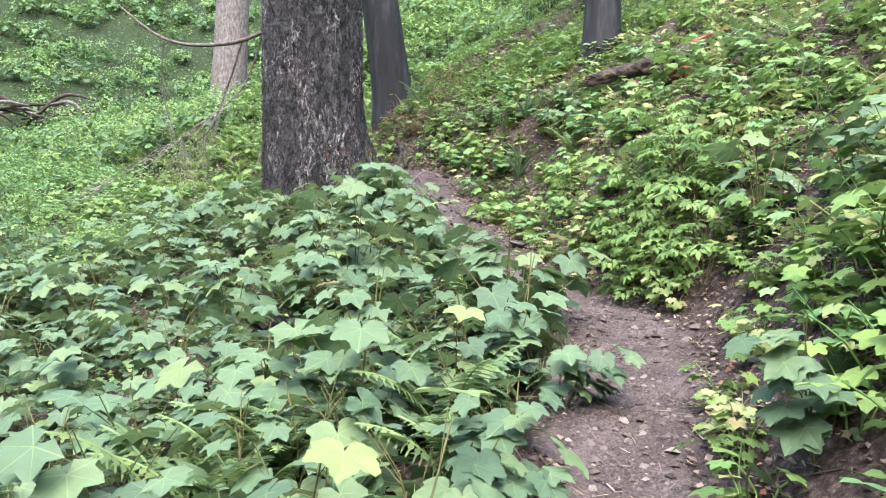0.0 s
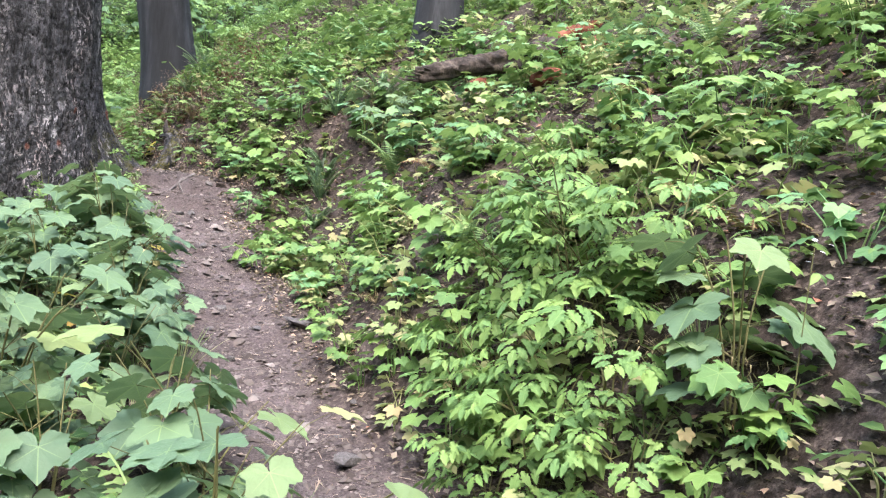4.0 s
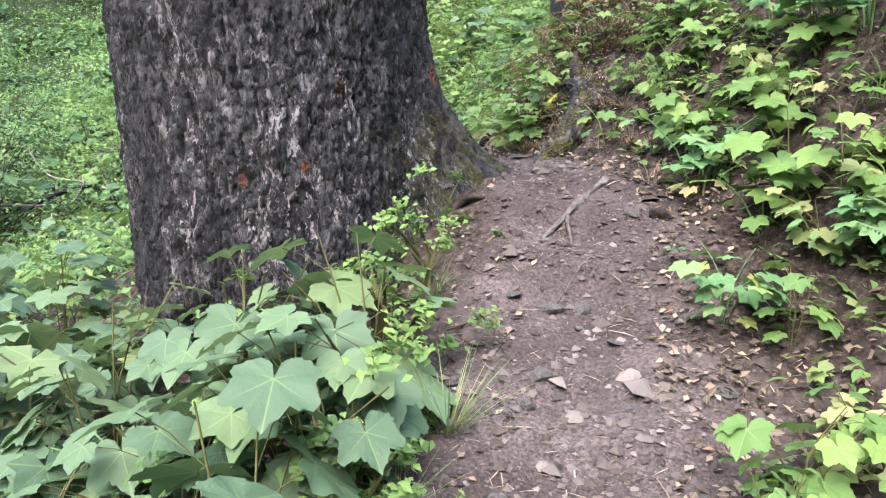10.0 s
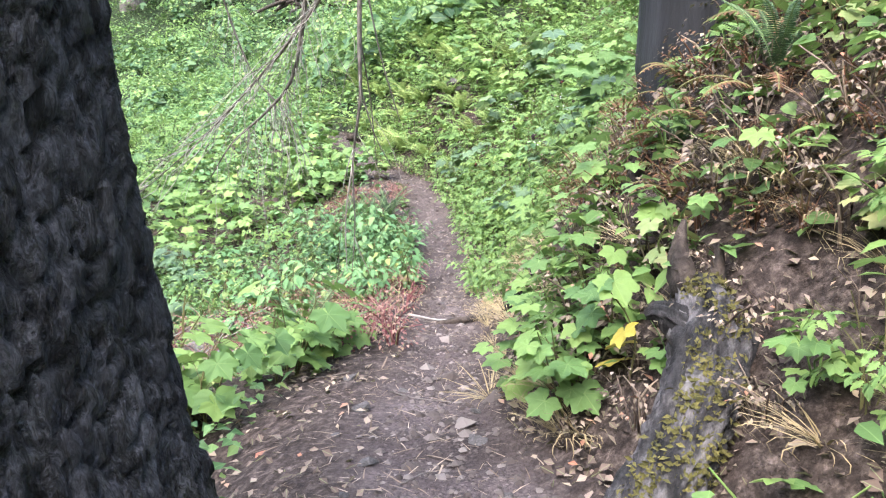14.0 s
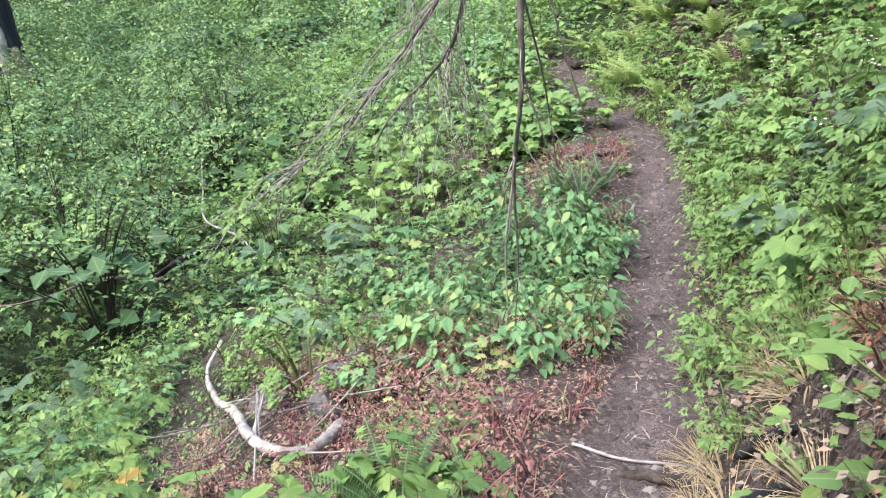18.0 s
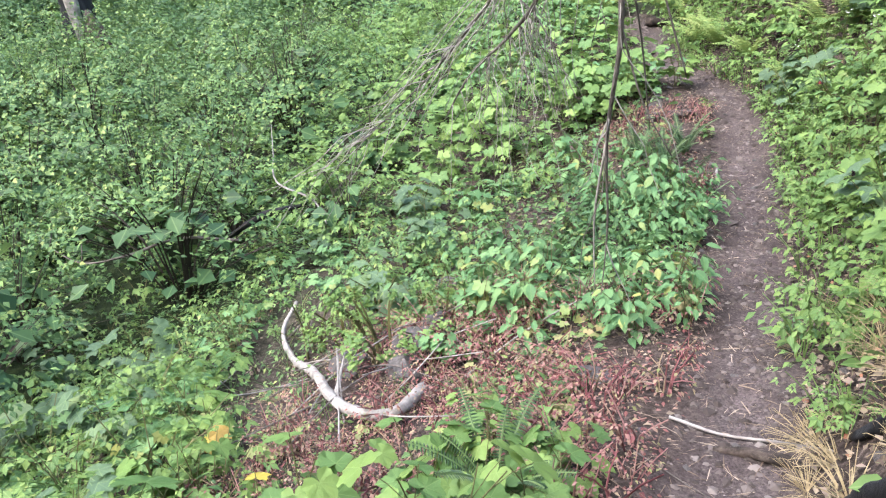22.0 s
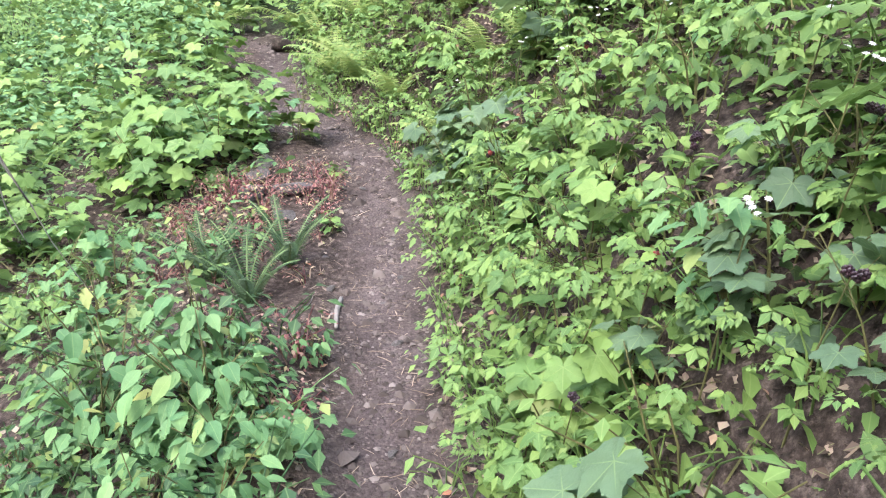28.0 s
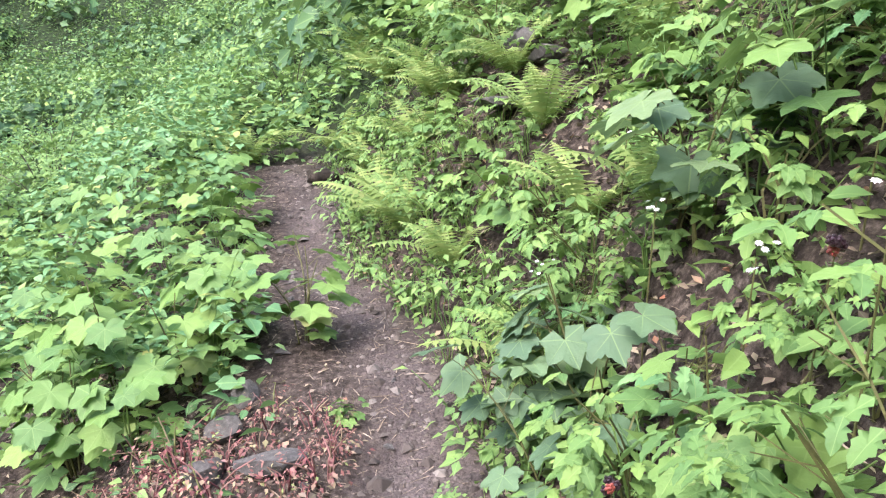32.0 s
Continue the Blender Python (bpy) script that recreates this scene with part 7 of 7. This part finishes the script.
solid("charred_stick", "dark half-buried root across the path's edge", "stick", [limb(on_ground([(-2.9, 15.02), (-2.78, 15.07), (-2.62, 15.1), (-2.5, 15.08)], [0.0, 0.015, 0.02, 0.0]), [0.012, 0.025, 0.025, 0.01], 10, 0.8, 3, 0.03)], LOG_WOOD, group="charred stubs")


# white asters and dark berries on the bank
def aster(x, y, h, seed):
    rs = np.random.RandomState(seed)
    z = gz(x, y)
    ob = thing("white_aster", None, "white-flowered aster on a thin stem", "flower", "asters on the bank", m=pose(x, y, z))
    V, F = tube(np.array([(0, 0, -0.03), (0.03, 0.02, h * 0.6), (0.05, 0.03, h)]), [0.003, 0.002], 4)
    part("stem", mesh_of("stem", V, F, STEM), ob)
    for q in range(5):
        S = Soup()
        c = np.array([0.05, 0.03, h]) + rs.uniform(-0.045, 0.045, 3)
        a = np.linspace(0, 6.28, 9)[:-1]
        S.spread(OVATE_C[0], frames(np.repeat(c[None], 8, 0), np.repeat(np.array([[rs.uniform(-0.4, 0.4), rs.uniform(-0.6, 0.1), 1.0]]), 8, 0), a, np.full(8, 0.011)))
        part("flower", mesh_of("flower", np.concatenate(S.v), np.concatenate(S.f), PETAL), ob)
    return ob


for q, (x, y) in enumerate([(-3.15, 17.9), (-3.25, 18.1), (-3.3, 17.6), (-3.9, 18.9), (-4.6, 19.6), (-5.0, 20.0), (-4.7, 20.4), (-4.9, 20.8), (-5.6, 20.3), (1.9, 4.0), (2.1, 4.6), (-4.3, 19.3), (-5.35, 20.6)]):
    aster(x, y, 0.55 + 0.05 * (q % 4), q)

berry_bm = bmesh.new()
for q in range(14):
    a, e = q * 2.4, -1 + 2 * (q + 0.5) / 14
    rr = math.sqrt(1 - e * e)
    bmesh.ops.create_icosphere(berry_bm, subdivisions=1, radius=0.0042, matrix=Matrix.Translation((0.0068 * rr * math.cos(a), 0.0068 * rr * math.sin(a), 0.008 * e)))
BERRIES = []
for mat in (BERRY, BERRY_RED):
    me = bpy.data.meshes.new("berry")
    berry_bm.to_mesh(me)
    me.materials.append(mat)
    BERRIES.append(me)
xs, ys = sites(16.8, 19.2, 0.55, 1.5, 0.28, seed=52)
for q, (x, y) in enumerate(zip(xs, ys)):
    z = gz(x, y)
    ob = thing("berry_cluster", None, "cluster of dark ripening berries on a bramble", "berries", "berries on the bank", m=pose(x, y, z))
    V, F = tube(np.array([(0, 0, -0.02), (0.02, 0, 0.25), (0.05, -0.02, 0.45)]), [0.003, 0.0015], 4)
    part("stem", mesh_of("stem", V, F, STEM), ob)
    for k in range(4):
        part("berry", BERRIES[1 if (k + q) % 9 == 0 else 0], ob, m=pose(0.05 + R.uniform(-0.025, 0.025), -0.02 + R.uniform(-0.025, 0.025), 0.45 + R.uniform(-0.02, 0.02)) @ Matrix.Scale(1.3, 4))

for k in PROTO:
    finish(PROTO[k])
for ob in scene.objects:
    if "used" in ob:
        del ob["used"]
